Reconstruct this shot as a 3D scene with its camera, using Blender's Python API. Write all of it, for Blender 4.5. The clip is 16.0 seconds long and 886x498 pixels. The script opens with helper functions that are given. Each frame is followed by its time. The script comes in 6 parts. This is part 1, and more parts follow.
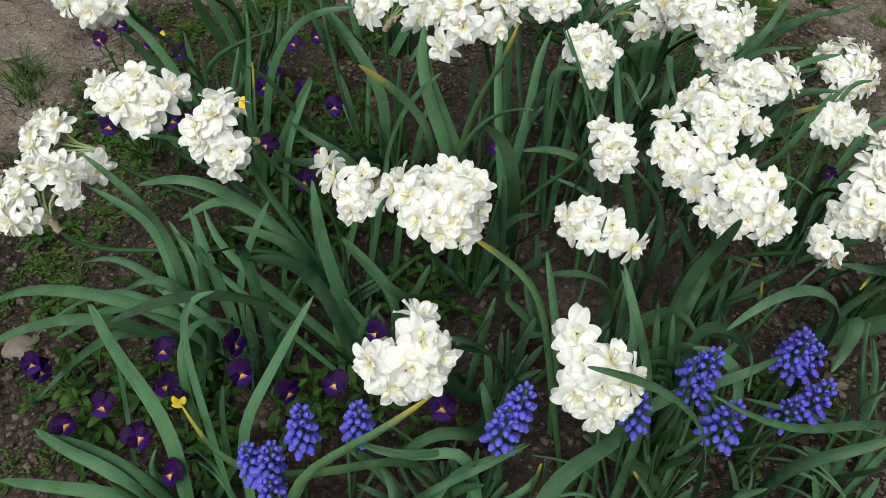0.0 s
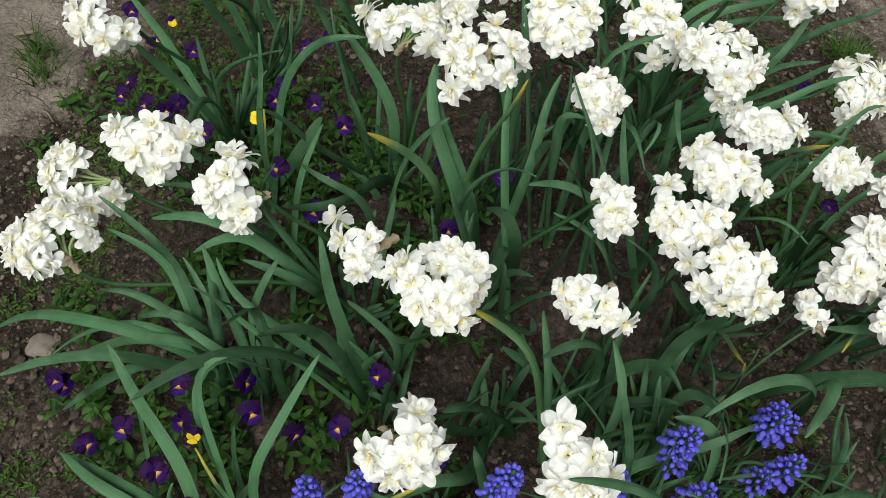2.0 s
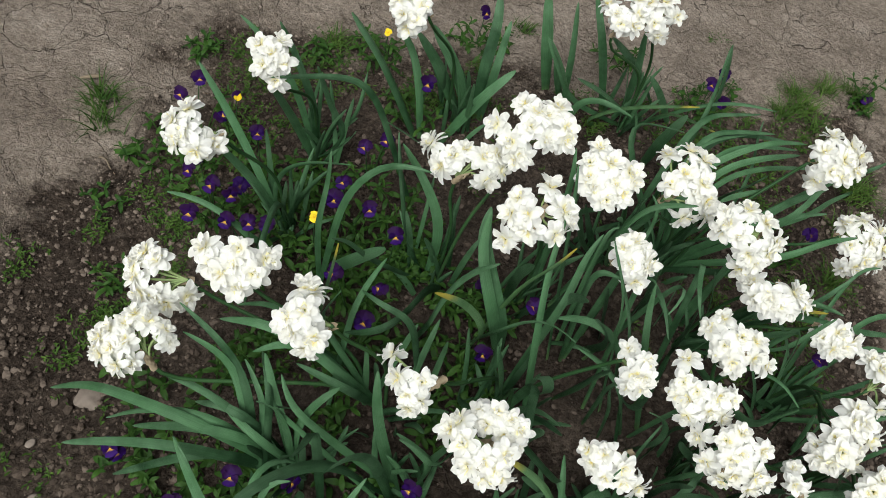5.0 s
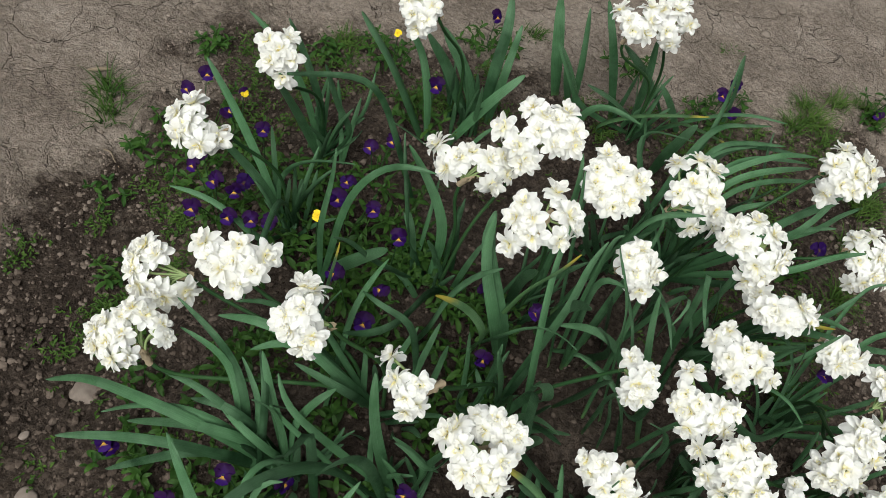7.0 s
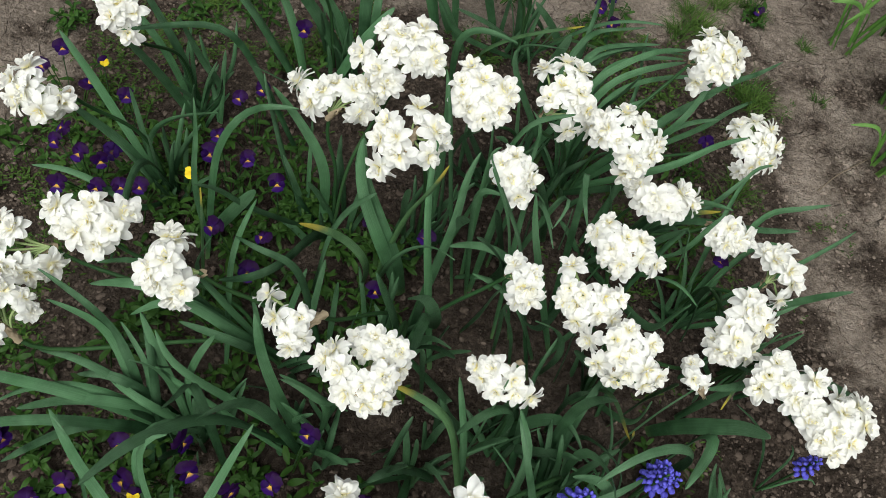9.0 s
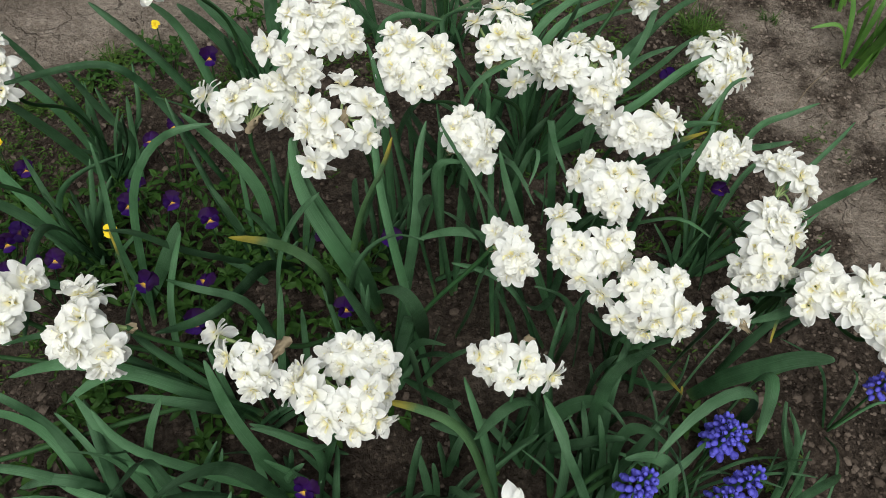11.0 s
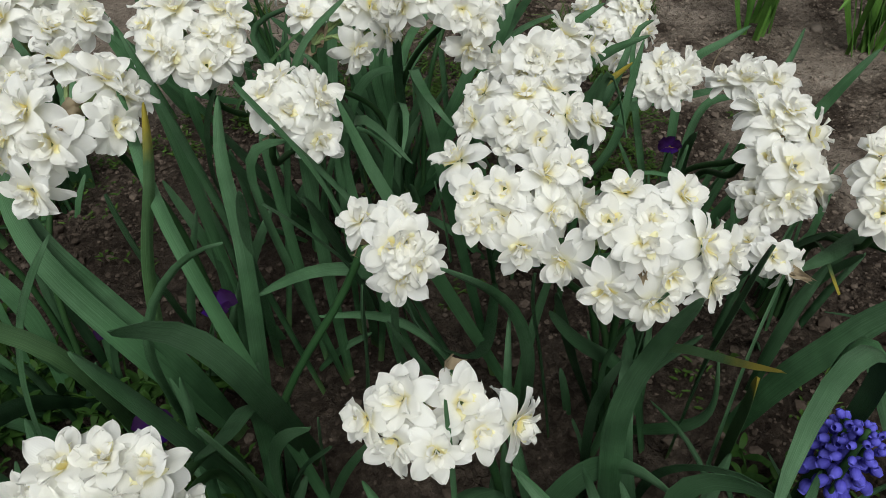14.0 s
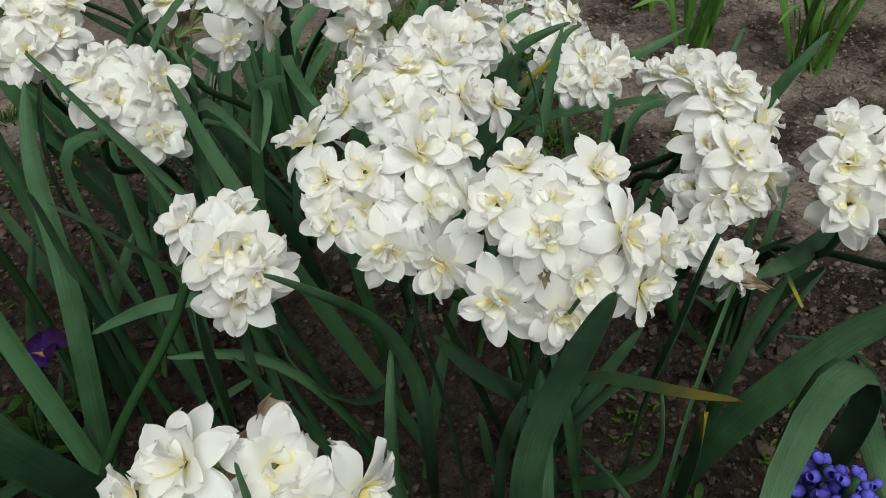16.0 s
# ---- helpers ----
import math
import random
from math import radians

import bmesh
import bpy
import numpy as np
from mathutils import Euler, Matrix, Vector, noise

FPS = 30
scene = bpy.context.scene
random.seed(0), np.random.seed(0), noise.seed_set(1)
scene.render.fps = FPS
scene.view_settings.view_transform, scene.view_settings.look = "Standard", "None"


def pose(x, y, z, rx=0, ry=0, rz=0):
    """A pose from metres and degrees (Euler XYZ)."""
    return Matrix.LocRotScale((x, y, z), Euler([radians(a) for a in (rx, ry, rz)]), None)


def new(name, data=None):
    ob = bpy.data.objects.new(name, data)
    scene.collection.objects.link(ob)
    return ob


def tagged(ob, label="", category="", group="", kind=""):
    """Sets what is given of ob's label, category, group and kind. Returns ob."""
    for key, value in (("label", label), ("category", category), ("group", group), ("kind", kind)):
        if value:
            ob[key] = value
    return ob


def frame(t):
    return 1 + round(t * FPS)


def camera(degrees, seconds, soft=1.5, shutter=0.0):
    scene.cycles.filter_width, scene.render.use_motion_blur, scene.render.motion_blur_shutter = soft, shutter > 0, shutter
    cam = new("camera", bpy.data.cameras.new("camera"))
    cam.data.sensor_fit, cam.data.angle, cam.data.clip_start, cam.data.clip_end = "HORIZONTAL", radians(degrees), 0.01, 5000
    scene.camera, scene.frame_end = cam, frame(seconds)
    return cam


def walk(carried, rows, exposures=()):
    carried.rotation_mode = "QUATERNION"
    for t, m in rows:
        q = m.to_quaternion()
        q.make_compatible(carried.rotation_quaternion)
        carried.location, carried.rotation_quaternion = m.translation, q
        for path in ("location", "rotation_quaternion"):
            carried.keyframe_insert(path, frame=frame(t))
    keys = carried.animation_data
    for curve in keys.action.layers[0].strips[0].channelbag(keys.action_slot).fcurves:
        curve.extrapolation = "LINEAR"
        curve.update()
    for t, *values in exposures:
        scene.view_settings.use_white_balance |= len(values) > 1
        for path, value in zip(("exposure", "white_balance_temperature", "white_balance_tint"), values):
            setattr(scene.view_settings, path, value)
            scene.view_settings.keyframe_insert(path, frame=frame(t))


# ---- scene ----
cam = camera(59.5, 16.0, 0.85)
METRES, EYE, TILT, LEAN, TURN = 1.2, 0.867, -47.8, -5.0, 0.0
ROWS = [
    (0.0, 0.0, 0.0, 0.0, -0.0, 0.0, -0.0),
    (0.5, 0.0056, -0.0002, 0.0182, -0.16, -0.07, -0.15),
    (1.0, 0.0104, 0.0035, 0.0399, -0.06, -0.45, -0.4),
    (1.5, 0.0098, -0.0046, 0.0768, 0.54, -2.88, -1.02),
    (2.0, 0.0044, -0.0185, 0.1318, 0.88, -7.12, -2.05),
    (2.5, 0.0009, -0.0327, 0.1716, 0.79, -7.92, -3.1),
    (3.0, -0.0029, -0.054, 0.2049, 0.02, -8.95, -3.56),
    (3.5, -0.0254, -0.0733, 0.2296, -0.7, -10.2, -4.36),
    (4.0, -0.0503, -0.0914, 0.2545, -0.75, -10.66, -5.82),
    (4.5, -0.081, -0.0822, 0.2819, -0.51, -8.5, -7.92),
    (7.0, -0.0773, -0.0706, 0.2802, 0.78, -7.92, -11.13),
    (7.5, -0.0493, -0.0693, 0.2719, 0.21, -8.44, -8.69),
    (8.0, -0.0317, -0.0735, 0.2626, -1.08, -8.72, -6.37),
    (8.5, -0.0147, -0.0751, 0.2529, -2.65, -8.9, -4.94),
    (9.0, 0.0053, -0.0653, 0.2395, -4.06, -9.31, -3.44),
    (11.5, 0.0227, 0.0996, 0.1385, -8.24, -3.69, 14.55),
    (12.0, 0.0252, 0.1729, 0.1072, -9.35, -0.61, 18.66),
    (12.5, 0.0315, 0.2194, 0.0839, -10.62, 1.48, 21.04),
    (13.0, 0.0426, 0.2675, 0.0662, -11.77, 2.7, 22.65),
    (13.5, 0.059, 0.2944, 0.0546, -12.7, 2.23, 24.03),
    (14.0, 0.073, 0.3045, 0.0606, -13.51, 2.52, 24.57),
    (14.5, 0.0853, 0.3101, 0.0574, -14.44, 3.17, 24.51),
    (15.0, 0.096, 0.3367, 0.0526, -15.27, 4.06, 23.65),
    (15.5, 0.114, 0.3679, 0.0357, -16.07, 4.53, 25.26),
    (16.0, 0.123, 0.3831, 0.033, -16.82, 4.8, 26.34),
]
walk(cam, [(t, pose(0, 0, EYE, TILT, LEAN, TURN) @ pose(METRES * x, METRES * y, METRES * z, 90 + pitch, roll, yaw)) for t, x, y, z, yaw, pitch, roll in ROWS], [(0.0, 0.42, 6350, 5), (2.0, 0.50, 6350, 6), (4.0, 0.53, 6350, 7), (7.0, 0.50, 6350, 7.5), (9.0, 0.49, 6350, 7), (12.5, 0.19, 6350, 6.5), (16.0, 0.02, 6350, 6)])

# ---- light ----
sky_world = bpy.data.worlds.new("overcast_sky")
scene.world = sky_world
sky_world.use_nodes = True
wn = sky_world.node_tree.nodes
sky = wn.new("ShaderNodeTexSky")
sky.sky_type = "NISHITA"
sky.sun_disc = False
sky.sun_elevation, sky.sun_rotation = radians(56), radians(200)
sky.air_density, sky.dust_density, sky.ozone_density = 1.0, 4.0, 1.0
grey = wn.new("ShaderNodeHueSaturation")
grey.inputs["Saturation"].default_value = 0.25
sky_world.node_tree.links.new(sky.outputs[0], grey.inputs["Color"])
sky_world.node_tree.links.new(grey.outputs[0], wn["Background"].inputs[0])
wn["Background"].inputs[1].default_value = 0.046
sun = new("sun", bpy.data.lights.new("sun", "SUN"))
sun.data.energy, sun.data.angle, sun.data.color = 3.3, radians(44), (1.0, 0.985, 0.95)
sun.rotation_euler = Euler((radians(34), 0, radians(-20)))


# ---- materials ----
def material(name, rough=0.6):
    m = bpy.data.materials.new(name)
    m.use_nodes = True
    return m, m.node_tree.nodes, m.node_tree.links, m.node_tree.nodes["Principled BSDF"]


def ramp(nodes, links, source, stops):
    r = nodes.new("ShaderNodeValToRGB")
    while len(r.color_ramp.elements) < len(stops):
        r.color_ramp.elements.new(0.5)
    for e, (p, c) in zip(r.color_ramp.elements, stops):
        e.position, e.color = p, (*c, 1) if len(c) == 3 else c
    links.new(source, r.inputs[0])
    return r.outputs[0]


def noise_tex(nodes, links, vector, scale, detail=4, rough=0.55, dist=0.0):
    n = nodes.new("ShaderNodeTexNoise")
    n.inputs["Scale"].default_value, n.inputs["Detail"].default_value = scale, detail
    n.inputs["Roughness"].default_value, n.inputs["Distortion"].default_value = rough, dist
    if vector is not None:
        links.new(vector, n.inputs["Vector"])
    return n.outputs["Fac"]


def mix(nodes, links, a, b, fac, kind="MIX"):
    n = nodes.new("ShaderNodeMix")
    n.data_type, n.blend_type = "RGBA", kind
    for s, v in ((n.inputs[0], fac), (n.inputs[6], a), (n.inputs[7], b)):
        if isinstance(v, bpy.types.NodeSocket):
            links.new(v, s)
        elif isinstance(v, (int, float)):
            s.default_value = v
        else:
            s.default_value = (*v, 1)
    return n.outputs[2]


def calc(nodes, links, op, a, b=0.0):
    n = nodes.new("ShaderNodeMath")
    n.operation = op
    for s, v in ((n.inputs[0], a), (n.inputs[1], b)):
        if isinstance(v, bpy.types.NodeSocket):
            links.new(v, s)
        else:
            s.default_value = v
    return n.outputs[0]


def bump(nodes, links, bsdf, height, strength, distance):
    n = nodes.new("ShaderNodeBump")
    n.inputs["Strength"].default_value, n.inputs["Distance"].default_value = strength, distance
    links.new(height, n.inputs["Height"])
    links.new(n.outputs[0], bsdf.inputs["Normal"])


def strap_leaf(name, low, high, tip=None):
    """Blue-green leaf with fine veins along it; uv x runs across, y along the leaf."""
    m, n, l, b = material(name)
    uv = n.new("ShaderNodeTexCoord")
    sep = n.new("ShaderNodeSeparateXYZ")
    l.new(uv.outputs["UV"], sep.inputs[0])
    rnd = n.new("ShaderNodeObjectInfo").outputs["Random"]
    pos = n.new("ShaderNodeNewGeometry").outputs["Position"]
    blotch = noise_tex(n, l, pos, 45, 5)
    tone = calc(n, l, "ADD", calc(n, l, "MULTIPLY", blotch, 0.75), calc(n, l, "MULTIPLY", rnd, 0.55))
    col = ramp(n, l, tone, [(0.25, low), (0.85, high)])
    along = sep.outputs[1]
    base_fac = calc(n, l, "SUBTRACT", 1.0, calc(n, l, "MINIMUM", calc(n, l, "MULTIPLY", along, 9.0), 1.0))
    col = mix(n, l, col, (0.16, 0.24, 0.07), calc(n, l, "MULTIPLY", base_fac, 0.6))
    # Patchy waxy bloom; its paling towards the tip paints in light on raised tips.
    lit_bloom = calc(n, l, "MULTIPLY", ramp(n, l, along, [(0.25, (0, 0, 0)), (0.95, (1, 1, 1))]), ramp(n, l, noise_tex(n, l, pos, 22, 4), [(0.35, (0.1, 0.1, 0.1)), (0.65, (0.75, 0.75, 0.75))]))
    col = mix(n, l, col, tuple(min(1.0, 0.055 + 1.15 * c) for c in high), lit_bloom)
    vec = n.new("ShaderNodeCombineXYZ")
    l.new(calc(n, l, "ADD", sep.outputs[0], rnd), vec.inputs[0])
    l.new(calc(n, l, "MULTIPLY", along, 0.12), vec.inputs[1])
    vein = noise_tex(n, l, vec.outputs[0], 30.0, 5, 0.7)
    col = mix(n, l, col, (0.012, 0.040, 0.014), calc(n, l, "MULTIPLY", ramp(n, l, vein, [(0.40, (1, 1, 1)), (0.60, (0, 0, 0))]), 0.48))
    specks = ramp(n, l, noise_tex(n, l, pos, 420, 2), [(0.70, (0, 0, 0)), (0.78, (1, 1, 1))])
    col = mix(n, l, col, (0.16, 0.20, 0.12), calc(n, l, "MULTIPLY", specks, 0.25))
    if tip:
        at_tip = ramp(n, l, calc(n, l, "ADD", along, calc(n, l, "MULTIPLY", blotch, 0.10)), [(0.93, (0, 0, 0)), (1.02, (1, 1, 1))])
        col = mix(n, l, col, tip, at_tip)
    l.new(col, b.inputs["Base Color"])
    b.inputs["Roughness"].default_value = 0.46
    b.inputs["Specular IOR Level"].default_value = 0.09
    bump(n, l, b, vein, 0.6, 0.0010)
    trans = n.new("ShaderNodeBsdfTranslucent")
    l.new(mix(n, l, col, (0.20, 0.42, 0.05), 0.45), trans.inputs[0])
    both = n.new("ShaderNodeMixShader")
    both.inputs[0].default_value = 0.12
    l.new(b.outputs[0], both.inputs[1])
    l.new(trans.outputs[0], both.inputs[2])
    l.new(both.outputs[0], n["Material Output"].inputs[0])
    return m


def petal_like(name, body, heart, spread=0.35, veil=0.3, rough=0.5, tint=(1, 1, 1)):
    """Thin petal: body colour with a heart colour at its foot; uv y runs from foot to tip."""
    m, n, l, b = material(name)
    uv = n.new("ShaderNodeTexCoord")
    sep = n.new("ShaderNodeSeparateXYZ")
    l.new(uv.outputs["UV"], sep.inputs[0])
    pos = n.new("ShaderNodeTexCoord").outputs["Object"]
    wob = calc(n, l, "ADD", sep.outputs[1], calc(n, l, "MULTIPLY", calc(n, l, "SUBTRACT", noise_tex(n, l, pos, 160, 3), 0.5), 0.25))
    col = ramp(n, l, wob, [(0.0, heart), (spread, tuple(0.5 * (a + c) for a, c in zip(heart, body))), (min(1.0, spread * 1.8), body)])
    rib = n.new("ShaderNodeTexWave")
    rib.inputs["Scale"].default_value, rib.inputs["Distortion"].default_value, rib.inputs["Detail"].default_value = 4.0, 1.5, 2
    l.new(uv.outputs["UV"], rib.inputs["Vector"])
    col = mix(n, l, col, tuple(0.94 * c for c in body), calc(n, l, "MULTIPLY", rib.outputs["Fac"], 0.25))
    l.new(col, b.inputs["Base Color"])
    b.inputs["Roughness"].default_value = rough
    b.inputs["Specular IOR Level"].default_value = 0.08
    bump(n, l, b, rib.outputs["Fac"], 0.15, 0.0004)
    trans = n.new("ShaderNodeBsdfTranslucent")
    l.new(mix(n, l, col, tint, 1.0, "MULTIPLY"), trans.inputs[0])
    both = n.new("ShaderNodeMixShader")
    both.inputs[0].default_value = veil
    l.new(b.outputs[0], both.inputs[1])
    l.new(trans.outputs[0], both.inputs[2])
    l.new(both.outputs[0], n["Material Output"].inputs[0])
    return m


def plain_plant(name, low, high, scale=60, rough=0.55, veil=0.12):
    m, n, l, b = material(name)
    pos = n.new("ShaderNodeNewGeometry")
    rnd = n.new("ShaderNodeObjectInfo").outputs["Random"]
    fac = calc(n, l, "ADD", calc(n, l, "MULTIPLY", noise_tex(n, l, pos.outputs["Position"], scale, 4), 0.6), calc(n, l, "MULTIPLY", calc(n, l, "ADD", rnd, pos.outputs["Random Per Island"]), 0.25))
    col = ramp(n, l, fac, [(0.25, low), (0.8, high)])
    l.new(col, b.inputs["Base Color"])
    b.inputs["Roughness"].default_value = rough
    b.inputs["Specular IOR Level"].default_value = 0.12
    bump(n, l, b, noise_tex(n, l, pos.outputs["Position"], 700, 3), 0.3, 0.0008)
    if veil:
        trans = n.new("ShaderNodeBsdfTranslucent")
        l.new(col, trans.inputs[0])
        both = n.new("ShaderNodeMixShader")
        both.inputs[0].default_value = veil
        l.new(b.outputs[0], both.inputs[1])
        l.new(trans.outputs[0], both.inputs[2])
        l.new(both.outputs[0], n["Material Output"].inputs[0])
    return m


def soil_material(name, stones=False):
    m, n, l, b = material(name)
    geo = n.new("ShaderNodeNewGeometry")
    pos = geo.outputs["Position"]
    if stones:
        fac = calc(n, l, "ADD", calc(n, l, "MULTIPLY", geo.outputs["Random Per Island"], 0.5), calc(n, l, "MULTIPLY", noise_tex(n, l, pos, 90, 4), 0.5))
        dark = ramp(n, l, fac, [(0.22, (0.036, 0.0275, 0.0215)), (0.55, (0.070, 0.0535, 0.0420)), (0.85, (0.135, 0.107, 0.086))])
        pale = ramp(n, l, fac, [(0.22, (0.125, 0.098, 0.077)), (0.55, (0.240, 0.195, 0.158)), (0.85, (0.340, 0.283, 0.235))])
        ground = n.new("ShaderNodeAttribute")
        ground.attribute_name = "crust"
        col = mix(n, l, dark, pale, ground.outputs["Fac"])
        l.new(col, b.inputs["Base Color"])
        bump(n, l, b, noise_tex(n, l, pos, 500, 4), 0.6, 0.002)
        b.inputs["Roughness"].default_value = 0.95
        b.inputs["Specular IOR Level"].default_value = 0.08
        return m
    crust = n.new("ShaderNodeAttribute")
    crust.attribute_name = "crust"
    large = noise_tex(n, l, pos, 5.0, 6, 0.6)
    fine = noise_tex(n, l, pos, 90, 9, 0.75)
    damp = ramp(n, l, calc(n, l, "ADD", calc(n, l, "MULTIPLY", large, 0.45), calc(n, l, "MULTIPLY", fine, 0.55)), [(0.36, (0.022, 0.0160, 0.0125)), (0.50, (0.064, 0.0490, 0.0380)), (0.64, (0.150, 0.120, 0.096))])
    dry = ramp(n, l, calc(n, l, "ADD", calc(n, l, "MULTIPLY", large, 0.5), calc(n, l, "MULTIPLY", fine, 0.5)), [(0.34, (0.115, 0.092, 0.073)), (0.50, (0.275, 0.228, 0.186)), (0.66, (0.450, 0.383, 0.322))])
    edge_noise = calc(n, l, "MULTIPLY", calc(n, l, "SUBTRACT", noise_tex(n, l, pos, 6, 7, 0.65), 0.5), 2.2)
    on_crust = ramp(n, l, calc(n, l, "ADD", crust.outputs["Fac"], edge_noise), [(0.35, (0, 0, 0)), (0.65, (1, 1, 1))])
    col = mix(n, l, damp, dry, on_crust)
    crumb = n.new("ShaderNodeTexVoronoi")
    crumb.inputs["Scale"].default_value = 150.0
    l.new(pos, crumb.inputs["Vector"])
    shade = n.new("ShaderNodeSeparateColor")
    l.new(crumb.outputs["Color"], shade.inputs[0])
    col = mix(n, l, col, ramp(n, l, shade.outputs[0], [(0.0, (0.50, 0.48, 0.47)), (0.5, (0.95, 0.95, 0.95)), (1.0, (1.35, 1.33, 1.30))]), calc(n, l, "SUBTRACT", 0.75, calc(n, l, "MULTIPLY", on_crust, 0.5)), "MULTIPLY")
    vor = n.new("ShaderNodeTexVoronoi")
    vor.feature = "DISTANCE_TO_EDGE"
    vor.inputs["Scale"].default_value = 8.0
    warp = n.new("ShaderNodeTexNoise")
    warp.inputs["Scale"].default_value, warp.inputs["Detail"].default_value = 9.0, 5
    l.new(pos, warp.inputs["Vector"])
    push = n.new("ShaderNodeVectorMath")
    push.operation = "MULTIPLY_ADD"
    push.inputs[1].default_value = (0.16, 0.16, 0.0)
    l.new(warp.outputs["Color"], push.inputs[0])
    l.new(pos, push.inputs[2])
    flat = n.new("ShaderNodeVectorMath")
    flat.operation = "MULTIPLY"
    flat.inputs[1].default_value = (1, 1, 0)
    l.new(push.outputs[0], flat.inputs[0])
    l.new(flat.outputs[0], vor.inputs["Vector"])
    some = ramp(n, l, noise_tex(n, l, pos, 5.0, 3), [(0.40, (0, 0, 0)), (0.52, (1, 1, 1))])
    crack = calc(n, l, "MULTIPLY", calc(n, l, "MULTIPLY", ramp(n, l, vor.outputs["Distance"], [(0.003, (1, 1, 1)), (0.010, (0, 0, 0))]), on_crust), some)
    small = n.new("ShaderNodeTexVoronoi")
    small.feature = "DISTANCE_TO_EDGE"
    small.inputs["Scale"].default_value = 21.0
    l.new(flat.outputs[0], small.inputs["Vector"])
    more = ramp(n, l, noise_tex(n, l, pos, 9.0, 3), [(0.46, (0, 0, 0)), (0.56, (1, 1, 1))])
    hair = calc(n, l, "MULTIPLY", ramp(n, l, small.outputs["Distance"], [(0.004, (1, 1, 1)), (0.013, (0, 0, 0))]), more)
    crack = calc(n, l, "MAXIMUM", crack, calc(n, l, "MULTIPLY", hair, 0.6))
    col = mix(n, l, col, (0.040, 0.031, 0.026), calc(n, l, "MULTIPLY", crack, 0.65))
    grit = ramp(n, l, noise_tex(n, l, pos, 330, 3), [(0.66, (0, 0, 0)), (0.74, (1, 1, 1))])
    col = mix(n, l, col, (0.22, 0.195, 0.17), calc(n, l, "MULTIPLY", grit, 0.35))
    l.new(col, b.inputs["Base Color"])
    b.inputs["Roughness"].default_value = 0.97
    b.inputs["Specular IOR Level"].default_value = 0.08
    h = calc(n, l, "ADD", calc(n, l, "ADD", noise_tex(n, l, pos, 38, 9, 0.66), calc(n, l, "MULTIPLY", noise_tex(n, l, pos, 210, 5, 0.7), 0.55)), calc(n, l, "MULTIPLY", crack, -0.8))
    bump(n, l, b, h, 1.0, 0.024)
    return m


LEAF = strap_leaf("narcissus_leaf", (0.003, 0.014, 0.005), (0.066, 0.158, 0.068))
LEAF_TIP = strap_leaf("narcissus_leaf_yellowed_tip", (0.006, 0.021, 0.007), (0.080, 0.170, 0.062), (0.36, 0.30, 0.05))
LILY = strap_leaf("bright_green_strap_leaf", (0.035, 0.10, 0.016), (0.11, 0.24, 0.040))
STEM = plain_plant("flower_stem_green", (0.012, 0.042, 0.014), (0.040, 0.090, 0.032), 40, 0.45)
PEDICEL = plain_plant("pedicel_green", (0.12, 0.19, 0.07), (0.24, 0.30, 0.13), 60, 0.5)
SPATHE = plain_plant("papery_spathe", (0.22, 0.16, 0.10), (0.46, 0.38, 0.26), 160, 0.75, 0.4)
WHITE = petal_like("white_petal", (0.95, 0.95, 0.925), (0.95, 0.935, 0.76), 0.18, 0.56, 0.6)
CREAM = petal_like("cream_inner_petal", (0.95, 0.945, 0.905), (0.95, 0.895, 0.56), 0.21, 0.58, 0.6)
CROWN = petal_like("yellow_crown_lobe", (0.95, 0.918, 0.64), (0.94, 0.80, 0.25), 0.40, 0.58, 0.6)
BELL = petal_like("grape_hyacinth_bell", (0.120, 0.115, 0.56), (0.055, 0.048, 0.34), 0.5, 0.12, 0.45)
PURPLE = petal_like("dark_purple_viola_petal", (0.016, 0.003, 0.030), (0.030, 0.006, 0.085), 0.4, 0.08, 0.6)
VIOLET = petal_like("violet_viola_petal", (0.014, 0.002, 0.048), (0.10, 0.05, 0.02), 0.14, 0.10, 0.6)
YELLOW = petal_like("yellow_viola_lip", (0.024, 0.004, 0.085), (0.78, 0.46, 0.02), 0.22, 0.10, 0.6)
GOLD = petal_like("all_yellow_viola_petal", (0.80, 0.60, 0.03), (0.75, 0.45, 0.02), 0.3, 0.15, 0.55)
HERB = plain_plant("viola_foliage", (0.008, 0.030, 0.006), (0.038, 0.088, 0.014), 50, 0.55, 0.12)
WEED = plain_plant("weed_foliage", (0.014, 0.045, 0.006), (0.075, 0.128, 0.024), 30, 0.6, 0.15)
DRY = plain_plant("dry_straw", (0.10, 0.075, 0.05), (0.21, 0.17, 0.12), 80, 0.8, 0)
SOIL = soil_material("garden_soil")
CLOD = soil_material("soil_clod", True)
STONE = plain_plant("grey_brown_stone", (0.10, 0.080, 0.065), (0.22, 0.185, 0.155), 90, 0.9, 0)


# ---- ground ----
def ease(v):
    v = min(1.0, max(0.0, v))
    return v * v * (3 - 2 * v)


def mound(x, y):
    """Height of the raised bed over the trodden earth round it, with a dip along its outer edge."""
    r = math.hypot((x - 0.17) / 0.72, (y - 0.70) / 0.85)
    return 0.090 * max(0.0, 1 - r**3) ** 1.5 - 0.036 * ease((-0.33 - x) / 0.16) * ease((1.30 - y) / 0.35) * ease((x + 1.6) / 0.7)


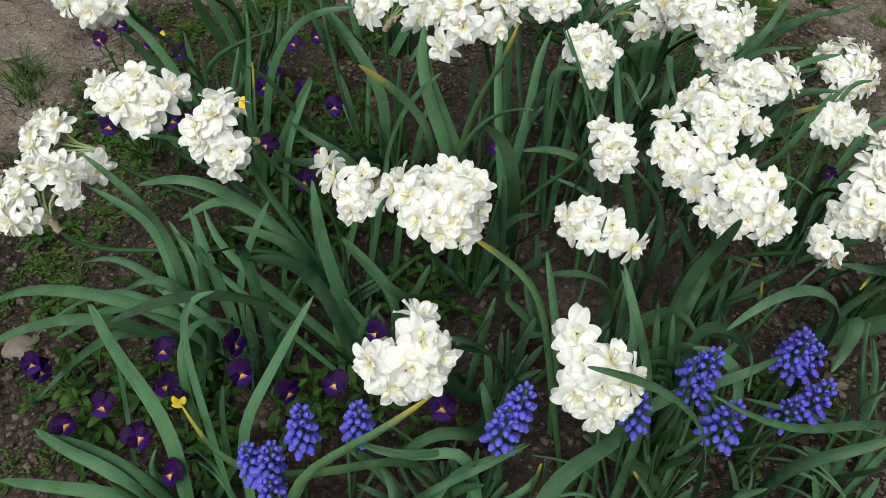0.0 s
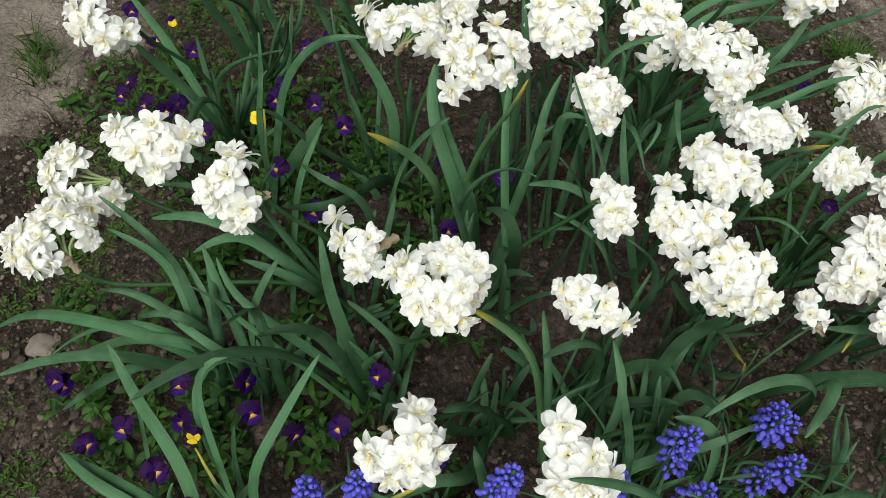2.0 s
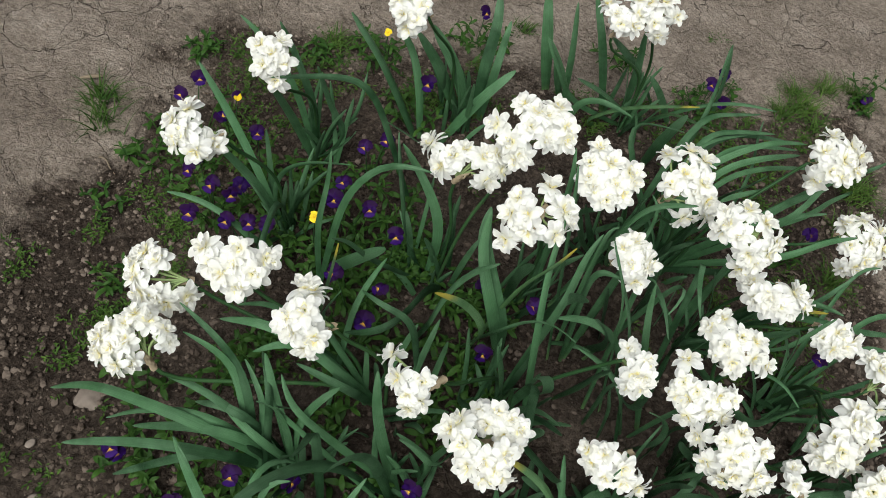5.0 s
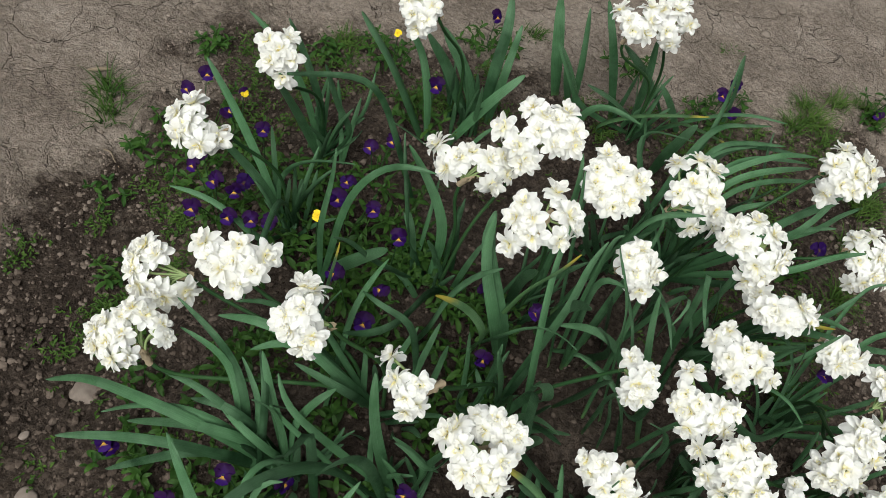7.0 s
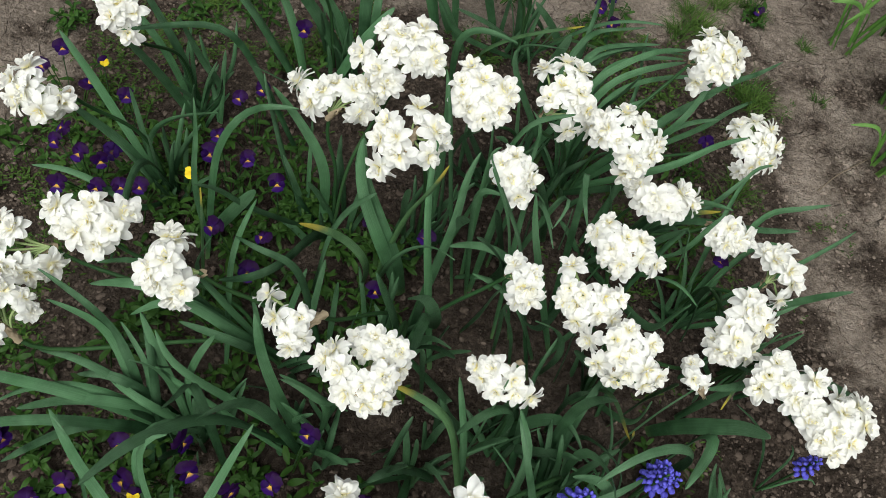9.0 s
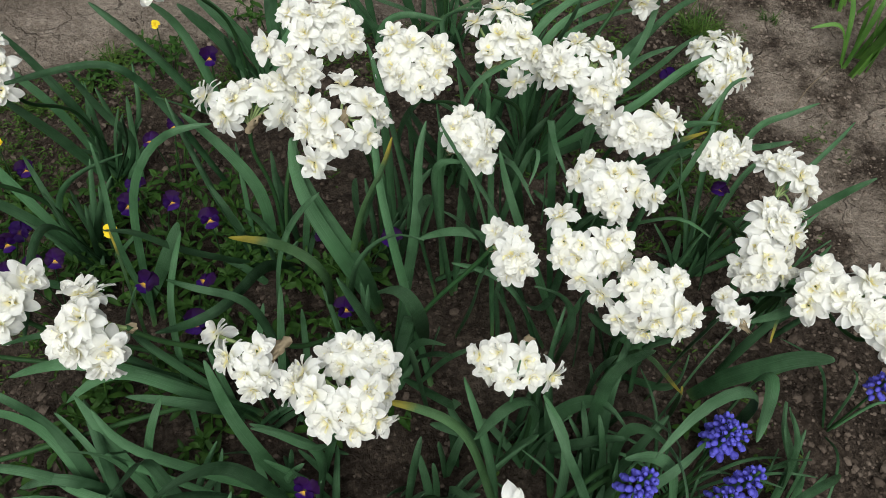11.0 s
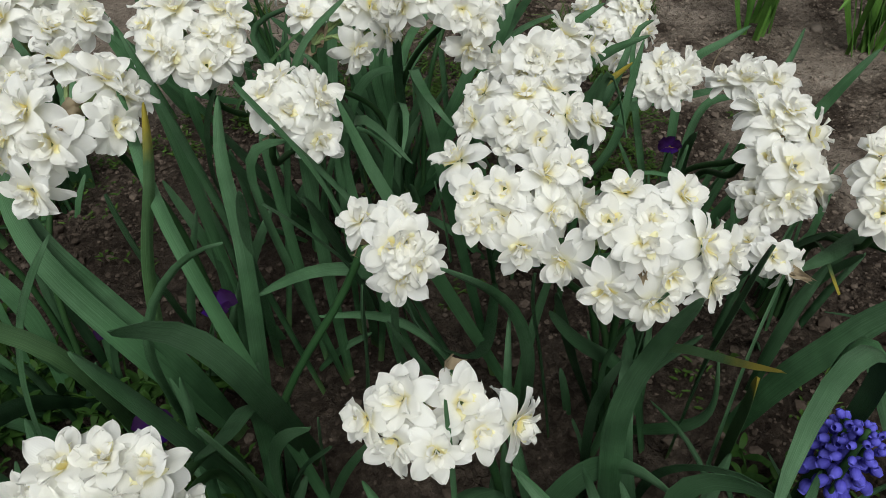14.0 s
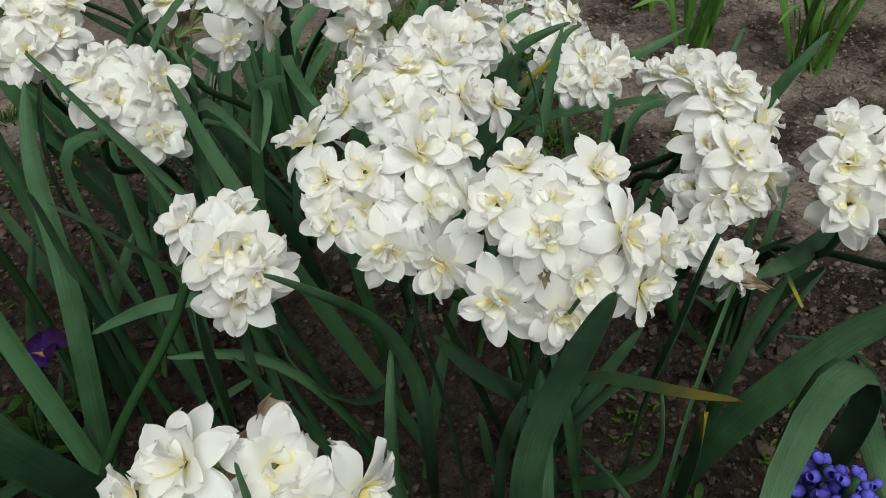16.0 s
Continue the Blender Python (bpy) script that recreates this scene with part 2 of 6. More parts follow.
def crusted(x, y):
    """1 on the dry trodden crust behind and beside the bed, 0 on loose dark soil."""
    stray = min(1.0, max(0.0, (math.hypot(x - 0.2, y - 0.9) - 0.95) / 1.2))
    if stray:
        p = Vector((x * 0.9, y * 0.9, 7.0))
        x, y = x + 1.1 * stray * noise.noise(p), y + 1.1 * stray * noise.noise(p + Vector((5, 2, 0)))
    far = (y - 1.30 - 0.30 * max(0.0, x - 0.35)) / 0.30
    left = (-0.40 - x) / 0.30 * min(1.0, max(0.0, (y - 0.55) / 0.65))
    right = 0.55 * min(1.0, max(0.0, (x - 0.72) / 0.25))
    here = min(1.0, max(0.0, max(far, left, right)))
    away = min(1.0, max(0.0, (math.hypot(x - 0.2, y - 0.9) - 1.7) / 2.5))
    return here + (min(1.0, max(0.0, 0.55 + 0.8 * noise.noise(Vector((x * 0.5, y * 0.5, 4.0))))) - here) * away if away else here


def relief(x, y):
    p = Vector((x, y, 0.0))
    loose = 1 - 0.72 * crusted(x, y)
    z = 0.010 * noise.noise(p * 5.0) + 0.008 * loose * noise.noise(p * 17.0 + Vector((3, 1, 0)))
    if abs(x) < 2.2 and -0.2 < y < 2.7:
        z += loose * 0.004 * noise.noise(p * 95.0) + 0.0025 * noise.noise(p * 33.0)
        bent = p + 0.010 * Vector((noise.noise(p * 30.0), noise.noise(p * 31.0 + Vector((9, 0, 0))), 0.0))
        for size, tall in ((30.0, 0.012), (75.0, 0.007)):
            d = noise.voronoi(bent * size)[0]
            z += loose * tall * (min(1.0, 1.3 * (d[1] - d[0])) ** 0.6 - 0.5)
    return z


def ground_z(x, y):
    return mound(x, y) + relief(x, y)


def axis(start, stop, step, far):
    inner = list(np.arange(start, stop + step / 2, step))
    grow, lo, hi = step, [start], [stop]
    while hi[-1] < far:
        grow *= 1.35
        hi.append(hi[-1] + grow)
        lo.append(lo[-1] - grow)
    return lo[:0:-1] + inner + hi[1:]


def build_ground():
    xs, ys = axis(-1.00, 1.55, 0.0055, 120.0), axis(0.15, 2.15, 0.0055, 120.0)
    verts = [(x, y, ground_z(x, y) if abs(x) < 6 and abs(y) < 6 else 0.0) for y in ys for x in xs]
    w = len(xs)
    faces = [(j * w + i, j * w + i + 1, (j + 1) * w + i + 1, (j + 1) * w + i) for j in range(len(ys) - 1) for i in range(w - 1)]
    me = bpy.data.meshes.new("ground")
    me.from_pydata(verts, [], faces)
    a = me.attributes.new("crust", "FLOAT", "POINT")
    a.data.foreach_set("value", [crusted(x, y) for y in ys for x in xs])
    me.polygons.foreach_set("use_smooth", [True] * len(me.polygons))
    me.materials.append(SOIL)
    tagged(new("ground", me), "brown crumbly garden soil, dry and cracked behind the bed", "ground", kind="structure")


build_ground()


# ---- mesh helpers ----
def part(name, me, mat, parent, label=""):
    """Links a mesh as one part under a thing or a part."""
    if isinstance(me, bmesh.types.BMesh):
        data = bpy.data.meshes.new(name)
        me.to_mesh(data)
        me.free()
        me = data
    if not me.materials:
        me.materials.append(mat)
    ob = new(name, me)
    ob.parent = parent
    if parent is not None:
        ob.matrix_parent_inverse = parent.matrix_basis.inverted() if parent.parent is None else Matrix()
    if label:
        ob["label"] = label
    return ob


def smooth(me):
    me.polygons.foreach_set("use_smooth", [True] * len(me.polygons))
    return me


def grid_mesh(name, rows, uvs, mat, closed=False):
    """A mesh from rows of points; closed joins the last point of each row with its first."""
    me = bpy.data.meshes.new(name)
    w = len(rows[0])
    last = w if closed else w - 1
    faces = [(j * w + i, j * w + (i + 1) % w, (j + 1) * w + (i + 1) % w, (j + 1) * w + i) for j in range(len(rows) - 1) for i in range(last)]
    me.from_pydata([tuple(p) for r in rows for p in r], [], faces)
    layer = me.uv_layers.new(name="uv")
    flat = [u for r in uvs for u in r]
    for loop in me.loops:
        layer.data[loop.index].uv = flat[loop.vertex_index]
    me.materials.append(mat)
    return smooth(me)


def spline(points, count):
    """Evenly spread points on a Catmull-Rom curve through the given ones."""
    p = [Vector(q) for q in points]
    p = [p[0] * 2 - p[1]] + p + [p[-1] * 2 - p[-2]]
    fine = []
    for k in range(1, len(p) - 2):
        for s in range(12):
            u = s / 12
            a, b, c, e = p[k - 1 : k + 3]
            fine.append(0.5 * (2 * b + (c - a) * u + (2 * a - 5 * b + 4 * c - e) * u * u + (3 * b - a - 3 * c + e) * u**3))
    fine.append(p[-2])
    far = [0.0]
    for a, b in zip(fine, fine[1:]):
        far.append(far[-1] + (b - a).length)
    out, k = [], 0
    for i in range(count):
        want = far[-1] * i / (count - 1)
        while k < len(far) - 2 and far[k + 1] < want:
            k += 1
        t = (want - far[k]) / max(1e-9, far[k + 1] - far[k])
        out.append(fine[k].lerp(fine[k + 1], min(1.0, t)))
    return out


def tube(name, points, radius, mat, sides=8, count=14, taper=1.0):
    """A round stalk along a curve."""
    line = spline(points, count)
    side = Vector((1, 0, 0))
    rows, uvs = [], []
    for i, c in enumerate(line):
        t = (line[min(i + 1, count - 1)] - line[max(i - 1, 0)]).normalized()
        side = (side - t * side.dot(t)).normalized()
        other = t.cross(side)
        r = radius * (1 + (taper - 1) * i / (count - 1))
        rows.append([c + (side * math.cos(a) + other * math.sin(a)) * r for a in (2 * math.pi * k / sides for k in range(sides))])
        uvs.append([(k / sides, i / (count - 1)) for k in range(sides)])
    rows.append([line[-1]] * sides)
    uvs.append(uvs[-1])
    return grid_mesh(name, rows, uvs, mat, True)


def strap(name, points, width, twist, mat, keel=0.20, count=20, thick=0.0010, blunt=0.10):
    """A strap-shaped leaf with a shallow keel, a real thickness and a blunt tip."""
    line = spline(points, count)
    for _ in range(4):
        line = [line[0]] + [(a + 2 * b + c) / 4 for a, b, c in zip(line, line[1:], line[2:])] + [line[-1]]
    head = line[-1] - line[0]
    open_to = Vector((random.uniform(-0.45, 0.45), random.uniform(-0.75, -0.05), 0.85))
    side = open_to.cross(head)
    side = side.normalized() if side.length > 1e-4 else Vector((1, 0, 0))
    rows, uvs = [], []
    wave = random.uniform(0, 6.28)
    steps = [i / (count - 1) for i in range(count - 1)] + [0.972, 0.986, 0.995, 1.0]
    line = line[:-1] + [line[-2].lerp(line[-1], 1 - (1 - s) * (count - 1)) for s in steps[count - 1 : -1]] + [line[-1]]
    for i, (s, c) in enumerate(zip(steps, line)):
        t = (line[min(i + 1, len(line) - 1)] - line[max(i - 1, 0)]).normalized()
        side = (side - t * side.dot(t)).normalized()
        a = 0.6 * radians(twist) * (0.35 + 0.65 * s) + 0.10 * math.sin(wave + 5 * s)
        u = side * math.cos(a) + t.cross(side) * math.sin(a)
        up = u.cross(t)
        half = 0.40 * width * (0.62 + 0.38 * math.sin(min(1.0, s * 1.7) * math.pi / 2)) * (1 - 0.42 * (max(0.0, s - 0.40) / 0.60) ** 1.7)
        if s > 1 - blunt * 1.6:
            half *= math.sqrt(max(0.0, 1 - ((s - 1 + blunt * 1.6) / (blunt * 1.6)) ** 2)) * 0.96 + 0.04
        k = keel * (1 - 0.6 * s)
        top = [c + u * (half * q) + up * (half * k * (abs(q) ** 1.4)) for q in (-1, -0.5, 0, 0.5, 1)]
        low = [p - up * thick * e for p, e in zip(top, (0.3, 1, 1.5, 1, 0.3))]
        rows.append(top + low[::-1])
        uvs.append([(q, s) for q in (0, 0.25, 0.5, 0.75, 1, 1, 0.75, 0.5, 0.25, 0)])
    me = grid_mesh(name, rows, uvs, mat, True)
    crease = me.attributes.new("sharp_edge", "BOOLEAN", "EDGE")
    crease.data.foreach_set("value", [e.vertices[0] % 10 == e.vertices[1] % 10 and e.vertices[0] % 10 in (0, 4, 5, 9) for e in me.edges])
    return me


# ---- narcissus ----
def petal_rows(length, width, cup, curl, ruffle, foot=0.42, across=7):
    """One petal from its foot at the origin along +x, its face up; broad and rounded, with a faint point."""
    rows, uvs = [], []
    ph, bend, twist = random.uniform(0, 6.28), random.uniform(-0.10, 0.10), random.uniform(-0.5, 0.5)
    fold, notch = random.uniform(0.02, 0.22), random.uniform(-0.5, 1.0)
    for s in (0.0, 0.18, 0.36, 0.54, 0.68, 0.80, 0.89, 0.96, 1.0):
        half = 0.5 * width * (foot + (1 - foot) * math.sin(math.pi / 2 * min(1.0, s / 0.58)))
        half *= max(0.09, (1 - (max(0.0, s - 0.50) / 0.50) ** 2.3) ** 0.6)
        row, uv = [], []
        for i in range(across):
            q = 2 * i / (across - 1) - 1
            z = cup * length * s * s - curl * length * max(0.0, s - 0.45) ** 2 * 3
            z += fold * half * q * q * (1 - 0.6 * s) + twist * half * q * s * s
            z += ruffle * length * s * s * (math.sin(ph + 2.6 * q + 3 * s) + 0.35 * math.sin(2 * ph + 6.5 * q))
            row.append(Vector((s * length * (1 - 0.05 * notch * q * q * s), half * q + bend * length * s * s, z)))
            uv.append((0.5 + q / 2, s))
        rows.append(row)
        uvs.append(uv)
    return rows, uvs


def ring_of_petals(name, mat, rings):
    """Joins whorls of petals: (count, length, width, lift in degrees, cup, curl, ruffle, start radius, height, stray)."""
    verts, faces, uv_flat = [], [], []
    for count, length, width, lift, cup, curl, ruffle, start, height, stray in rings:
        turn = random.uniform(0, 6.28)
        for k in range(count):
            size = random.uniform(0.84, 1.10)
            rows, uvs = petal_rows(length * size, width * random.uniform(0.86, 1.1), cup + random.uniform(-0.10, 0.10), curl + random.uniform(-0.1, 0.2), ruffle)
            stand = random.uniform(25, 60) if random.random() < 0.05 else 0.0
            m = Matrix.Rotation(turn + 2 * math.pi * k / count + random.uniform(-0.2, 0.2), 4, "Z") @ Matrix.Translation((start, 0, height))
            m = m @ Matrix.Rotation(-radians(lift + stand + random.uniform(-stray, stray)), 4, "Y") @ Matrix.Rotation(random.uniform(-0.22, 0.22), 4, "X")
            off, w = len(verts), len(rows[0])
            verts += [m @ p for r in rows for p in r]
            uv_flat += [u for r in uvs for u in r]
            faces += [(off + j * w + i, off + j * w + i + 1, off + (j + 1) * w + i + 1, off + (j + 1) * w + i) for j in range(len(rows) - 1) for i in range(w - 1)]
    me = bpy.data.meshes.new(name)
    me.from_pydata([tuple(v) for v in verts], [], faces)
    layer = me.uv_layers.new(name="uv")
    for loop in me.loops:
        layer.data[loop.index].uv = uv_flat[loop.vertex_index]
    me.materials.append(mat)
    return smooth(me)


random.seed(11)
OUTER = [ring_of_petals("floret", WHITE, [(6, 0.0212, 0.0130, -26, 0.04, 0.14, 0.06, 0.0022, 0.0, 24), (5, 0.0198, 0.0128, 6, 0.02, 0.16, 0.07, 0.0020, 0.0016, 24)]) for _ in range(12)]
INNER = [
    ring_of_petals("inner_petals", CREAM, [(5, 0.0178, 0.0118, 30, 0.06, 0.14, 0.08, 0.0020, 0.0026, 22), (4, 0.0146, 0.0104, 50, 0.06, 0.14, 0.11, 0.0016, 0.0034, 22), (3, 0.0112, 0.0080, 66, 0.04, 0.14, 0.14, 0.0010, 0.0038, 18)])
    for _ in range(12)
]
HEART = [ring_of_petals("crown", CROWN, [(3, 0.0084, 0.0062, 52, 0.02, 0.24, 0.16, 0.0026, 0.0034, 20)]) for _ in range(6)]


def plant(x, y, label):
    ob = new("narcissus_plant")
    ob.matrix_basis = Matrix.Translation((x, y, ground_z(x, y)))
    ob.empty_display_size = 0.05
    return tagged(ob, label, "narcissus", "narcissus in the bed")


def blade(owner, points, width, twist=0, yellowed=False):
    x, y, z = points[0]
    points = [(x, y, min(z, ground_z(x, y) - 0.012))] + list(points[1:])
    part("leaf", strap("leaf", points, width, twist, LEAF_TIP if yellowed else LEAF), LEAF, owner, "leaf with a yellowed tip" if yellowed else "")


def flower_head(owner, node, florets, size=0.89):
    """A flower stem from the foot of the clump to node, its papery spathe, stalks and double florets."""
    node = Vector(node)
    base = owner.matrix_basis.translation + Vector((random.uniform(-0.02, 0.02), random.uniform(-0.02, 0.02), -0.01))
    mean = sum((Vector(p) for p, _ in florets), Vector()) / len(florets)
    lean = (mean - node).normalized()
    rise = node - base
    line = [base, base + Vector((rise.x * 0.22, rise.y * 0.22, rise.z * 0.55)), node - Vector((rise.x * 0.12, rise.y * 0.12, 0.034)) - lean * 0.008, node]
    stem = part("flower_stem", tube("flower_stem", line, 0.0030, STEM, 10, 18, 0.85), STEM, owner)
    rows, uvs = [], []
    droop = Vector((random.uniform(-0.5, 0.5), random.uniform(-0.6, 0.0), random.uniform(-0.5, 0.3)))
    axis_q = lean.to_track_quat("Z", "Y")
    ph = random.uniform(0, 6.28)
    for j in range(9):
        s = j / 8
        wide = radians(250) * (1 - 0.80 * s**0.8)
        r = 0.0034 + 0.0034 * math.sin(s * 2.6)
        core = node - lean * 0.009 + lean * 0.040 * s + droop * 0.026 * s * s
        row = []
        for k in range(9):
            a = ph + wide * (k / 8 - 0.5)
            crumple = 1 + 0.22 * math.sin(5 * k + 3 * j) + 0.22 * math.sin(2.3 * j + k)
            row.append(core + axis_q @ Vector((math.cos(a) * r * crumple, math.sin(a) * r * crumple, -0.006 * s * (k % 2))))
        rows.append(row)
        uvs.append([(k / 8, s) for k in range(9)])
    part("spathe", grid_mesh("spathe", rows, uvs, SPATHE), SPATHE, stem, "dry papery brown spathe")
    for place, face in florets:
        place, face = Vector(place), Vector(face).normalized()
        back = place - face * 0.012
        part("pedicel", tube("pedicel", [node, node.lerp(back, 0.55) + lean * 0.006 - face * 0.004, back, place - face * 0.001], 0.0013, PEDICEL, 6, 8, 1.5), PEDICEL, stem)
        k = random.randrange(12)
        m = Matrix.Translation(place) @ face.to_track_quat("Z", "Y").to_matrix().to_4x4() @ Matrix.Rotation(random.uniform(0, 6.28), 4, "Z") @ Matrix.Scale(size * random.uniform(0.82, 1.0), 4)
        f = part("floret", OUTER[k], WHITE, owner)
        f.matrix_basis = m
        for ring in (part("inner_petals", INNER[(k * 5 + 1) % 12], CREAM, f, "cream ruffled inner petals"), part("crown", HEART[k % 6], CROWN, f, "yellow crumpled crown")):
            ring.matrix_parent_inverse = Matrix()


random.seed(21)
clump = plant(-0.258, 0.916, "narcissus with one cluster of double white flowers and strap leaves")
blade(clump, [(-0.264, 0.905, 0.062), (-0.302, 0.922, 0.143), (-0.379, 1.015, 0.177), (-0.483, 1.170, 0.127)], 0.0172, -6)
blade(clump, [(-0.254, 0.925, 0.062), (-0.289, 0.837, 0.112), (-0.339, 0.842, 0.162), (-0.393, 0.857, 0.169), (-0.441, 0.871, 0.149)], 0.0138, 3)
blade(clump, [(-0.262, 0.909, 0.062), (-0.285, 0.907, 0.139), (-0.277, 0.913, 0.204), (-0.238, 0.907, 0.248), (-0.172, 0.880, 0.299)], 0.0103, 19)
blade(clump, [(-0.245, 0.918, 0.062), (-0.265, 0.886, 0.128), (-0.248, 0.815, 0.316)], 0.0149, -31)
blade(clump, [(-0.265, 0.928, 0.062), (-0.284, 0.903, 0.114), (-0.319, 0.897, 0.196), (-0.366, 0.882, 0.280)], 0.0184, 5)
blade(clump, [(-0.184, 0.799, 0.086), (-0.202, 0.825, 0.206), (-0.198, 0.853, 0.278), (-0.201, 0.877, 0.326)], 0.0138, -29)
blade(clump, [(-0.263, 0.912, 0.062), (-0.256, 0.917, 0.105), (-0.235, 0.921, 0.167), (-0.207, 0.924, 0.220)], 0.0138, -18)
blade(clump, [(-0.253, 0.915, 0.062), (-0.257, 0.795, 0.289), (-0.256, 0.632, 0.300)], 0.0138, -15)
flower_head(clump, (-0.345, 0.834, 0.359), [((-0.397, 0.827, 0.372), (-0.70, -0.32, 0.64)), ((-0.383, 0.846, 0.376), (-0.44, 0.21, 0.87)), ((-0.387, 0.807, 0.362), (-0.65, -0.72, 0.23)), ((-0.379, 0.823, 0.368), (-0.65, -0.52, 0.56)), ((-0.349, 0.821, 0.352), (0.62, -0.56, 0.55)), ((-0.361, 0.799, 0.360), (-0.10, -0.97, 0.24)), ((-0.381, 0.814, 0.369), (-0.49, -0.68, 0.55))], 1.1)
clump = plant(-0.246, 1.087, "narcissus with one cluster of double white flowers and strap leaves")
blade(clump, [(-0.057, 0.987, 0.089), (-0.165, 1.030, 0.296), (-0.211, 1.019, 0.323), (-0.259, 0.994, 0.334), (-0.308, 0.967, 0.342)], 0.0138, -41)
blade(clump, [(-0.248, 1.079, 0.044), (-0.293, 1.112, 0.157), (-0.354, 1.135, 0.244), (-0.400, 1.144, 0.280)], 0.0161, -4)
blade(clump, [(-0.256, 1.087, 0.044), (-0.261, 1.101, 0.137), (-0.304, 1.118, 0.249), (-0.333, 1.129, 0.300)], 0.0172, -1)
blade(clump, [(-0.248, 1.078, 0.044), (-0.286, 1.042, 0.177), (-0.316, 0.996, 0.300)], 0.0207, -10)
blade(clump, [(-0.255, 1.076, 0.044), (-0.204, 1.087, 0.113), (-0.231, 1.087, 0.174), (-0.263, 1.093, 0.260)], 0.0149, 6)
blade(clump, [(-0.255, 1.096, 0.044), (-0.199, 1.107, 0.135), (-0.189, 1.120, 0.167), (-0.187, 1.147, 0.220)], 0.0103, 18)
blade(clump, [(-0.262, 1.089, 0.044), (-0.196, 1.002, 0.195), (-0.176, 0.945, 0.296)], 0.0092, -28)
flower_head(clump, (-0.308, 1.010, 0.307), [((-0.331, 1.003, 0.362), (-0.49, -0.26, 0.83)), ((-0.306, 1.015, 0.366), (0.24, 0.11, 0.96)), ((-0.321, 0.976, 0.353), (-0.27, -0.63, 0.72)), ((-0.296, 0.985, 0.357), (0.21, -0.44, 0.87)), ((-0.302, 0.974, 0.332), (0.03, -0.94, 0.35)), ((-0.311, 0.986, 0.368), (-0.23, -0.44, 0.87))], 1.1)
clump = plant(-0.016, 1.236, "narcissus with one cluster of double white flowers and strap leaves")
blade(clump, [(0.005, 1.259, 0.048), (-0.065, 1.250, 0.169), (-0.119, 1.250, 0.240)], 0.0359, 10)
blade(clump, [(0.017, 1.258, 0.050), (-0.034, 1.260, 0.164), (-0.095, 1.264, 0.250)], 0.0317, -10)
blade(clump, [(0.019, 1.273, 0.047), (-0.019, 1.277, 0.138), (-0.086, 1.277, 0.220)], 0.0146, 5)
blade(clump, [(0.025, 1.266, 0.049), (0.020, 1.306, 0.155), (0.023, 1.350, 0.215), (0.014, 1.389, 0.260)], 0.0297, 20)
blade(clump, [(0.035, 1.264, 0.050), (0.040, 1.301, 0.145), (0.047, 1.362, 0.220)], 0.0209, 15)
blade(clump, [(-0.032, 1.194, 0.056), (0.017, 1.218, 0.143), (0.068, 1.252, 0.204)], 0.0258, 0)
blade(clump, [(-0.077, 1.180, 0.054), (-0.124, 1.180, 0.137), (-0.171, 1.199, 0.206), (-0.233, 1.212, 0.280)], 0.0304, -5)
blade(clump, [(-0.071, 1.174, 0.056), (-0.095, 1.194, 0.163), (-0.124, 1.219, 0.231), (-0.156, 1.219, 0.270)], 0.0193, 8)
blade(clump, [(-0.015, 1.235, 0.055), (-0.053, 1.062, 0.159), (-0.094, 1.013, 0.235), (-0.136, 0.976, 0.296)], 0.0126, 15)
flower_head(clump, (-0.110, 1.162, 0.351), [((-0.141, 1.174, 0.364), (-0.56, 0.04, 0.83)), ((-0.148, 1.142, 0.360), (-0.36, -0.64, 0.68)), ((-0.135, 1.139, 0.339), (-0.26, -0.94, 0.20)), ((-0.121, 1.160, 0.365), (0.33, -0.37, 0.87)), ((-0.128, 1.143, 0.355), (-0.15, -0.73, 0.67)), ((-0.157, 1.157, 0.367), (-0.80, -0.26, 0.55))], 1.1)
clump = plant(-0.012, 0.857, "narcissus clump with several clusters of double white flowers")
blade(clump, [(-0.015, 0.855, 0.100), (-0.066, 0.860, 0.174), (-0.100, 0.897, 0.282), (-0.116, 0.924, 0.338)], 0.0149, 6)
blade(clump, [(-0.189, 0.783, 0.083), (-0.174, 0.841, 0.248), (-0.156, 0.855, 0.295), (-0.123, 0.866, 0.338), (-0.062, 0.848, 0.360)], 0.0149, 22)
blade(clump, [(-0.022, 0.847, 0.100), (-0.023, 0.885, 0.184), (-0.059, 0.913, 0.250), (-0.106, 0.939, 0.300)], 0.0207, -32)
blade(clump, [(-0.021, 0.860, 0.100), (-0.120, 0.760, 0.258), (-0.149, 0.737, 0.326), (-0.170, 0.710, 0.363)], 0.0103, -26)
blade(clump, [(-0.180, 0.705, 0.087), (-0.162, 0.697, 0.326), (-0.159, 0.696, 0.378)], 0.0092, -30, True)
blade(clump, [(-0.133, 0.600, 0.091), (-0.127, 0.660, 0.260), (-0.117, 0.684, 0.310), (-0.098, 0.706, 0.353)], 0.0126, -11)
blade(clump, [(-0.000, 0.631, 0.102), (-0.044, 0.672, 0.256), (-0.084, 0.670, 0.290), (-0.120, 0.672, 0.321)], 0.0138, -13)
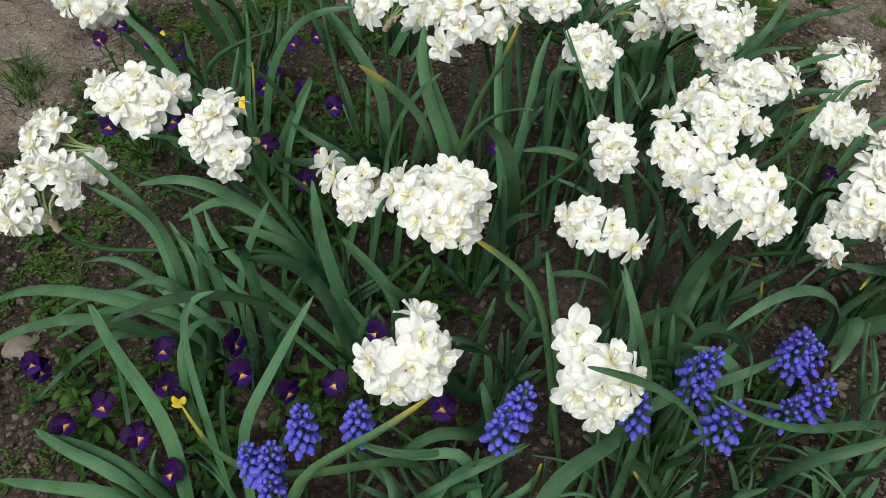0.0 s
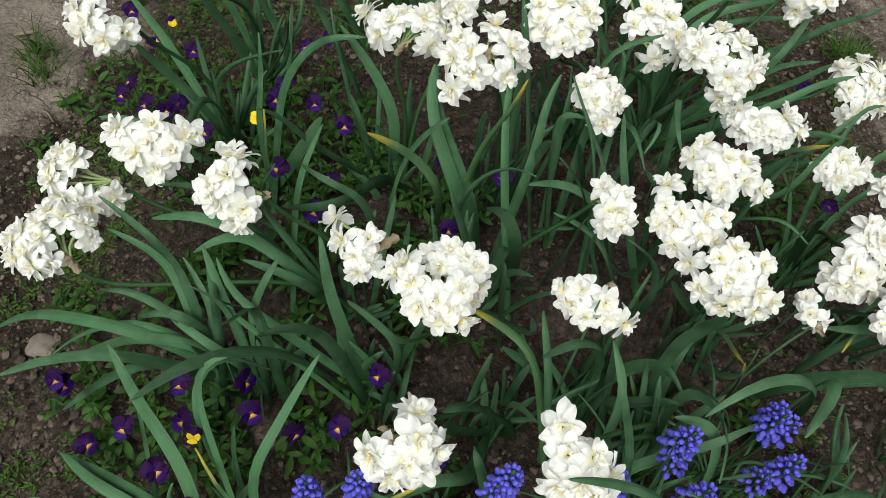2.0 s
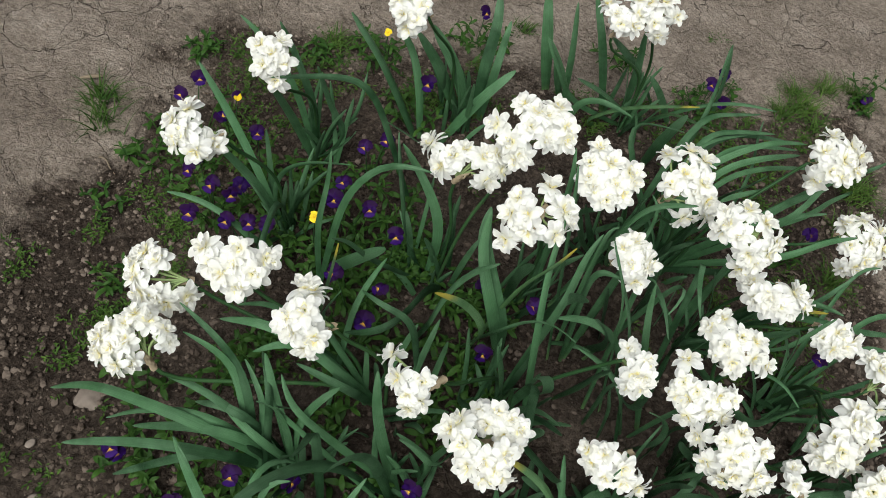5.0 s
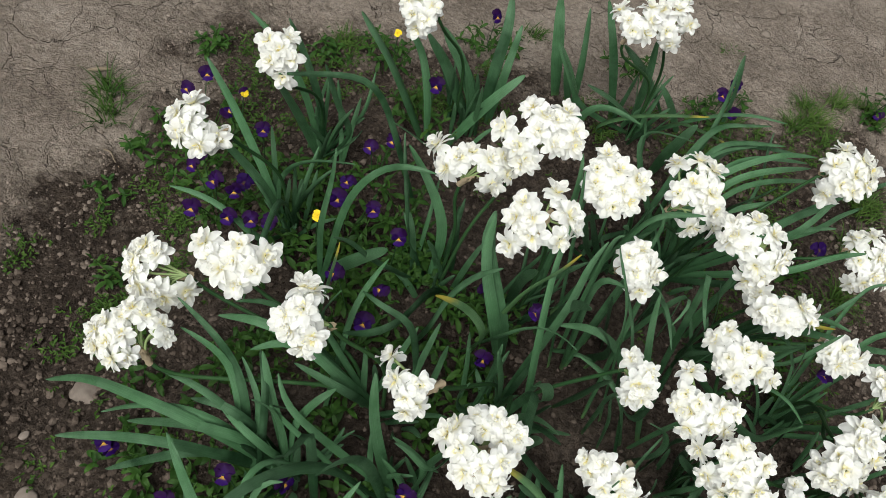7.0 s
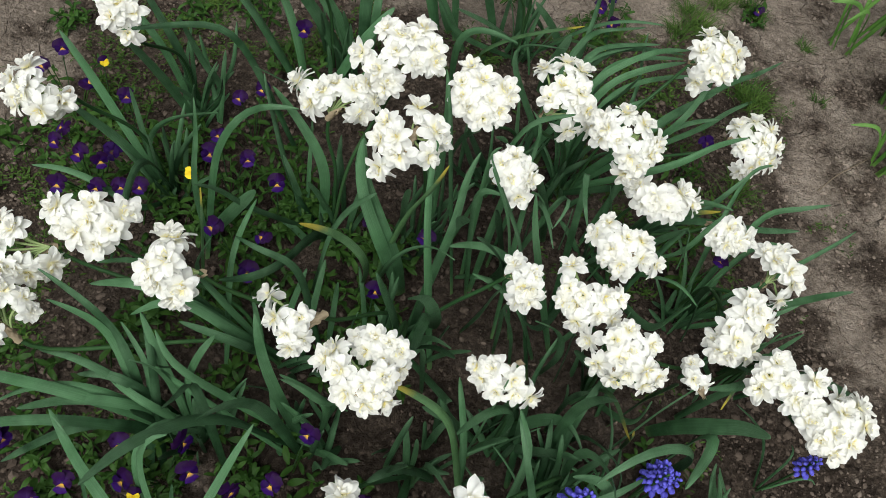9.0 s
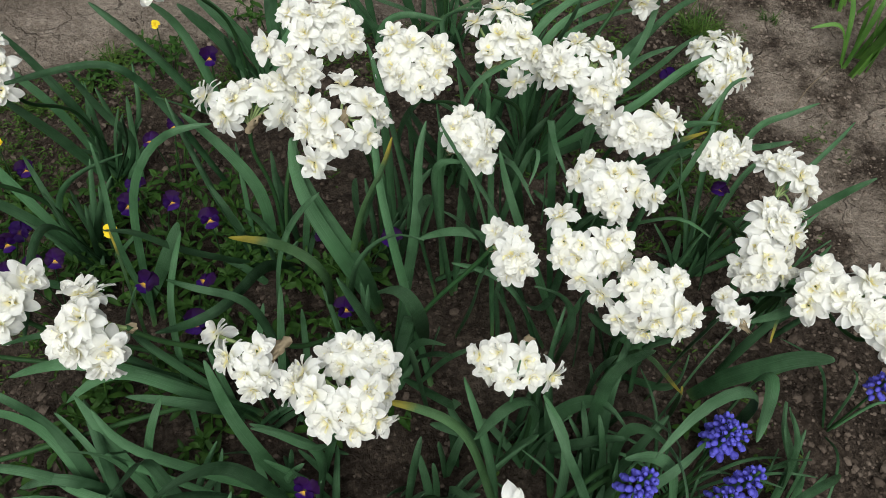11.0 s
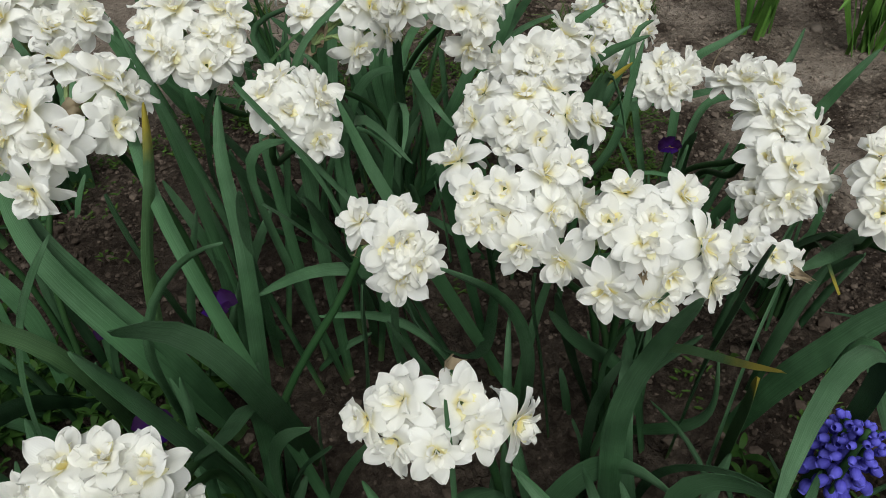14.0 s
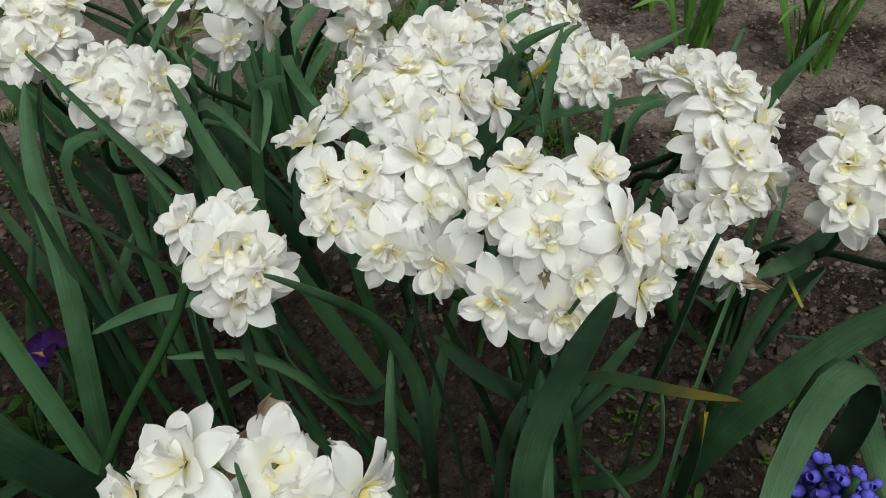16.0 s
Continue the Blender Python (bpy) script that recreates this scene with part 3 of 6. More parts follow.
flower_head(clump, (-0.024, 0.882, 0.319), [((-0.067, 0.913, 0.343), (-0.87, 0.25, 0.43)), ((-0.048, 0.885, 0.335), (-0.81, -0.53, 0.26)), ((-0.020, 0.907, 0.351), (-0.15, 0.11, 0.98)), ((0.003, 0.896, 0.359), (0.44, -0.20, 0.88)), ((0.013, 0.873, 0.337), (0.70, -0.67, 0.25)), ((0.032, 0.892, 0.345), (0.85, -0.41, 0.35)), ((-0.036, 0.891, 0.353), (-0.30, -0.31, 0.90)), ((0.020, 0.903, 0.362), (0.56, -0.19, 0.81))], 1.1)
flower_head(clump, (0.064, 0.937, 0.361), [((0.011, 0.923, 0.399), (-0.67, -0.47, 0.58)), ((0.041, 0.948, 0.422), (-0.44, -0.15, 0.88)), ((0.071, 0.932, 0.423), (-0.01, 0.02, 1.00)), ((0.086, 0.948, 0.427), (0.11, 0.24, 0.96)), ((0.101, 0.927, 0.419), (0.32, -0.51, 0.80)), ((0.103, 0.913, 0.407), (0.52, -0.54, 0.66)), ((0.078, 0.905, 0.409), (0.36, -0.44, 0.83)), ((0.052, 0.909, 0.422), (-0.20, -0.45, 0.87)), ((0.034, 0.896, 0.400), (-0.65, -0.56, 0.52)), ((0.051, 0.890, 0.387), (-0.19, -0.85, 0.49)), ((0.057, 0.933, 0.426), (-0.00, 0.09, 1.00)), ((0.043, 0.887, 0.382), (-0.46, -0.86, 0.22))], 1.1)
clump = plant(0.136, 0.840, "narcissus with one cluster of double white flowers and strap leaves")
blade(clump, [(0.150, 0.843, 0.104), (0.135, 0.892, 0.340), (0.123, 0.915, 0.398)], 0.0138, -24)
blade(clump, [(0.057, 0.740, 0.104), (0.085, 0.738, 0.297), (0.109, 0.729, 0.376), (0.119, 0.727, 0.429)], 0.0126, -15, True)
blade(clump, [(0.115, 0.672, 0.105), (0.153, 0.743, 0.301), (0.153, 0.768, 0.347), (0.168, 0.789, 0.386)], 0.0172, 1)
blade(clump, [(0.134, 0.837, 0.104), (0.144, 0.875, 0.227), (0.138, 0.915, 0.300)], 0.0149, -39)
blade(clump, [(0.155, 0.616, 0.105), (0.109, 0.717, 0.333), (0.107, 0.736, 0.362), (0.105, 0.757, 0.389), (0.110, 0.785, 0.420)], 0.0138, 30)
blade(clump, [(0.188, 0.745, 0.105), (0.135, 0.842, 0.360), (0.129, 0.858, 0.387), (0.123, 0.874, 0.410)], 0.0149, -9)
flower_head(clump, (0.081, 0.793, 0.405), [((0.083, 0.811, 0.425), (0.18, 0.35, 0.92)), ((0.046, 0.788, 0.421), (-0.66, -0.18, 0.73)), ((0.041, 0.774, 0.405), (-0.74, -0.33, 0.59)), ((0.043, 0.757, 0.376), (-0.64, -0.77, 0.00)), ((0.063, 0.759, 0.401), (-0.41, -0.82, 0.41)), ((0.102, 0.787, 0.418), (0.58, -0.16, 0.80)), ((0.110, 0.782, 0.407), (0.80, -0.33, 0.50)), ((0.099, 0.764, 0.399), (0.54, -0.81, 0.23)), ((0.058, 0.766, 0.422), (-0.61, -0.42, 0.67))], 1.1)
clump = plant(0.273, 0.978, "narcissus clump with several clusters of double white flowers")
blade(clump, [(0.265, 0.990, 0.097), (0.277, 0.951, 0.174), (0.251, 0.925, 0.233), (0.227, 0.884, 0.307), (0.193, 0.833, 0.368)], 0.0126, -14)
blade(clump, [(0.256, 0.974, 0.097), (0.168, 0.922, 0.197), (0.164, 0.881, 0.311), (0.176, 0.850, 0.360)], 0.0138, 0)
blade(clump, [(0.280, 0.973, 0.097), (0.213, 0.931, 0.171), (0.164, 0.890, 0.300)], 0.0149, -5)
blade(clump, [(0.287, 0.992, 0.097), (0.339, 1.001, 0.241), (0.427, 1.031, 0.220)], 0.0149, 21)
blade(clump, [(0.273, 0.988, 0.097), (0.228, 0.949, 0.167), (0.172, 0.903, 0.300)], 0.0161, 28)
blade(clump, [(0.284, 0.984, 0.097), (0.274, 0.893, 0.185), (0.272, 0.811, 0.280)], 0.0149, -35)
flower_head(clump, (0.175, 0.900, 0.343), [((0.156, 0.920, 0.402), (-0.32, -0.04, 0.95)), ((0.144, 0.893, 0.398), (-0.44, -0.30, 0.85)), ((0.168, 0.891, 0.407), (-0.05, -0.20, 0.98)), ((0.198, 0.890, 0.399), (0.32, -0.31, 0.89)), ((0.155, 0.866, 0.384), (-0.47, -0.68, 0.56)), ((0.182, 0.872, 0.391), (0.07, -0.49, 0.87)), ((0.175, 0.857, 0.375), (-0.06, -0.80, 0.60)), ((0.205, 0.879, 0.394), (0.54, -0.48, 0.69)), ((0.194, 0.865, 0.379), (0.37, -0.62, 0.69)), ((0.146, 0.874, 0.390), (-0.38, -0.57, 0.73))], 1.1)
flower_head(clump, (0.196, 0.773, 0.354), [((0.198, 0.778, 0.380), (-0.27, -0.09, 0.96)), ((0.212, 0.789, 0.383), (-0.10, 0.23, 0.97)), ((0.224, 0.775, 0.381), (0.18, -0.33, 0.93)), ((0.207, 0.762, 0.375), (-0.18, -0.75, 0.64)), ((0.223, 0.759, 0.372), (0.53, -0.67, 0.52)), ((0.222, 0.750, 0.355), (0.12, -0.97, 0.20)), ((0.228, 0.763, 0.378), (0.67, -0.58, 0.45))], 1.1)
clump = plant(0.350, 1.366, "narcissus clump with several clusters of double white flowers")
blade(clump, [(0.176, 1.419, 0.022), (0.137, 1.425, 0.147), (0.109, 1.455, 0.240)], 0.0320, 10)
blade(clump, [(0.214, 1.390, 0.028), (0.193, 1.416, 0.137), (0.175, 1.465, 0.220)], 0.0193, 15)
blade(clump, [(0.234, 1.358, 0.034), (0.172, 1.343, 0.144), (0.120, 1.343, 0.220)], 0.0278, -8)
blade(clump, [(0.210, 1.414, 0.023), (0.176, 1.397, 0.094), (0.159, 1.399, 0.140)], 0.0225, 0)
blade(clump, [(0.304, 1.393, 0.024), (0.248, 1.421, 0.160), (0.201, 1.464, 0.250)], 0.0225, -10)
blade(clump, [(0.343, 1.403, 0.020), (0.322, 1.383, 0.145), (0.300, 1.389, 0.250)], 0.0224, 20)
blade(clump, [(0.432, 1.475, 0.001), (0.340, 1.429, 0.123), (0.246, 1.386, 0.220)], 0.0265, -20)
blade(clump, [(0.465, 1.428, 0.005), (0.390, 1.385, 0.111), (0.342, 1.365, 0.170)], 0.0231, 5)
blade(clump, [(0.556, 1.451, 0.000), (0.527, 1.458, 0.129), (0.509, 1.482, 0.200)], 0.0209, 20)
blade(clump, [(0.375, 1.251, 0.047), (0.367, 1.213, 0.162), (0.371, 1.192, 0.250)], 0.0267, 10)
blade(clump, [(0.391, 1.405, 0.015), (0.257, 1.296, 0.158), (0.173, 1.229, 0.240)], 0.0246, 0)
blade(clump, [(0.198, 1.248, 0.056), (0.188, 1.224, 0.172), (0.217, 1.225, 0.208), (0.290, 1.209, 0.200)], 0.0174, 5)
blade(clump, [(0.350, 1.370, 0.024), (0.203, 1.304, 0.118), (0.150, 1.286, 0.205), (0.109, 1.267, 0.277)], 0.0149, -13)
blade(clump, [(0.350, 1.372, 0.024), (0.240, 1.313, 0.056), (0.291, 1.313, 0.111), (0.347, 1.283, 0.170), (0.405, 1.239, 0.233)], 0.0138, 7, True)
blade(clump, [(0.367, 1.104, 0.079), (0.397, 1.185, 0.253), (0.421, 1.264, 0.279), (0.445, 1.350, 0.289)], 0.0138, 12)
blade(clump, [(0.365, 1.371, 0.024), (0.384, 1.308, 0.137), (0.411, 1.238, 0.196), (0.430, 1.165, 0.248)], 0.0103, 3, True)
blade(clump, [(0.286, 0.973, 0.097), (0.370, 1.146, 0.272), (0.437, 1.196, 0.268), (0.515, 1.242, 0.247)], 0.0149, -8)
blade(clump, [(0.426, 0.955, 0.089), (0.470, 1.069, 0.248), (0.488, 1.143, 0.257), (0.511, 1.215, 0.257)], 0.0149, 39)
blade(clump, [(0.342, 1.362, 0.024), (0.435, 1.324, 0.153), (0.505, 1.317, 0.196), (0.582, 1.315, 0.200)], 0.0126, -10)
blade(clump, [(0.338, 1.028, 0.091), (0.393, 1.122, 0.253), (0.476, 1.170, 0.259), (0.598, 1.217, 0.220)], 0.0149, 0)
flower_head(clump, (0.203, 1.261, 0.328), [((0.187, 1.296, 0.354), (-0.66, 0.35, 0.67)), ((0.196, 1.266, 0.361), (-0.24, -0.41, 0.88)), ((0.230, 1.303, 0.369), (0.27, 0.34, 0.90)), ((0.228, 1.258, 0.352), (0.48, -0.50, 0.72)), ((0.232, 1.274, 0.364), (0.50, -0.25, 0.83)), ((0.207, 1.254, 0.354), (-0.29, -0.76, 0.58))], 1.1)
flower_head(clump, (0.281, 1.308, 0.346), [((0.270, 1.288, 0.347), (-0.30, -0.80, 0.52)), ((0.279, 1.313, 0.372), (-0.16, -0.06, 0.98)), ((0.304, 1.303, 0.358), (0.50, -0.72, 0.48)), ((0.283, 1.284, 0.329), (0.22, -0.96, -0.15)), ((0.289, 1.331, 0.373), (0.24, 0.26, 0.93)), ((0.259, 1.319, 0.360), (-0.67, -0.15, 0.73))], 1.1)
clump = plant(0.378, 0.985, "narcissus clump with several clusters of double white flowers")
blade(clump, [(0.383, 0.977, 0.090), (0.366, 0.948, 0.315), (0.371, 0.918, 0.387), (0.369, 0.893, 0.452)], 0.0184, -29)
blade(clump, [(0.379, 0.979, 0.090), (0.498, 0.975, 0.259), (0.528, 0.990, 0.308), (0.549, 1.023, 0.358), (0.558, 1.048, 0.385)], 0.0138, -16)
blade(clump, [(0.364, 1.000, 0.090), (0.668, 1.146, 0.110), (0.751, 1.231, 0.072), (0.888, 1.354, 0.007)], 0.0138, 23)
blade(clump, [(0.370, 0.992, 0.090), (0.518, 0.938, 0.231), (0.585, 0.970, 0.256), (0.651, 0.996, 0.257)], 0.0161, 34)
blade(clump, [(0.181, 0.846, 0.104), (0.241, 0.879, 0.341), (0.275, 0.863, 0.384), (0.293, 0.855, 0.405)], 0.0149, -10)
blade(clump, [(0.383, 0.984, 0.090), (0.374, 1.051, 0.253), (0.425, 1.081, 0.291), (0.488, 1.115, 0.308), (0.554, 1.135, 0.300)], 0.0149, -6)
blade(clump, [(0.377, 0.999, 0.090), (0.395, 1.049, 0.248), (0.460, 1.087, 0.282), (0.555, 1.128, 0.280)], 0.0161, 54)
blade(clump, [(0.374, 0.977, 0.090), (0.636, 1.128, 0.231), (0.718, 1.182, 0.217), (0.813, 1.258, 0.200)], 0.0138, 67)
blade(clump, [(0.370, 0.980, 0.090), (0.469, 0.990, 0.227), (0.526, 1.031, 0.255), (0.611, 1.085, 0.260)], 0.0172, 1)
blade(clump, [(0.244, 0.808, 0.104), (0.274, 0.892, 0.321), (0.258, 0.915, 0.340)], 0.0092, 10)
blade(clump, [(0.203, 0.784, 0.105), (0.201, 0.849, 0.316), (0.212, 0.850, 0.330)], 0.0115, 6)
blade(clump, [(0.215, 0.760, 0.105), (0.218, 0.785, 0.341), (0.232, 0.785, 0.371), (0.246, 0.776, 0.373)], 0.0138, -33)
blade(clump, [(0.387, 0.976, 0.090), (0.255, 1.106, 0.265), (0.293, 1.108, 0.289), (0.336, 1.097, 0.300)], 0.0149, 17)
blade(clump, [(0.380, 0.994, 0.090), (0.394, 1.066, 0.211), (0.428, 1.106, 0.250)], 0.0138, -4)
blade(clump, [(0.382, 0.964, 0.090), (0.371, 1.107, 0.266), (0.446, 1.147, 0.281), (0.521, 1.175, 0.270)], 0.0138, -33)
blade(clump, [(0.394, 0.993, 0.090), (0.397, 1.085, 0.250), (0.470, 1.132, 0.270), (0.573, 1.170, 0.250)], 0.0126, 13)
blade(clump, [(0.381, 0.999, 0.090), (0.412, 1.052, 0.235), (0.493, 1.098, 0.258), (0.601, 1.144, 0.240)], 0.0126, 13)
blade(clump, [(0.378, 0.975, 0.090), (0.387, 1.015, 0.197), (0.421, 1.018, 0.251), (0.471, 1.015, 0.300)], 0.0149, -2)
blade(clump, [(0.372, 0.979, 0.090), (0.358, 1.076, 0.247), (0.398, 1.122, 0.273), (0.473, 1.159, 0.270)], 0.0138, -18)
blade(clump, [(0.377, 0.982, 0.090), (0.475, 0.978, 0.213), (0.548, 1.028, 0.234), (0.633, 1.067, 0.220)], 0.0138, 22)
blade(clump, [(0.367, 0.983, 0.090), (0.429, 0.934, 0.161), (0.461, 0.907, 0.208), (0.495, 0.873, 0.250)], 0.0149, 46)
flower_head(clump, (0.273, 0.908, 0.344), [((0.268, 0.959, 0.378), (-0.46, 0.55, 0.70)), ((0.294, 0.961, 0.392), (0.01, 0.59, 0.81)), ((0.314, 0.951, 0.390), (0.29, 0.19, 0.94)), ((0.291, 0.927, 0.381), (-0.20, -0.15, 0.97)), ((0.272, 0.914, 0.368), (-0.33, -0.42, 0.85)), ((0.312, 0.914, 0.385), (0.09, -0.24, 0.97)), ((0.325, 0.901, 0.367), (0.43, -0.77, 0.47)), ((0.335, 0.896, 0.345), (0.79, -0.59, 0.16)), ((0.303, 0.887, 0.342), (0.35, -0.93, -0.10)), ((0.307, 0.908, 0.371), (0.26, -0.53, 0.81))], 1.1)
flower_head(clump, (0.381, 0.840, 0.397), [((0.334, 0.851, 0.405), (-0.83, 0.17, 0.53)), ((0.360, 0.859, 0.412), (-0.18, 0.41, 0.89)), ((0.329, 0.832, 0.395), (-0.84, -0.39, 0.37)), ((0.350, 0.824, 0.400), (-0.58, -0.34, 0.74)), ((0.381, 0.843, 0.414), (0.25, -0.10, 0.96)), ((0.402, 0.829, 0.398), (0.67, -0.40, 0.62)), ((0.393, 0.814, 0.392), (0.54, -0.70, 0.47)), ((0.364, 0.804, 0.394), (-0.30, -0.93, 0.21)), ((0.370, 0.803, 0.364), (-0.20, -0.94, -0.28)), ((0.377, 0.800, 0.383), (-0.01, -1.00, 0.10)), ((0.333, 0.834, 0.407), (-0.75, -0.17, 0.64))], 1.1)
flower_head(clump, (0.508, 1.029, 0.370), [((0.523, 1.051, 0.400), (-0.18, 0.38, 0.91)), ((0.545, 1.038, 0.405), (0.54, 0.04, 0.84)), ((0.560, 1.025, 0.398), (0.70, -0.29, 0.66)), ((0.559, 1.010, 0.386), (0.53, -0.53, 0.66)), ((0.544, 1.002, 0.375), (0.27, -0.76, 0.59)), ((0.514, 1.004, 0.356), (-0.45, -0.88, -0.14)), ((0.513, 1.031, 0.389), (-0.39, -0.13, 0.91)), ((0.540, 1.019, 0.392), (0.20, -0.49, 0.84)), ((0.526, 1.006, 0.377), (-0.02, -0.78, 0.63))], 1.15)
flower_head(clump, (0.656, 1.032, 0.209), [((0.664, 1.049, 0.224), (-0.45, 0.34, 0.82)), ((0.686, 1.053, 0.237), (0.03, 0.40, 0.92)), ((0.711, 1.040, 0.235), (0.68, -0.01, 0.73)), ((0.718, 1.012, 0.227), (0.48, -0.55, 0.69)), ((0.713, 0.995, 0.208), (0.67, -0.67, 0.32)), ((0.683, 0.985, 0.199), (0.08, -0.98, 0.20)), ((0.672, 0.988, 0.185), (-0.17, -0.95, -0.27)), ((0.698, 1.020, 0.225), (0.31, -0.47, 0.83)), ((0.693, 0.994, 0.210), (0.31, -0.82, 0.48)), ((0.664, 1.010, 0.219), (-0.38, -0.54, 0.75))], 1.15)
clump = plant(0.420, 0.845, "narcissus clump with several clusters of double white flowers")
blade(clump, [(0.419, 0.838, 0.095), (0.436, 0.779, 0.199), (0.440, 0.752, 0.286), (0.442, 0.723, 0.356)], 0.0149, 0)
blade(clump, [(0.419, 0.867, 0.095), (0.487, 0.763, 0.233), (0.503, 0.763, 0.294), (0.516, 0.766, 0.345)], 0.0161, -5)
blade(clump, [(0.430, 0.855, 0.095), (0.490, 0.843, 0.212), (0.575, 0.840, 0.224), (0.665, 0.851, 0.203), (0.761, 0.881, 0.173)], 0.0161, -5)
blade(clump, [(0.429, 0.827, 0.095), (0.468, 0.845, 0.218), (0.509, 0.820, 0.268), (0.540, 0.804, 0.300)], 0.0126, 2, True)
blade(clump, [(0.337, 0.701, 0.103), (0.321, 0.802, 0.363), (0.310, 0.781, 0.357), (0.311, 0.713, 0.354)], 0.0126, -29)
blade(clump, [(0.248, 0.678, 0.105), (0.242, 0.768, 0.323), (0.244, 0.778, 0.350), (0.257, 0.761, 0.354), (0.267, 0.709, 0.349)], 0.0103, -27)
blade(clump, [(0.417, 0.840, 0.095), (0.469, 0.794, 0.273), (0.472, 0.758, 0.289), (0.467, 0.717, 0.300)], 0.0092, 18)
blade(clump, [(0.424, 0.738, 0.098), (0.455, 0.738, 0.349), (0.455, 0.714, 0.336), (0.444, 0.687, 0.317)], 0.0115, -17)
blade(clump, [(0.420, 0.855, 0.095), (0.425, 0.633, 0.246), (0.428, 0.625, 0.297), (0.429, 0.610, 0.361)], 0.0161, 9)
blade(clump, [(0.425, 0.844, 0.095), (0.450, 0.718, 0.245), (0.469, 0.693, 0.279), (0.484, 0.655, 0.280)], 0.0115, -32)
blade(clump, [(0.413, 0.832, 0.095), (0.291, 0.648, 0.185), (0.242, 0.671, 0.227), (0.250, 0.691, 0.260)], 0.0138, 3)
blade(clump, [(0.247, 0.767, 0.105), (0.283, 0.757, 0.365), (0.288, 0.731, 0.358), (0.268, 0.711, 0.349)], 0.0103, -8)
blade(clump, [(0.422, 0.847, 0.095), (0.539, 0.846, 0.225), (0.587, 0.877, 0.243), (0.632, 0.915, 0.258)], 0.0149, 24)
blade(clump, [(0.427, 0.855, 0.095), (0.481, 0.820, 0.281), (0.507, 0.802, 0.322), (0.532, 0.777, 0.340)], 0.0149, 20)
blade(clump, [(0.278, 0.683, 0.104), (0.214, 0.723, 0.338), (0.198, 0.727, 0.373), (0.185, 0.732, 0.400), (0.173, 0.737, 0.420)], 0.0149, 8)
blade(clump, [(0.211, 0.756, 0.105), (0.168, 0.750, 0.354), (0.199, 0.736, 0.370)], 0.0149, 6)
blade(clump, [(0.295, 0.804, 0.103), (0.240, 0.734, 0.375), (0.252, 0.704, 0.380), (0.253, 0.658, 0.380)], 0.0103, 5)
blade(clump, [(0.342, 0.667, 0.103), (0.249, 0.706, 0.331), (0.238, 0.713, 0.370), (0.231, 0.721, 0.400)], 0.0138, -12)
blade(clump, [(0.304, 0.616, 0.103), (0.234, 0.712, 0.315), (0.206, 0.733, 0.350), (0.191, 0.755, 0.382), (0.177, 0.772, 0.400)], 0.0161, 30)
flower_head(clump, (0.430, 0.795, 0.350), [((0.399, 0.795, 0.342), (-0.76, 0.21, 0.61)), ((0.401, 0.772, 0.345), (-0.62, -0.75, 0.22)), ((0.409, 0.768, 0.361), (-0.52, -0.72, 0.46)), ((0.423, 0.759, 0.356), (-0.19, -0.65, 0.73)), ((0.437, 0.760, 0.346), (0.16, -0.87, 0.46)), ((0.446, 0.781, 0.359), (0.41, -0.22, 0.89)), ((0.465, 0.779, 0.345), (0.80, -0.55, 0.22)), ((0.410, 0.759, 0.351), (-0.52, -0.54, 0.66))], 1.1)
flower_head(clump, (0.518, 0.776, 0.301), [((0.523, 0.760, 0.302), (-0.38, -0.74, 0.56)), ((0.537, 0.763, 0.314), (-0.04, -0.47, 0.88)), ((0.530, 0.742, 0.307), (-0.07, -0.86, 0.50)), ((0.557, 0.756, 0.308), (0.62, -0.46, 0.63)), ((0.545, 0.747, 0.307), (0.22, -0.72, 0.66))], 1.1)
clump = plant(0.397, 0.610, "narcissus clump with several clusters of double white flowers")
blade(clump, [(0.251, 0.659, 0.090), (0.231, 0.645, 0.205), (0.222, 0.639, 0.249), (0.221, 0.631, 0.292), (0.221, 0.620, 0.330)], 0.0083, 0)
blade(clump, [(0.278, 0.643, 0.089), (0.247, 0.634, 0.200), (0.224, 0.626, 0.261), (0.211, 0.618, 0.300)], 0.0068, 0)
blade(clump, [(0.325, 0.637, 0.088), (0.291, 0.577, 0.255), (0.282, 0.575, 0.310), (0.262, 0.572, 0.342), (0.240, 0.562, 0.369), (0.220, 0.552, 0.395)], 0.0115, 8)
blade(clump, [(0.301, 0.481, 0.086), (0.295, 0.494, 0.269), (0.295, 0.492, 0.314), (0.297, 0.481, 0.355), (0.294, 0.466, 0.396), (0.287, 0.450, 0.431)], 0.0180, 0)
blade(clump, [(0.390, 0.599, 0.085), (0.325, 0.518, 0.301), (0.328, 0.501, 0.333), (0.320, 0.470, 0.359), (0.310, 0.441, 0.385), (0.303, 0.417, 0.411)], 0.0074, 0, True)
blade(clump, [(0.422, 0.512, 0.081), (0.378, 0.478, 0.238), (0.353, 0.459, 0.312), (0.331, 0.445, 0.360)], 0.0153, 0, True)
blade(clump, [(0.423, 0.560, 0.082), (0.413, 0.540, 0.222), (0.408, 0.526, 0.283), (0.400, 0.514, 0.330), (0.380, 0.493, 0.385)], 0.0173, 0)
blade(clump, [(0.346, 0.624, 0.088), (0.315, 0.599, 0.223), (0.292, 0.579, 0.306), (0.278, 0.557, 0.360)], 0.0110, 0)
blade(clump, [(0.325, 0.544, 0.087), (0.305, 0.527, 0.229), (0.299, 0.514, 0.289), (0.294, 0.496, 0.340)], 0.0110, 0)
blade(clump, [(0.390, 0.603, 0.099), (0.344, 0.596, 0.204), (0.292, 0.554, 0.340)], 0.0161, 4)
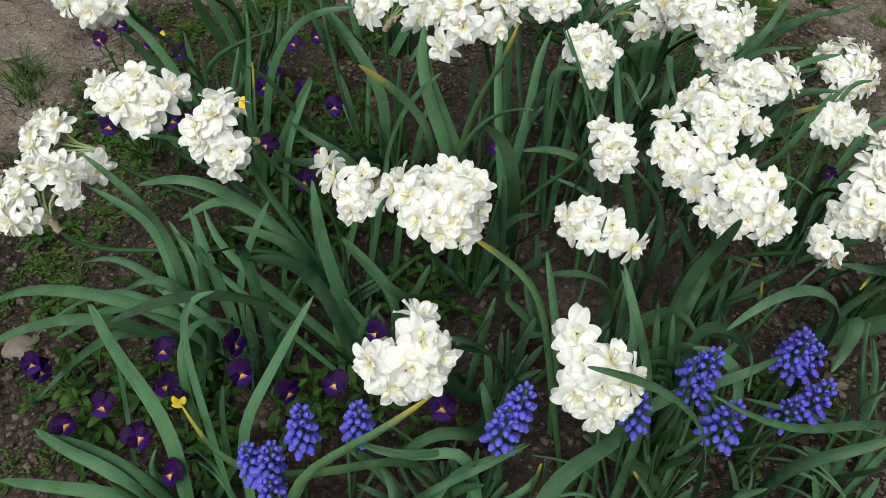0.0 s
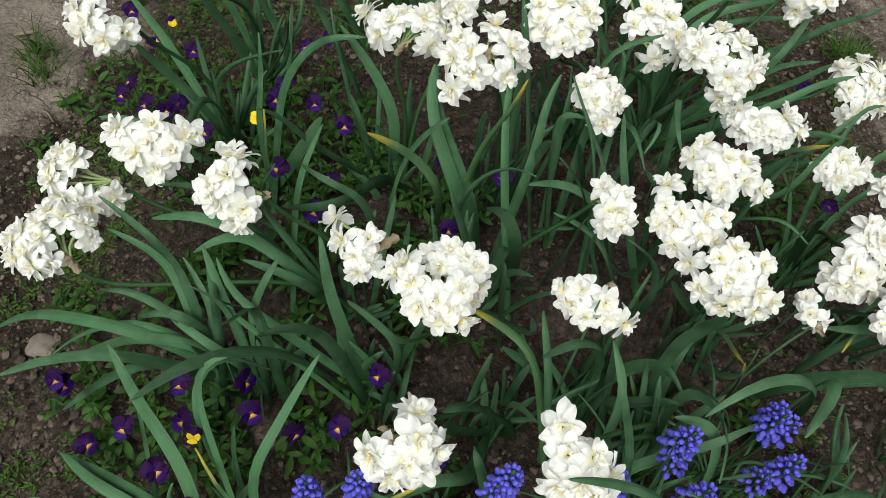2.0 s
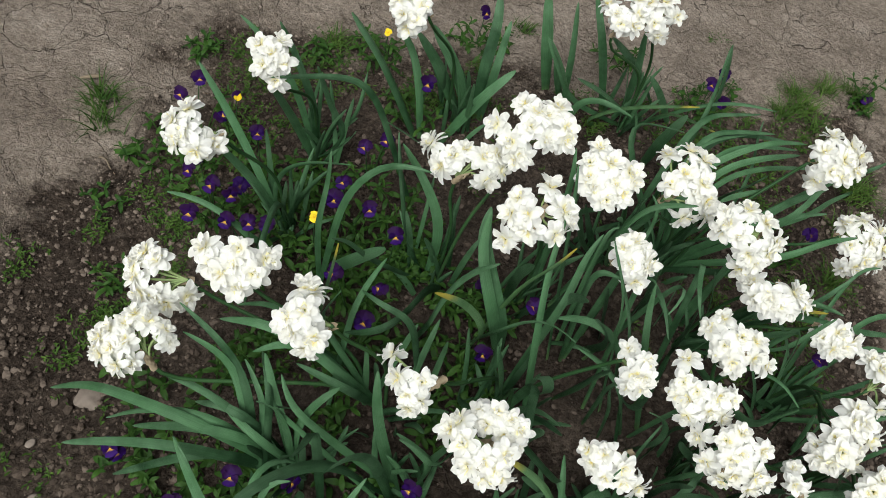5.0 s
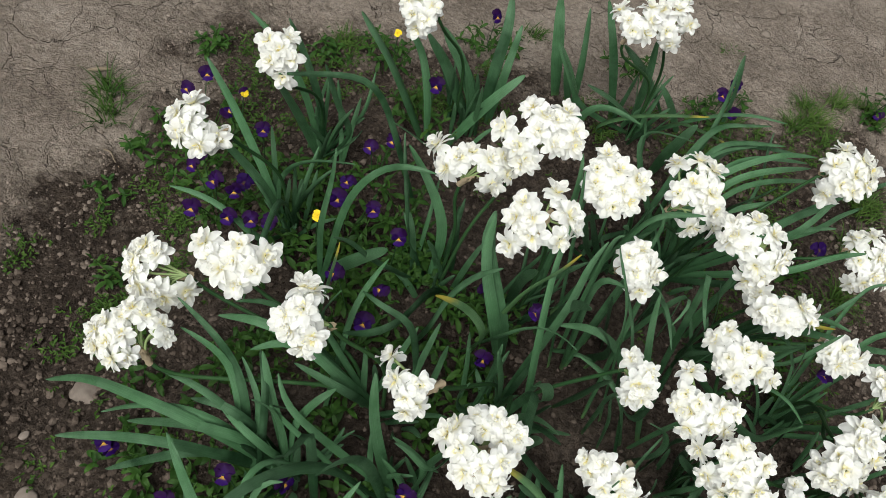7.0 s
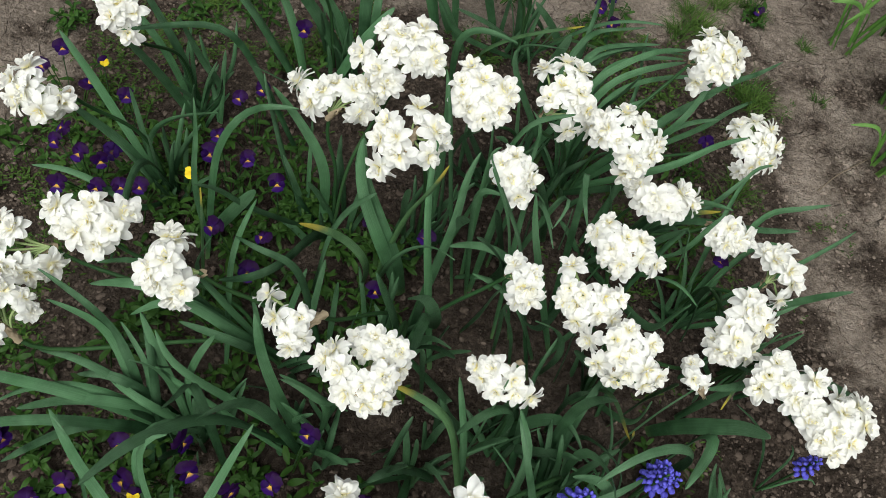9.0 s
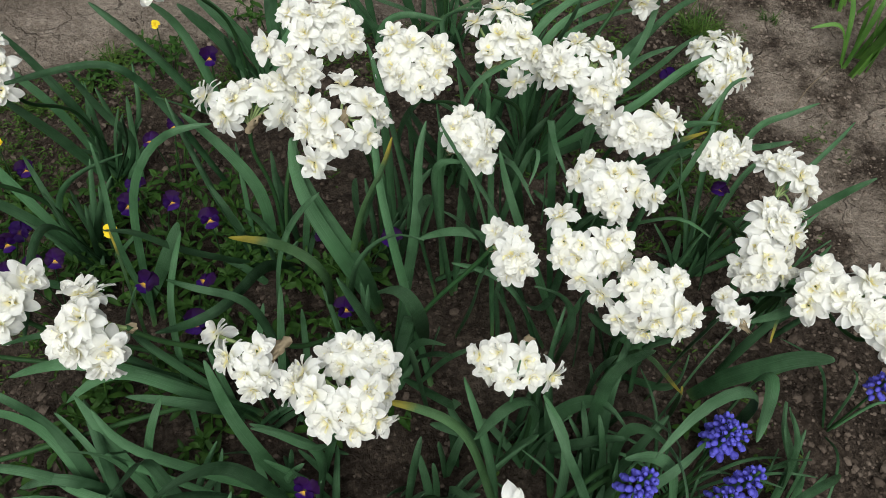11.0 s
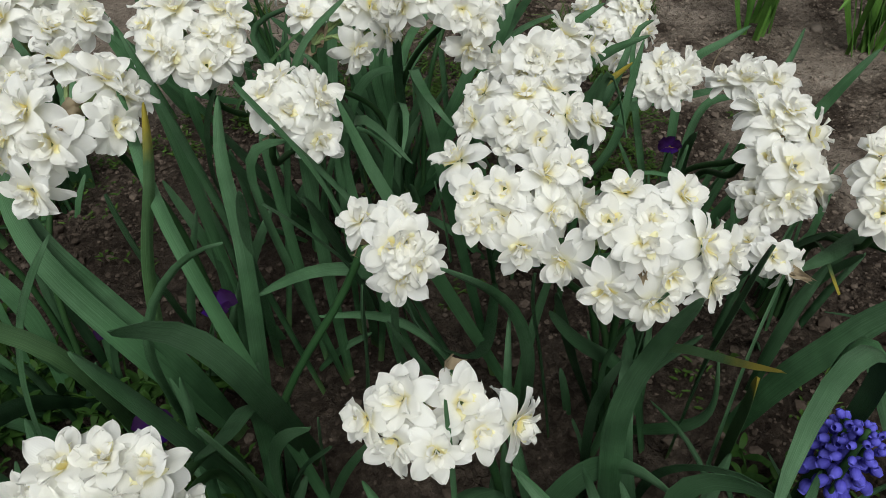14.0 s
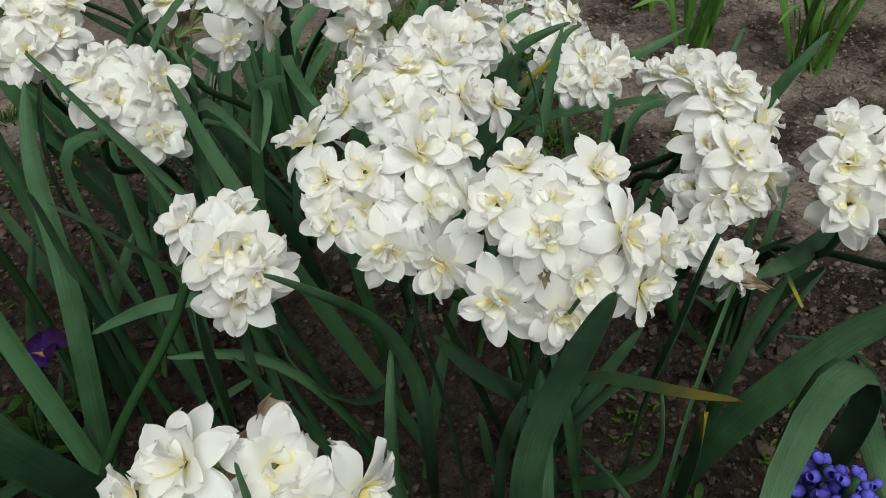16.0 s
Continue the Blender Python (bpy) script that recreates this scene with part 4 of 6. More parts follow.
blade(clump, [(0.403, 0.606, 0.099), (0.391, 0.589, 0.172), (0.327, 0.572, 0.260), (0.286, 0.552, 0.330)], 0.0149, -38)
blade(clump, [(0.397, 0.605, 0.099), (0.419, 0.532, 0.162), (0.428, 0.541, 0.220)], 0.0126, -16)
blade(clump, [(0.388, 0.602, 0.099), (0.365, 0.589, 0.181), (0.337, 0.548, 0.285), (0.312, 0.492, 0.385)], 0.0138, -35)
blade(clump, [(0.261, 0.451, 0.100), (0.257, 0.543, 0.247), (0.267, 0.563, 0.275), (0.279, 0.584, 0.300)], 0.0184, 16)
blade(clump, [(0.298, 0.433, 0.097), (0.311, 0.501, 0.240), (0.322, 0.516, 0.272), (0.331, 0.534, 0.300)], 0.0184, 15)
flower_head(clump, (0.342, 0.674, 0.354), [((0.328, 0.701, 0.383), (-0.40, 0.29, 0.87)), ((0.315, 0.691, 0.372), (-0.88, -0.08, 0.46)), ((0.345, 0.677, 0.388), (-0.19, -0.17, 0.97)), ((0.328, 0.667, 0.380), (-0.56, -0.52, 0.64)), ((0.364, 0.675, 0.386), (0.27, 0.05, 0.96)), ((0.338, 0.649, 0.374), (-0.29, -0.82, 0.49)), ((0.387, 0.660, 0.365), (0.56, -0.59, 0.59)), ((0.365, 0.660, 0.376), (0.43, -0.75, 0.50)), ((0.327, 0.664, 0.365), (-0.64, -0.69, 0.34)), ((0.345, 0.651, 0.358), (0.11, -0.99, 0.10)), ((0.340, 0.665, 0.374), (-0.43, -0.67, 0.60))], 0.92)
flower_head(clump, (0.289, 0.593, 0.371), [((0.270, 0.626, 0.395), (-0.51, 0.29, 0.81)), ((0.278, 0.588, 0.397), (-0.59, -0.45, 0.67)), ((0.317, 0.587, 0.397), (0.41, -0.53, 0.74)), ((0.261, 0.590, 0.379), (-0.78, -0.48, 0.41)), ((0.298, 0.574, 0.383), (0.08, -0.91, 0.40)), ((0.314, 0.571, 0.382), (0.46, -0.82, 0.34)), ((0.275, 0.568, 0.373), (-0.48, -0.86, 0.19)), ((0.300, 0.586, 0.400), (0.31, -0.60, 0.74)), ((0.274, 0.584, 0.382), (-0.71, -0.62, 0.34)), ((0.265, 0.599, 0.391), (-0.56, -0.39, 0.73))], 0.89)
flower_head(clump, (0.330, 0.538, 0.386), [((0.322, 0.542, 0.407), (-0.24, 0.02, 0.97)), ((0.345, 0.527, 0.406), (0.18, -0.56, 0.81)), ((0.306, 0.533, 0.402), (-0.61, -0.39, 0.69)), ((0.320, 0.520, 0.404), (-0.12, -0.53, 0.84)), ((0.288, 0.543, 0.377), (-0.93, -0.35, -0.06)), ((0.295, 0.516, 0.375), (-0.72, -0.67, 0.19)), ((0.311, 0.512, 0.400), (-0.34, -0.66, 0.67)), ((0.339, 0.503, 0.395), (0.38, -0.81, 0.45)), ((0.325, 0.505, 0.379), (-0.21, -0.90, 0.38)), ((0.347, 0.499, 0.370), (0.22, -0.97, 0.01)), ((0.314, 0.504, 0.369), (-0.38, -0.93, -0.00)), ((0.357, 0.503, 0.381), (0.50, -0.77, 0.39))], 0.89)
flower_head(clump, (0.444, 0.551, 0.309), [((0.441, 0.554, 0.315), (-0.51, -0.10, 0.85)), ((0.434, 0.530, 0.323), (-0.24, -0.72, 0.66)), ((0.450, 0.531, 0.307), (0.21, -0.88, 0.43))], 0.85)
clump = plant(-0.057, 0.620, "narcissus clump with several clusters of double white flowers")
blade(clump, [(-0.200, 0.481, 0.073), (-0.229, 0.549, 0.200), (-0.251, 0.578, 0.244), (-0.288, 0.597, 0.281), (-0.327, 0.612, 0.309)], 0.0149, -39)
blade(clump, [(-0.198, 0.476, 0.073), (-0.250, 0.568, 0.232), (-0.285, 0.583, 0.265), (-0.317, 0.587, 0.285)], 0.0149, -17)
blade(clump, [(-0.050, 0.617, 0.099), (-0.209, 0.632, 0.307), (-0.237, 0.617, 0.330), (-0.257, 0.606, 0.344)], 0.0115, 31)
blade(clump, [(-0.053, 0.622, 0.099), (-0.162, 0.637, 0.288), (-0.157, 0.644, 0.306), (-0.145, 0.657, 0.336)], 0.0115, 50)
blade(clump, [(-0.050, 0.630, 0.099), (-0.123, 0.604, 0.210), (-0.185, 0.618, 0.255), (-0.240, 0.608, 0.220)], 0.0172, -30)
blade(clump, [(-0.062, 0.626, 0.099), (-0.140, 0.611, 0.223), (-0.222, 0.625, 0.272), (-0.287, 0.630, 0.250)], 0.0196, 23)
blade(clump, [(-0.057, 0.626, 0.099), (-0.120, 0.585, 0.219), (-0.182, 0.604, 0.220)], 0.0161, -26)
blade(clump, [(-0.188, 0.451, 0.074), (-0.204, 0.551, 0.222), (-0.230, 0.620, 0.200)], 0.0149, 9)
flower_head(clump, (-0.337, 0.665, 0.269), [((-0.390, 0.678, 0.289), (-0.69, 0.07, 0.72)), ((-0.395, 0.649, 0.280), (-0.70, -0.32, 0.64)), ((-0.373, 0.670, 0.295), (-0.37, -0.22, 0.90)), ((-0.383, 0.635, 0.268), (-0.56, -0.77, 0.29)), ((-0.353, 0.633, 0.261), (0.00, -0.96, 0.30)), ((-0.335, 0.649, 0.257), (0.75, -0.63, 0.20)), ((-0.397, 0.663, 0.284), (-0.83, -0.20, 0.52)), ((-0.368, 0.636, 0.265), (-0.17, -0.81, 0.56))], 1.1)
flower_head(clump, (-0.269, 0.669, 0.308), [((-0.309, 0.665, 0.355), (-0.71, -0.10, 0.70)), ((-0.297, 0.647, 0.353), (-0.52, -0.45, 0.73)), ((-0.268, 0.661, 0.375), (-0.15, -0.37, 0.92)), ((-0.239, 0.666, 0.357), (0.57, -0.45, 0.68)), ((-0.283, 0.636, 0.354), (-0.33, -0.60, 0.73)), ((-0.264, 0.630, 0.342), (0.18, -0.61, 0.77)), ((-0.248, 0.643, 0.358), (0.14, -0.50, 0.86)), ((-0.271, 0.646, 0.364), (-0.16, -0.57, 0.80))], 1.1)
flower_head(clump, (-0.147, 0.599, 0.354), [((-0.185, 0.629, 0.369), (-0.27, 0.46, 0.85)), ((-0.174, 0.626, 0.370), (-0.28, 0.61, 0.74)), ((-0.193, 0.589, 0.376), (-0.54, -0.58, 0.61)), ((-0.177, 0.595, 0.383), (-0.09, -0.24, 0.97)), ((-0.185, 0.578, 0.359), (-0.47, -0.70, 0.54)), ((-0.162, 0.578, 0.356), (0.12, -0.80, 0.58)), ((-0.168, 0.574, 0.340), (-0.29, -0.96, 0.00)), ((-0.193, 0.585, 0.363), (-0.53, -0.56, 0.64))], 1.1)
flower_head(clump, (-0.344, 0.545, 0.269), [((-0.401, 0.556, 0.293), (-0.76, -0.21, 0.62)), ((-0.393, 0.565, 0.299), (-0.64, 0.01, 0.77)), ((-0.377, 0.573, 0.305), (-0.06, 0.15, 0.99)), ((-0.370, 0.585, 0.307), (-0.28, 0.35, 0.89)), ((-0.354, 0.580, 0.309), (0.15, 0.20, 0.97)), ((-0.333, 0.574, 0.306), (0.53, 0.26, 0.81)), ((-0.331, 0.570, 0.288), (0.81, -0.13, 0.58)), ((-0.397, 0.542, 0.279), (-0.74, -0.57, 0.36)), ((-0.374, 0.530, 0.288), (-0.47, -0.83, 0.30)), ((-0.362, 0.540, 0.279), (-0.21, -0.84, 0.49)), ((-0.402, 0.547, 0.280), (-0.80, -0.48, 0.37)), ((-0.371, 0.554, 0.302), (-0.27, -0.20, 0.94)), ((-0.385, 0.547, 0.291), (-0.52, -0.46, 0.72))], 0.88)
clump = plant(-0.160, 0.516, "bulb plant of long strap-shaped blue-green leaves, not in flower")
blade(clump, [(-0.164, 0.510, 0.083), (-0.271, 0.475, 0.209), (-0.365, 0.473, 0.194), (-0.449, 0.478, 0.126)], 0.0161, 1)
blade(clump, [(-0.146, 0.507, 0.083), (-0.248, 0.504, 0.191), (-0.359, 0.528, 0.187), (-0.445, 0.559, 0.129), (-0.514, 0.569, 0.057)], 0.0184, -15)
blade(clump, [(-0.152, 0.512, 0.083), (-0.265, 0.519, 0.200), (-0.361, 0.534, 0.144), (-0.426, 0.540, 0.062)], 0.0138, 44)
blade(clump, [(-0.159, 0.516, 0.083), (-0.254, 0.480, 0.193), (-0.323, 0.467, 0.152), (-0.391, 0.467, 0.063)], 0.0149, 9)
blade(clump, [(-0.146, 0.521, 0.083), (-0.193, 0.504, 0.178), (-0.240, 0.525, 0.197), (-0.268, 0.559, 0.165)], 0.0138, 13)
blade(clump, [(-0.158, 0.503, 0.083), (-0.173, 0.522, 0.178), (-0.190, 0.525, 0.257), (-0.210, 0.513, 0.304)], 0.0149, -22)
blade(clump, [(-0.108, 0.457, 0.084), (-0.139, 0.489, 0.314), (-0.142, 0.464, 0.336), (-0.155, 0.437, 0.367)], 0.0161, 13)
blade(clump, [(-0.155, 0.511, 0.083), (-0.163, 0.526, 0.192), (-0.145, 0.534, 0.274), (-0.121, 0.535, 0.334)], 0.0149, 8)
blade(clump, [(-0.168, 0.519, 0.083), (-0.214, 0.506, 0.181), (-0.283, 0.507, 0.193), (-0.379, 0.524, 0.100)], 0.0161, -18)
blade(clump, [(-0.162, 0.519, 0.083), (-0.180, 0.538, 0.153), (-0.199, 0.560, 0.205), (-0.220, 0.592, 0.260)], 0.0161, -8)
blade(clump, [(-0.155, 0.519, 0.083), (-0.233, 0.528, 0.210), (-0.300, 0.551, 0.160)], 0.0161, 9)
blade(clump, [(-0.239, 0.318, 0.045), (-0.266, 0.438, 0.212), (-0.287, 0.464, 0.249)], 0.0126, -40)
blade(clump, [(-0.155, 0.523, 0.083), (-0.269, 0.538, 0.223), (-0.347, 0.572, 0.180)], 0.0138, 50)
clump = plant(0.112, 0.650, "narcissus clump with several clusters of double white flowers")
blade(clump, [(0.199, 0.690, 0.090), (0.205, 0.664, 0.196), (0.205, 0.652, 0.252), (0.202, 0.639, 0.295), (0.202, 0.627, 0.328)], 0.0203, 0)
blade(clump, [(0.109, 0.743, 0.090), (0.084, 0.729, 0.200), (0.061, 0.743, 0.251), (0.038, 0.765, 0.298), (0.019, 0.786, 0.334), (0.023, 0.813, 0.360)], 0.0312, 0)
blade(clump, [(0.253, 0.794, 0.089), (0.232, 0.719, 0.226), (0.215, 0.708, 0.278), (0.195, 0.694, 0.315), (0.177, 0.681, 0.351), (0.160, 0.662, 0.382)], 0.0157, 0)
blade(clump, [(0.160, 0.810, 0.090), (0.159, 0.775, 0.196), (0.155, 0.755, 0.260), (0.154, 0.724, 0.327), (0.154, 0.691, 0.375)], 0.0210, 0)
blade(clump, [(0.045, 0.744, 0.089), (0.039, 0.650, 0.316), (0.017, 0.650, 0.366), (-0.016, 0.638, 0.406), (-0.043, 0.621, 0.436)], 0.0152, 0, True)
blade(clump, [(-0.027, 0.745, 0.087), (-0.018, 0.711, 0.206), (-0.009, 0.721, 0.274), (0.013, 0.730, 0.323), (0.043, 0.728, 0.360)], 0.0143, 10)
blade(clump, [(0.109, 0.743, 0.090), (0.071, 0.725, 0.218), (0.042, 0.743, 0.284), (0.021, 0.766, 0.334), (0.021, 0.797, 0.375)], 0.0231, -5)
blade(clump, [(0.111, 0.849, 0.089), (0.095, 0.798, 0.207), (0.084, 0.759, 0.306), (0.081, 0.722, 0.380)], 0.0240, 10)
blade(clump, [(0.160, 0.692, 0.090), (0.120, 0.580, 0.331), (0.109, 0.572, 0.375), (0.095, 0.567, 0.410), (0.074, 0.542, 0.436)], 0.0210, 0)
blade(clump, [(0.116, 0.657, 0.090), (0.079, 0.610, 0.268), (0.059, 0.606, 0.335), (0.045, 0.604, 0.378)], 0.0220, 0)
blade(clump, [(0.348, 0.875, 0.086), (0.303, 0.826, 0.224), (0.269, 0.796, 0.313), (0.245, 0.769, 0.376)], 0.0166, 0)
blade(clump, [(0.119, 0.649, 0.090), (0.118, 0.592, 0.246), (0.127, 0.569, 0.299), (0.138, 0.542, 0.330)], 0.0130, 10)
blade(clump, [(0.143, 0.593, 0.090), (0.110, 0.537, 0.295), (0.093, 0.495, 0.420)], 0.0190, 0)
blade(clump, [(0.069, 0.767, 0.089), (0.071, 0.675, 0.295), (0.089, 0.668, 0.343), (0.112, 0.652, 0.375), (0.130, 0.616, 0.402)], 0.0085, 0)
blade(clump, [(-0.202, 0.835, 0.069), (-0.134, 0.764, 0.247), (-0.102, 0.725, 0.343)], 0.0242, 10)
blade(clump, [(0.008, 0.853, 0.087), (-0.030, 0.760, 0.204), (-0.061, 0.677, 0.264), (-0.098, 0.623, 0.304), (-0.130, 0.611, 0.320)], 0.0185, 0)
blade(clump, [(0.318, 0.658, 0.089), (0.256, 0.656, 0.221), (0.225, 0.682, 0.241), (0.186, 0.699, 0.241)], 0.0175, 0)
blade(clump, [(0.303, 0.730, 0.089), (0.260, 0.723, 0.211), (0.229, 0.739, 0.240), (0.185, 0.741, 0.251), (0.151, 0.733, 0.250)], 0.0193, 0)
blade(clump, [(0.283, 0.823, 0.089), (0.229, 0.780, 0.239), (0.206, 0.763, 0.300)], 0.0379, 0)
blade(clump, [(0.109, 0.638, 0.105), (0.122, 0.619, 0.269), (0.101, 0.559, 0.329), (0.086, 0.505, 0.389)], 0.0170, 45)
blade(clump, [(0.119, 0.658, 0.105), (0.129, 0.609, 0.193), (0.139, 0.581, 0.248), (0.146, 0.538, 0.313)], 0.0149, 5)
blade(clump, [(0.101, 0.647, 0.105), (0.012, 0.496, 0.246), (-0.022, 0.495, 0.303), (-0.047, 0.487, 0.340)], 0.0115, -13)
blade(clump, [(0.113, 0.637, 0.105), (0.031, 0.596, 0.227), (0.032, 0.595, 0.300)], 0.0138, 32)
blade(clump, [(0.114, 0.654, 0.105), (0.139, 0.495, 0.294), (0.122, 0.456, 0.392)], 0.0126, -30)
flower_head(clump, (-0.012, 0.563, 0.344), [((-0.069, 0.583, 0.342), (-0.88, 0.45, 0.16)), ((-0.059, 0.554, 0.349), (-0.83, -0.33, 0.46)), ((-0.033, 0.550, 0.359), (-0.18, -0.51, 0.84)), ((-0.046, 0.538, 0.344), (-0.31, -0.82, 0.49)), ((-0.030, 0.538, 0.335), (0.03, -0.96, 0.29)), ((-0.042, 0.527, 0.335), (-0.11, -0.97, 0.22))], 0.89)
flower_head(clump, (0.043, 0.494, 0.370), [((0.030, 0.514, 0.395), (-0.56, -0.24, 0.79)), ((0.045, 0.509, 0.410), (-0.14, -0.18, 0.97)), ((0.059, 0.503, 0.412), (0.01, -0.25, 0.97)), ((0.071, 0.496, 0.406), (0.08, -0.46, 0.88)), ((0.074, 0.491, 0.382), (0.68, -0.65, 0.34)), ((0.068, 0.483, 0.369), (0.45, -0.84, 0.29)), ((0.037, 0.500, 0.397), (-0.48, -0.58, 0.66)), ((0.056, 0.492, 0.398), (-0.10, -0.72, 0.69))], 0.8)
flower_head(clump, (0.042, 0.473, 0.402), [((0.007, 0.490, 0.415), (-0.88, 0.17, 0.44)), ((-0.001, 0.483, 0.405), (-0.81, 0.01, 0.59)), ((0.012, 0.468, 0.416), (-0.56, -0.38, 0.74)), ((0.033, 0.454, 0.414), (-0.15, -0.67, 0.73)), ((0.049, 0.453, 0.408), (0.12, -0.80, 0.59)), ((0.058, 0.450, 0.393), (0.49, -0.87, -0.03)), ((0.039, 0.445, 0.398), (-0.08, -0.96, 0.26)), ((0.019, 0.448, 0.410), (-0.48, -0.68, 0.56)), ((0.053, 0.462, 0.423), (0.25, -0.53, 0.81))], 0.92)
flower_head(clump, (0.207, 0.634, 0.350), [((0.212, 0.644, 0.361), (-0.48, -0.10, 0.87)), ((0.228, 0.625, 0.371), (0.06, -0.32, 0.94)), ((0.225, 0.610, 0.366), (-0.03, -0.91, 0.41)), ((0.228, 0.603, 0.356), (0.23, -0.91, 0.35)), ((0.218, 0.607, 0.344), (0.03, -0.96, 0.27)), ((0.216, 0.611, 0.363), (-0.15, -0.70, 0.69))], 0.92)
clump = plant(-0.006, 0.495, "bulb plant of long strap-shaped blue-green leaves, not in flower")
blade(clump, [(-0.183, 0.392, 0.061), (-0.196, 0.413, 0.195), (-0.202, 0.437, 0.232), (-0.189, 0.470, 0.232), (-0.166, 0.483, 0.211), (-0.135, 0.490, 0.170)], 0.0111, 0)
blade(clump, [(0.000, 0.502, 0.098), (-0.055, 0.483, 0.160), (-0.094, 0.482, 0.223), (-0.139, 0.459, 0.281), (-0.179, 0.420, 0.327), (-0.200, 0.391, 0.349), (-0.214, 0.361, 0.364)], 0.0196, 0)
blade(clump, [(-0.167, 0.266, 0.053), (-0.185, 0.336, 0.204), (-0.211, 0.373, 0.227), (-0.251, 0.414, 0.234), (-0.301, 0.481, 0.225)], 0.0184, 17)
blade(clump, [(-0.014, 0.488, 0.098), (-0.059, 0.482, 0.246), (-0.082, 0.471, 0.311), (-0.105, 0.448, 0.351), (-0.121, 0.424, 0.375)], 0.0184, 0)
blade(clump, [(-0.007, 0.498, 0.098), (-0.045, 0.511, 0.196), (-0.072, 0.535, 0.279), (-0.083, 0.562, 0.339)], 0.0196, -74)
blade(clump, [(-0.129, 0.302, 0.065), (-0.168, 0.374, 0.240), (-0.182, 0.405, 0.303), (-0.182, 0.417, 0.320), (-0.171, 0.429, 0.333), (-0.151, 0.424, 0.330)], 0.0126, -4)
blade(clump, [(-0.153, 0.364, 0.069), (-0.159, 0.391, 0.163), (-0.158, 0.411, 0.199)], 0.0138, -25)
blade(clump, [(-0.097, 0.258, 0.063), (-0.130, 0.349, 0.205), (-0.114, 0.379, 0.237), (-0.092, 0.419, 0.271), (-0.071, 0.453, 0.294)], 0.0149, -24)
blade(clump, [(-0.004, 0.507, 0.098), (-0.154, 0.520, 0.253), (-0.184, 0.536, 0.284), (-0.191, 0.552, 0.300)], 0.0138, -37)
blade(clump, [(-0.019, 0.482, 0.098), (-0.195, 0.532, 0.242), (-0.189, 0.535, 0.230), (-0.166, 0.552, 0.200)], 0.0092, 49)
blade(clump, [(-0.008, 0.495, 0.098), (0.009, 0.505, 0.210), (-0.027, 0.503, 0.287), (-0.049, 0.499, 0.324)], 0.0138, -20)
blade(clump, [(-0.208, 0.444, 0.072), (-0.207, 0.536, 0.187), (-0.227, 0.569, 0.222), (-0.244, 0.588, 0.240)], 0.0184, 4)
clump = plant(0.136, 0.472, "narcissus with one cluster of double white flowers and strap leaves")
blade(clump, [(0.139, 0.470, 0.102), (0.062, 0.423, 0.201), (0.075, 0.412, 0.286), (0.087, 0.396, 0.360)], 0.0184, -10)
blade(clump, [(0.123, 0.475, 0.102), (0.152, 0.446, 0.150), (0.117, 0.433, 0.221), (0.080, 0.414, 0.289), (0.050, 0.386, 0.330)], 0.0184, 26)
blade(clump, [(0.150, 0.473, 0.102), (0.137, 0.456, 0.167), (0.124, 0.438, 0.231), (0.123, 0.413, 0.301), (0.128, 0.365, 0.372)], 0.0092, -5)
blade(clump, [(0.011, 0.210, 0.066), (0.015, 0.302, 0.214), (-0.018, 0.348, 0.195), (-0.035, 0.361, 0.180)], 0.0115, 43)
blade(clump, [(0.132, 0.475, 0.102), (0.091, 0.377, 0.184), (0.055, 0.364, 0.216), (0.014, 0.341, 0.200)], 0.0207, 2)
blade(clump, [(0.115, 0.240, 0.081), (0.078, 0.328, 0.242), (0.043, 0.322, 0.234), (0.008, 0.333, 0.222), (-0.029, 0.357, 0.200)], 0.0138, -9)
blade(clump, [(0.005, 0.168, 0.060), (0.050, 0.301, 0.219), (0.097, 0.316, 0.246), (0.125, 0.329, 0.260)], 0.0138, -21)
blade(clump, [(0.110, 0.483, 0.102), (0.122, 0.355, 0.158), (0.101, 0.370, 0.230), (0.085, 0.375, 0.280)], 0.0138, 13)
flower_head(clump, (0.001, 0.342, 0.379), [((0.022, 0.353, 0.399), (0.18, 0.34, 0.92)), ((0.025, 0.329, 0.405), (0.36, -0.52, 0.77)), ((0.038, 0.330, 0.385), (0.59, -0.64, 0.50)), ((0.017, 0.317, 0.394), (0.24, -0.82, 0.51)), ((-0.005, 0.322, 0.380), (-0.36, -0.82, 0.44)), ((0.008, 0.313, 0.371), (0.07, -0.99, 0.10)), ((0.028, 0.317, 0.379), (0.41, -0.80, 0.44)), ((-0.010, 0.321, 0.389), (-0.66, -0.62, 0.42))], 1.02)
clump = plant(0.233, 0.522, "narcissus with one cluster of double white flowers and strap leaves")
blade(clump, [(0.205, 0.503, 0.088), (0.188, 0.477, 0.244), (0.186, 0.477, 0.310), (0.187, 0.479, 0.352), (0.186, 0.481, 0.394)], 0.0074, 0)
blade(clump, [(0.233, 0.519, 0.103), (0.232, 0.499, 0.241), (0.209, 0.489, 0.298), (0.173, 0.464, 0.336), (0.134, 0.425, 0.376)], 0.0161, -16)
blade(clump, [(0.209, 0.268, 0.083), (0.237, 0.364, 0.280), (0.226, 0.390, 0.312), (0.214, 0.424, 0.349), (0.203, 0.450, 0.370)], 0.0126, -6)
blade(clump, [(0.232, 0.523, 0.103), (0.251, 0.516, 0.148), (0.275, 0.512, 0.204), (0.301, 0.494, 0.250), (0.310, 0.451, 0.260)], 0.0207, 39)
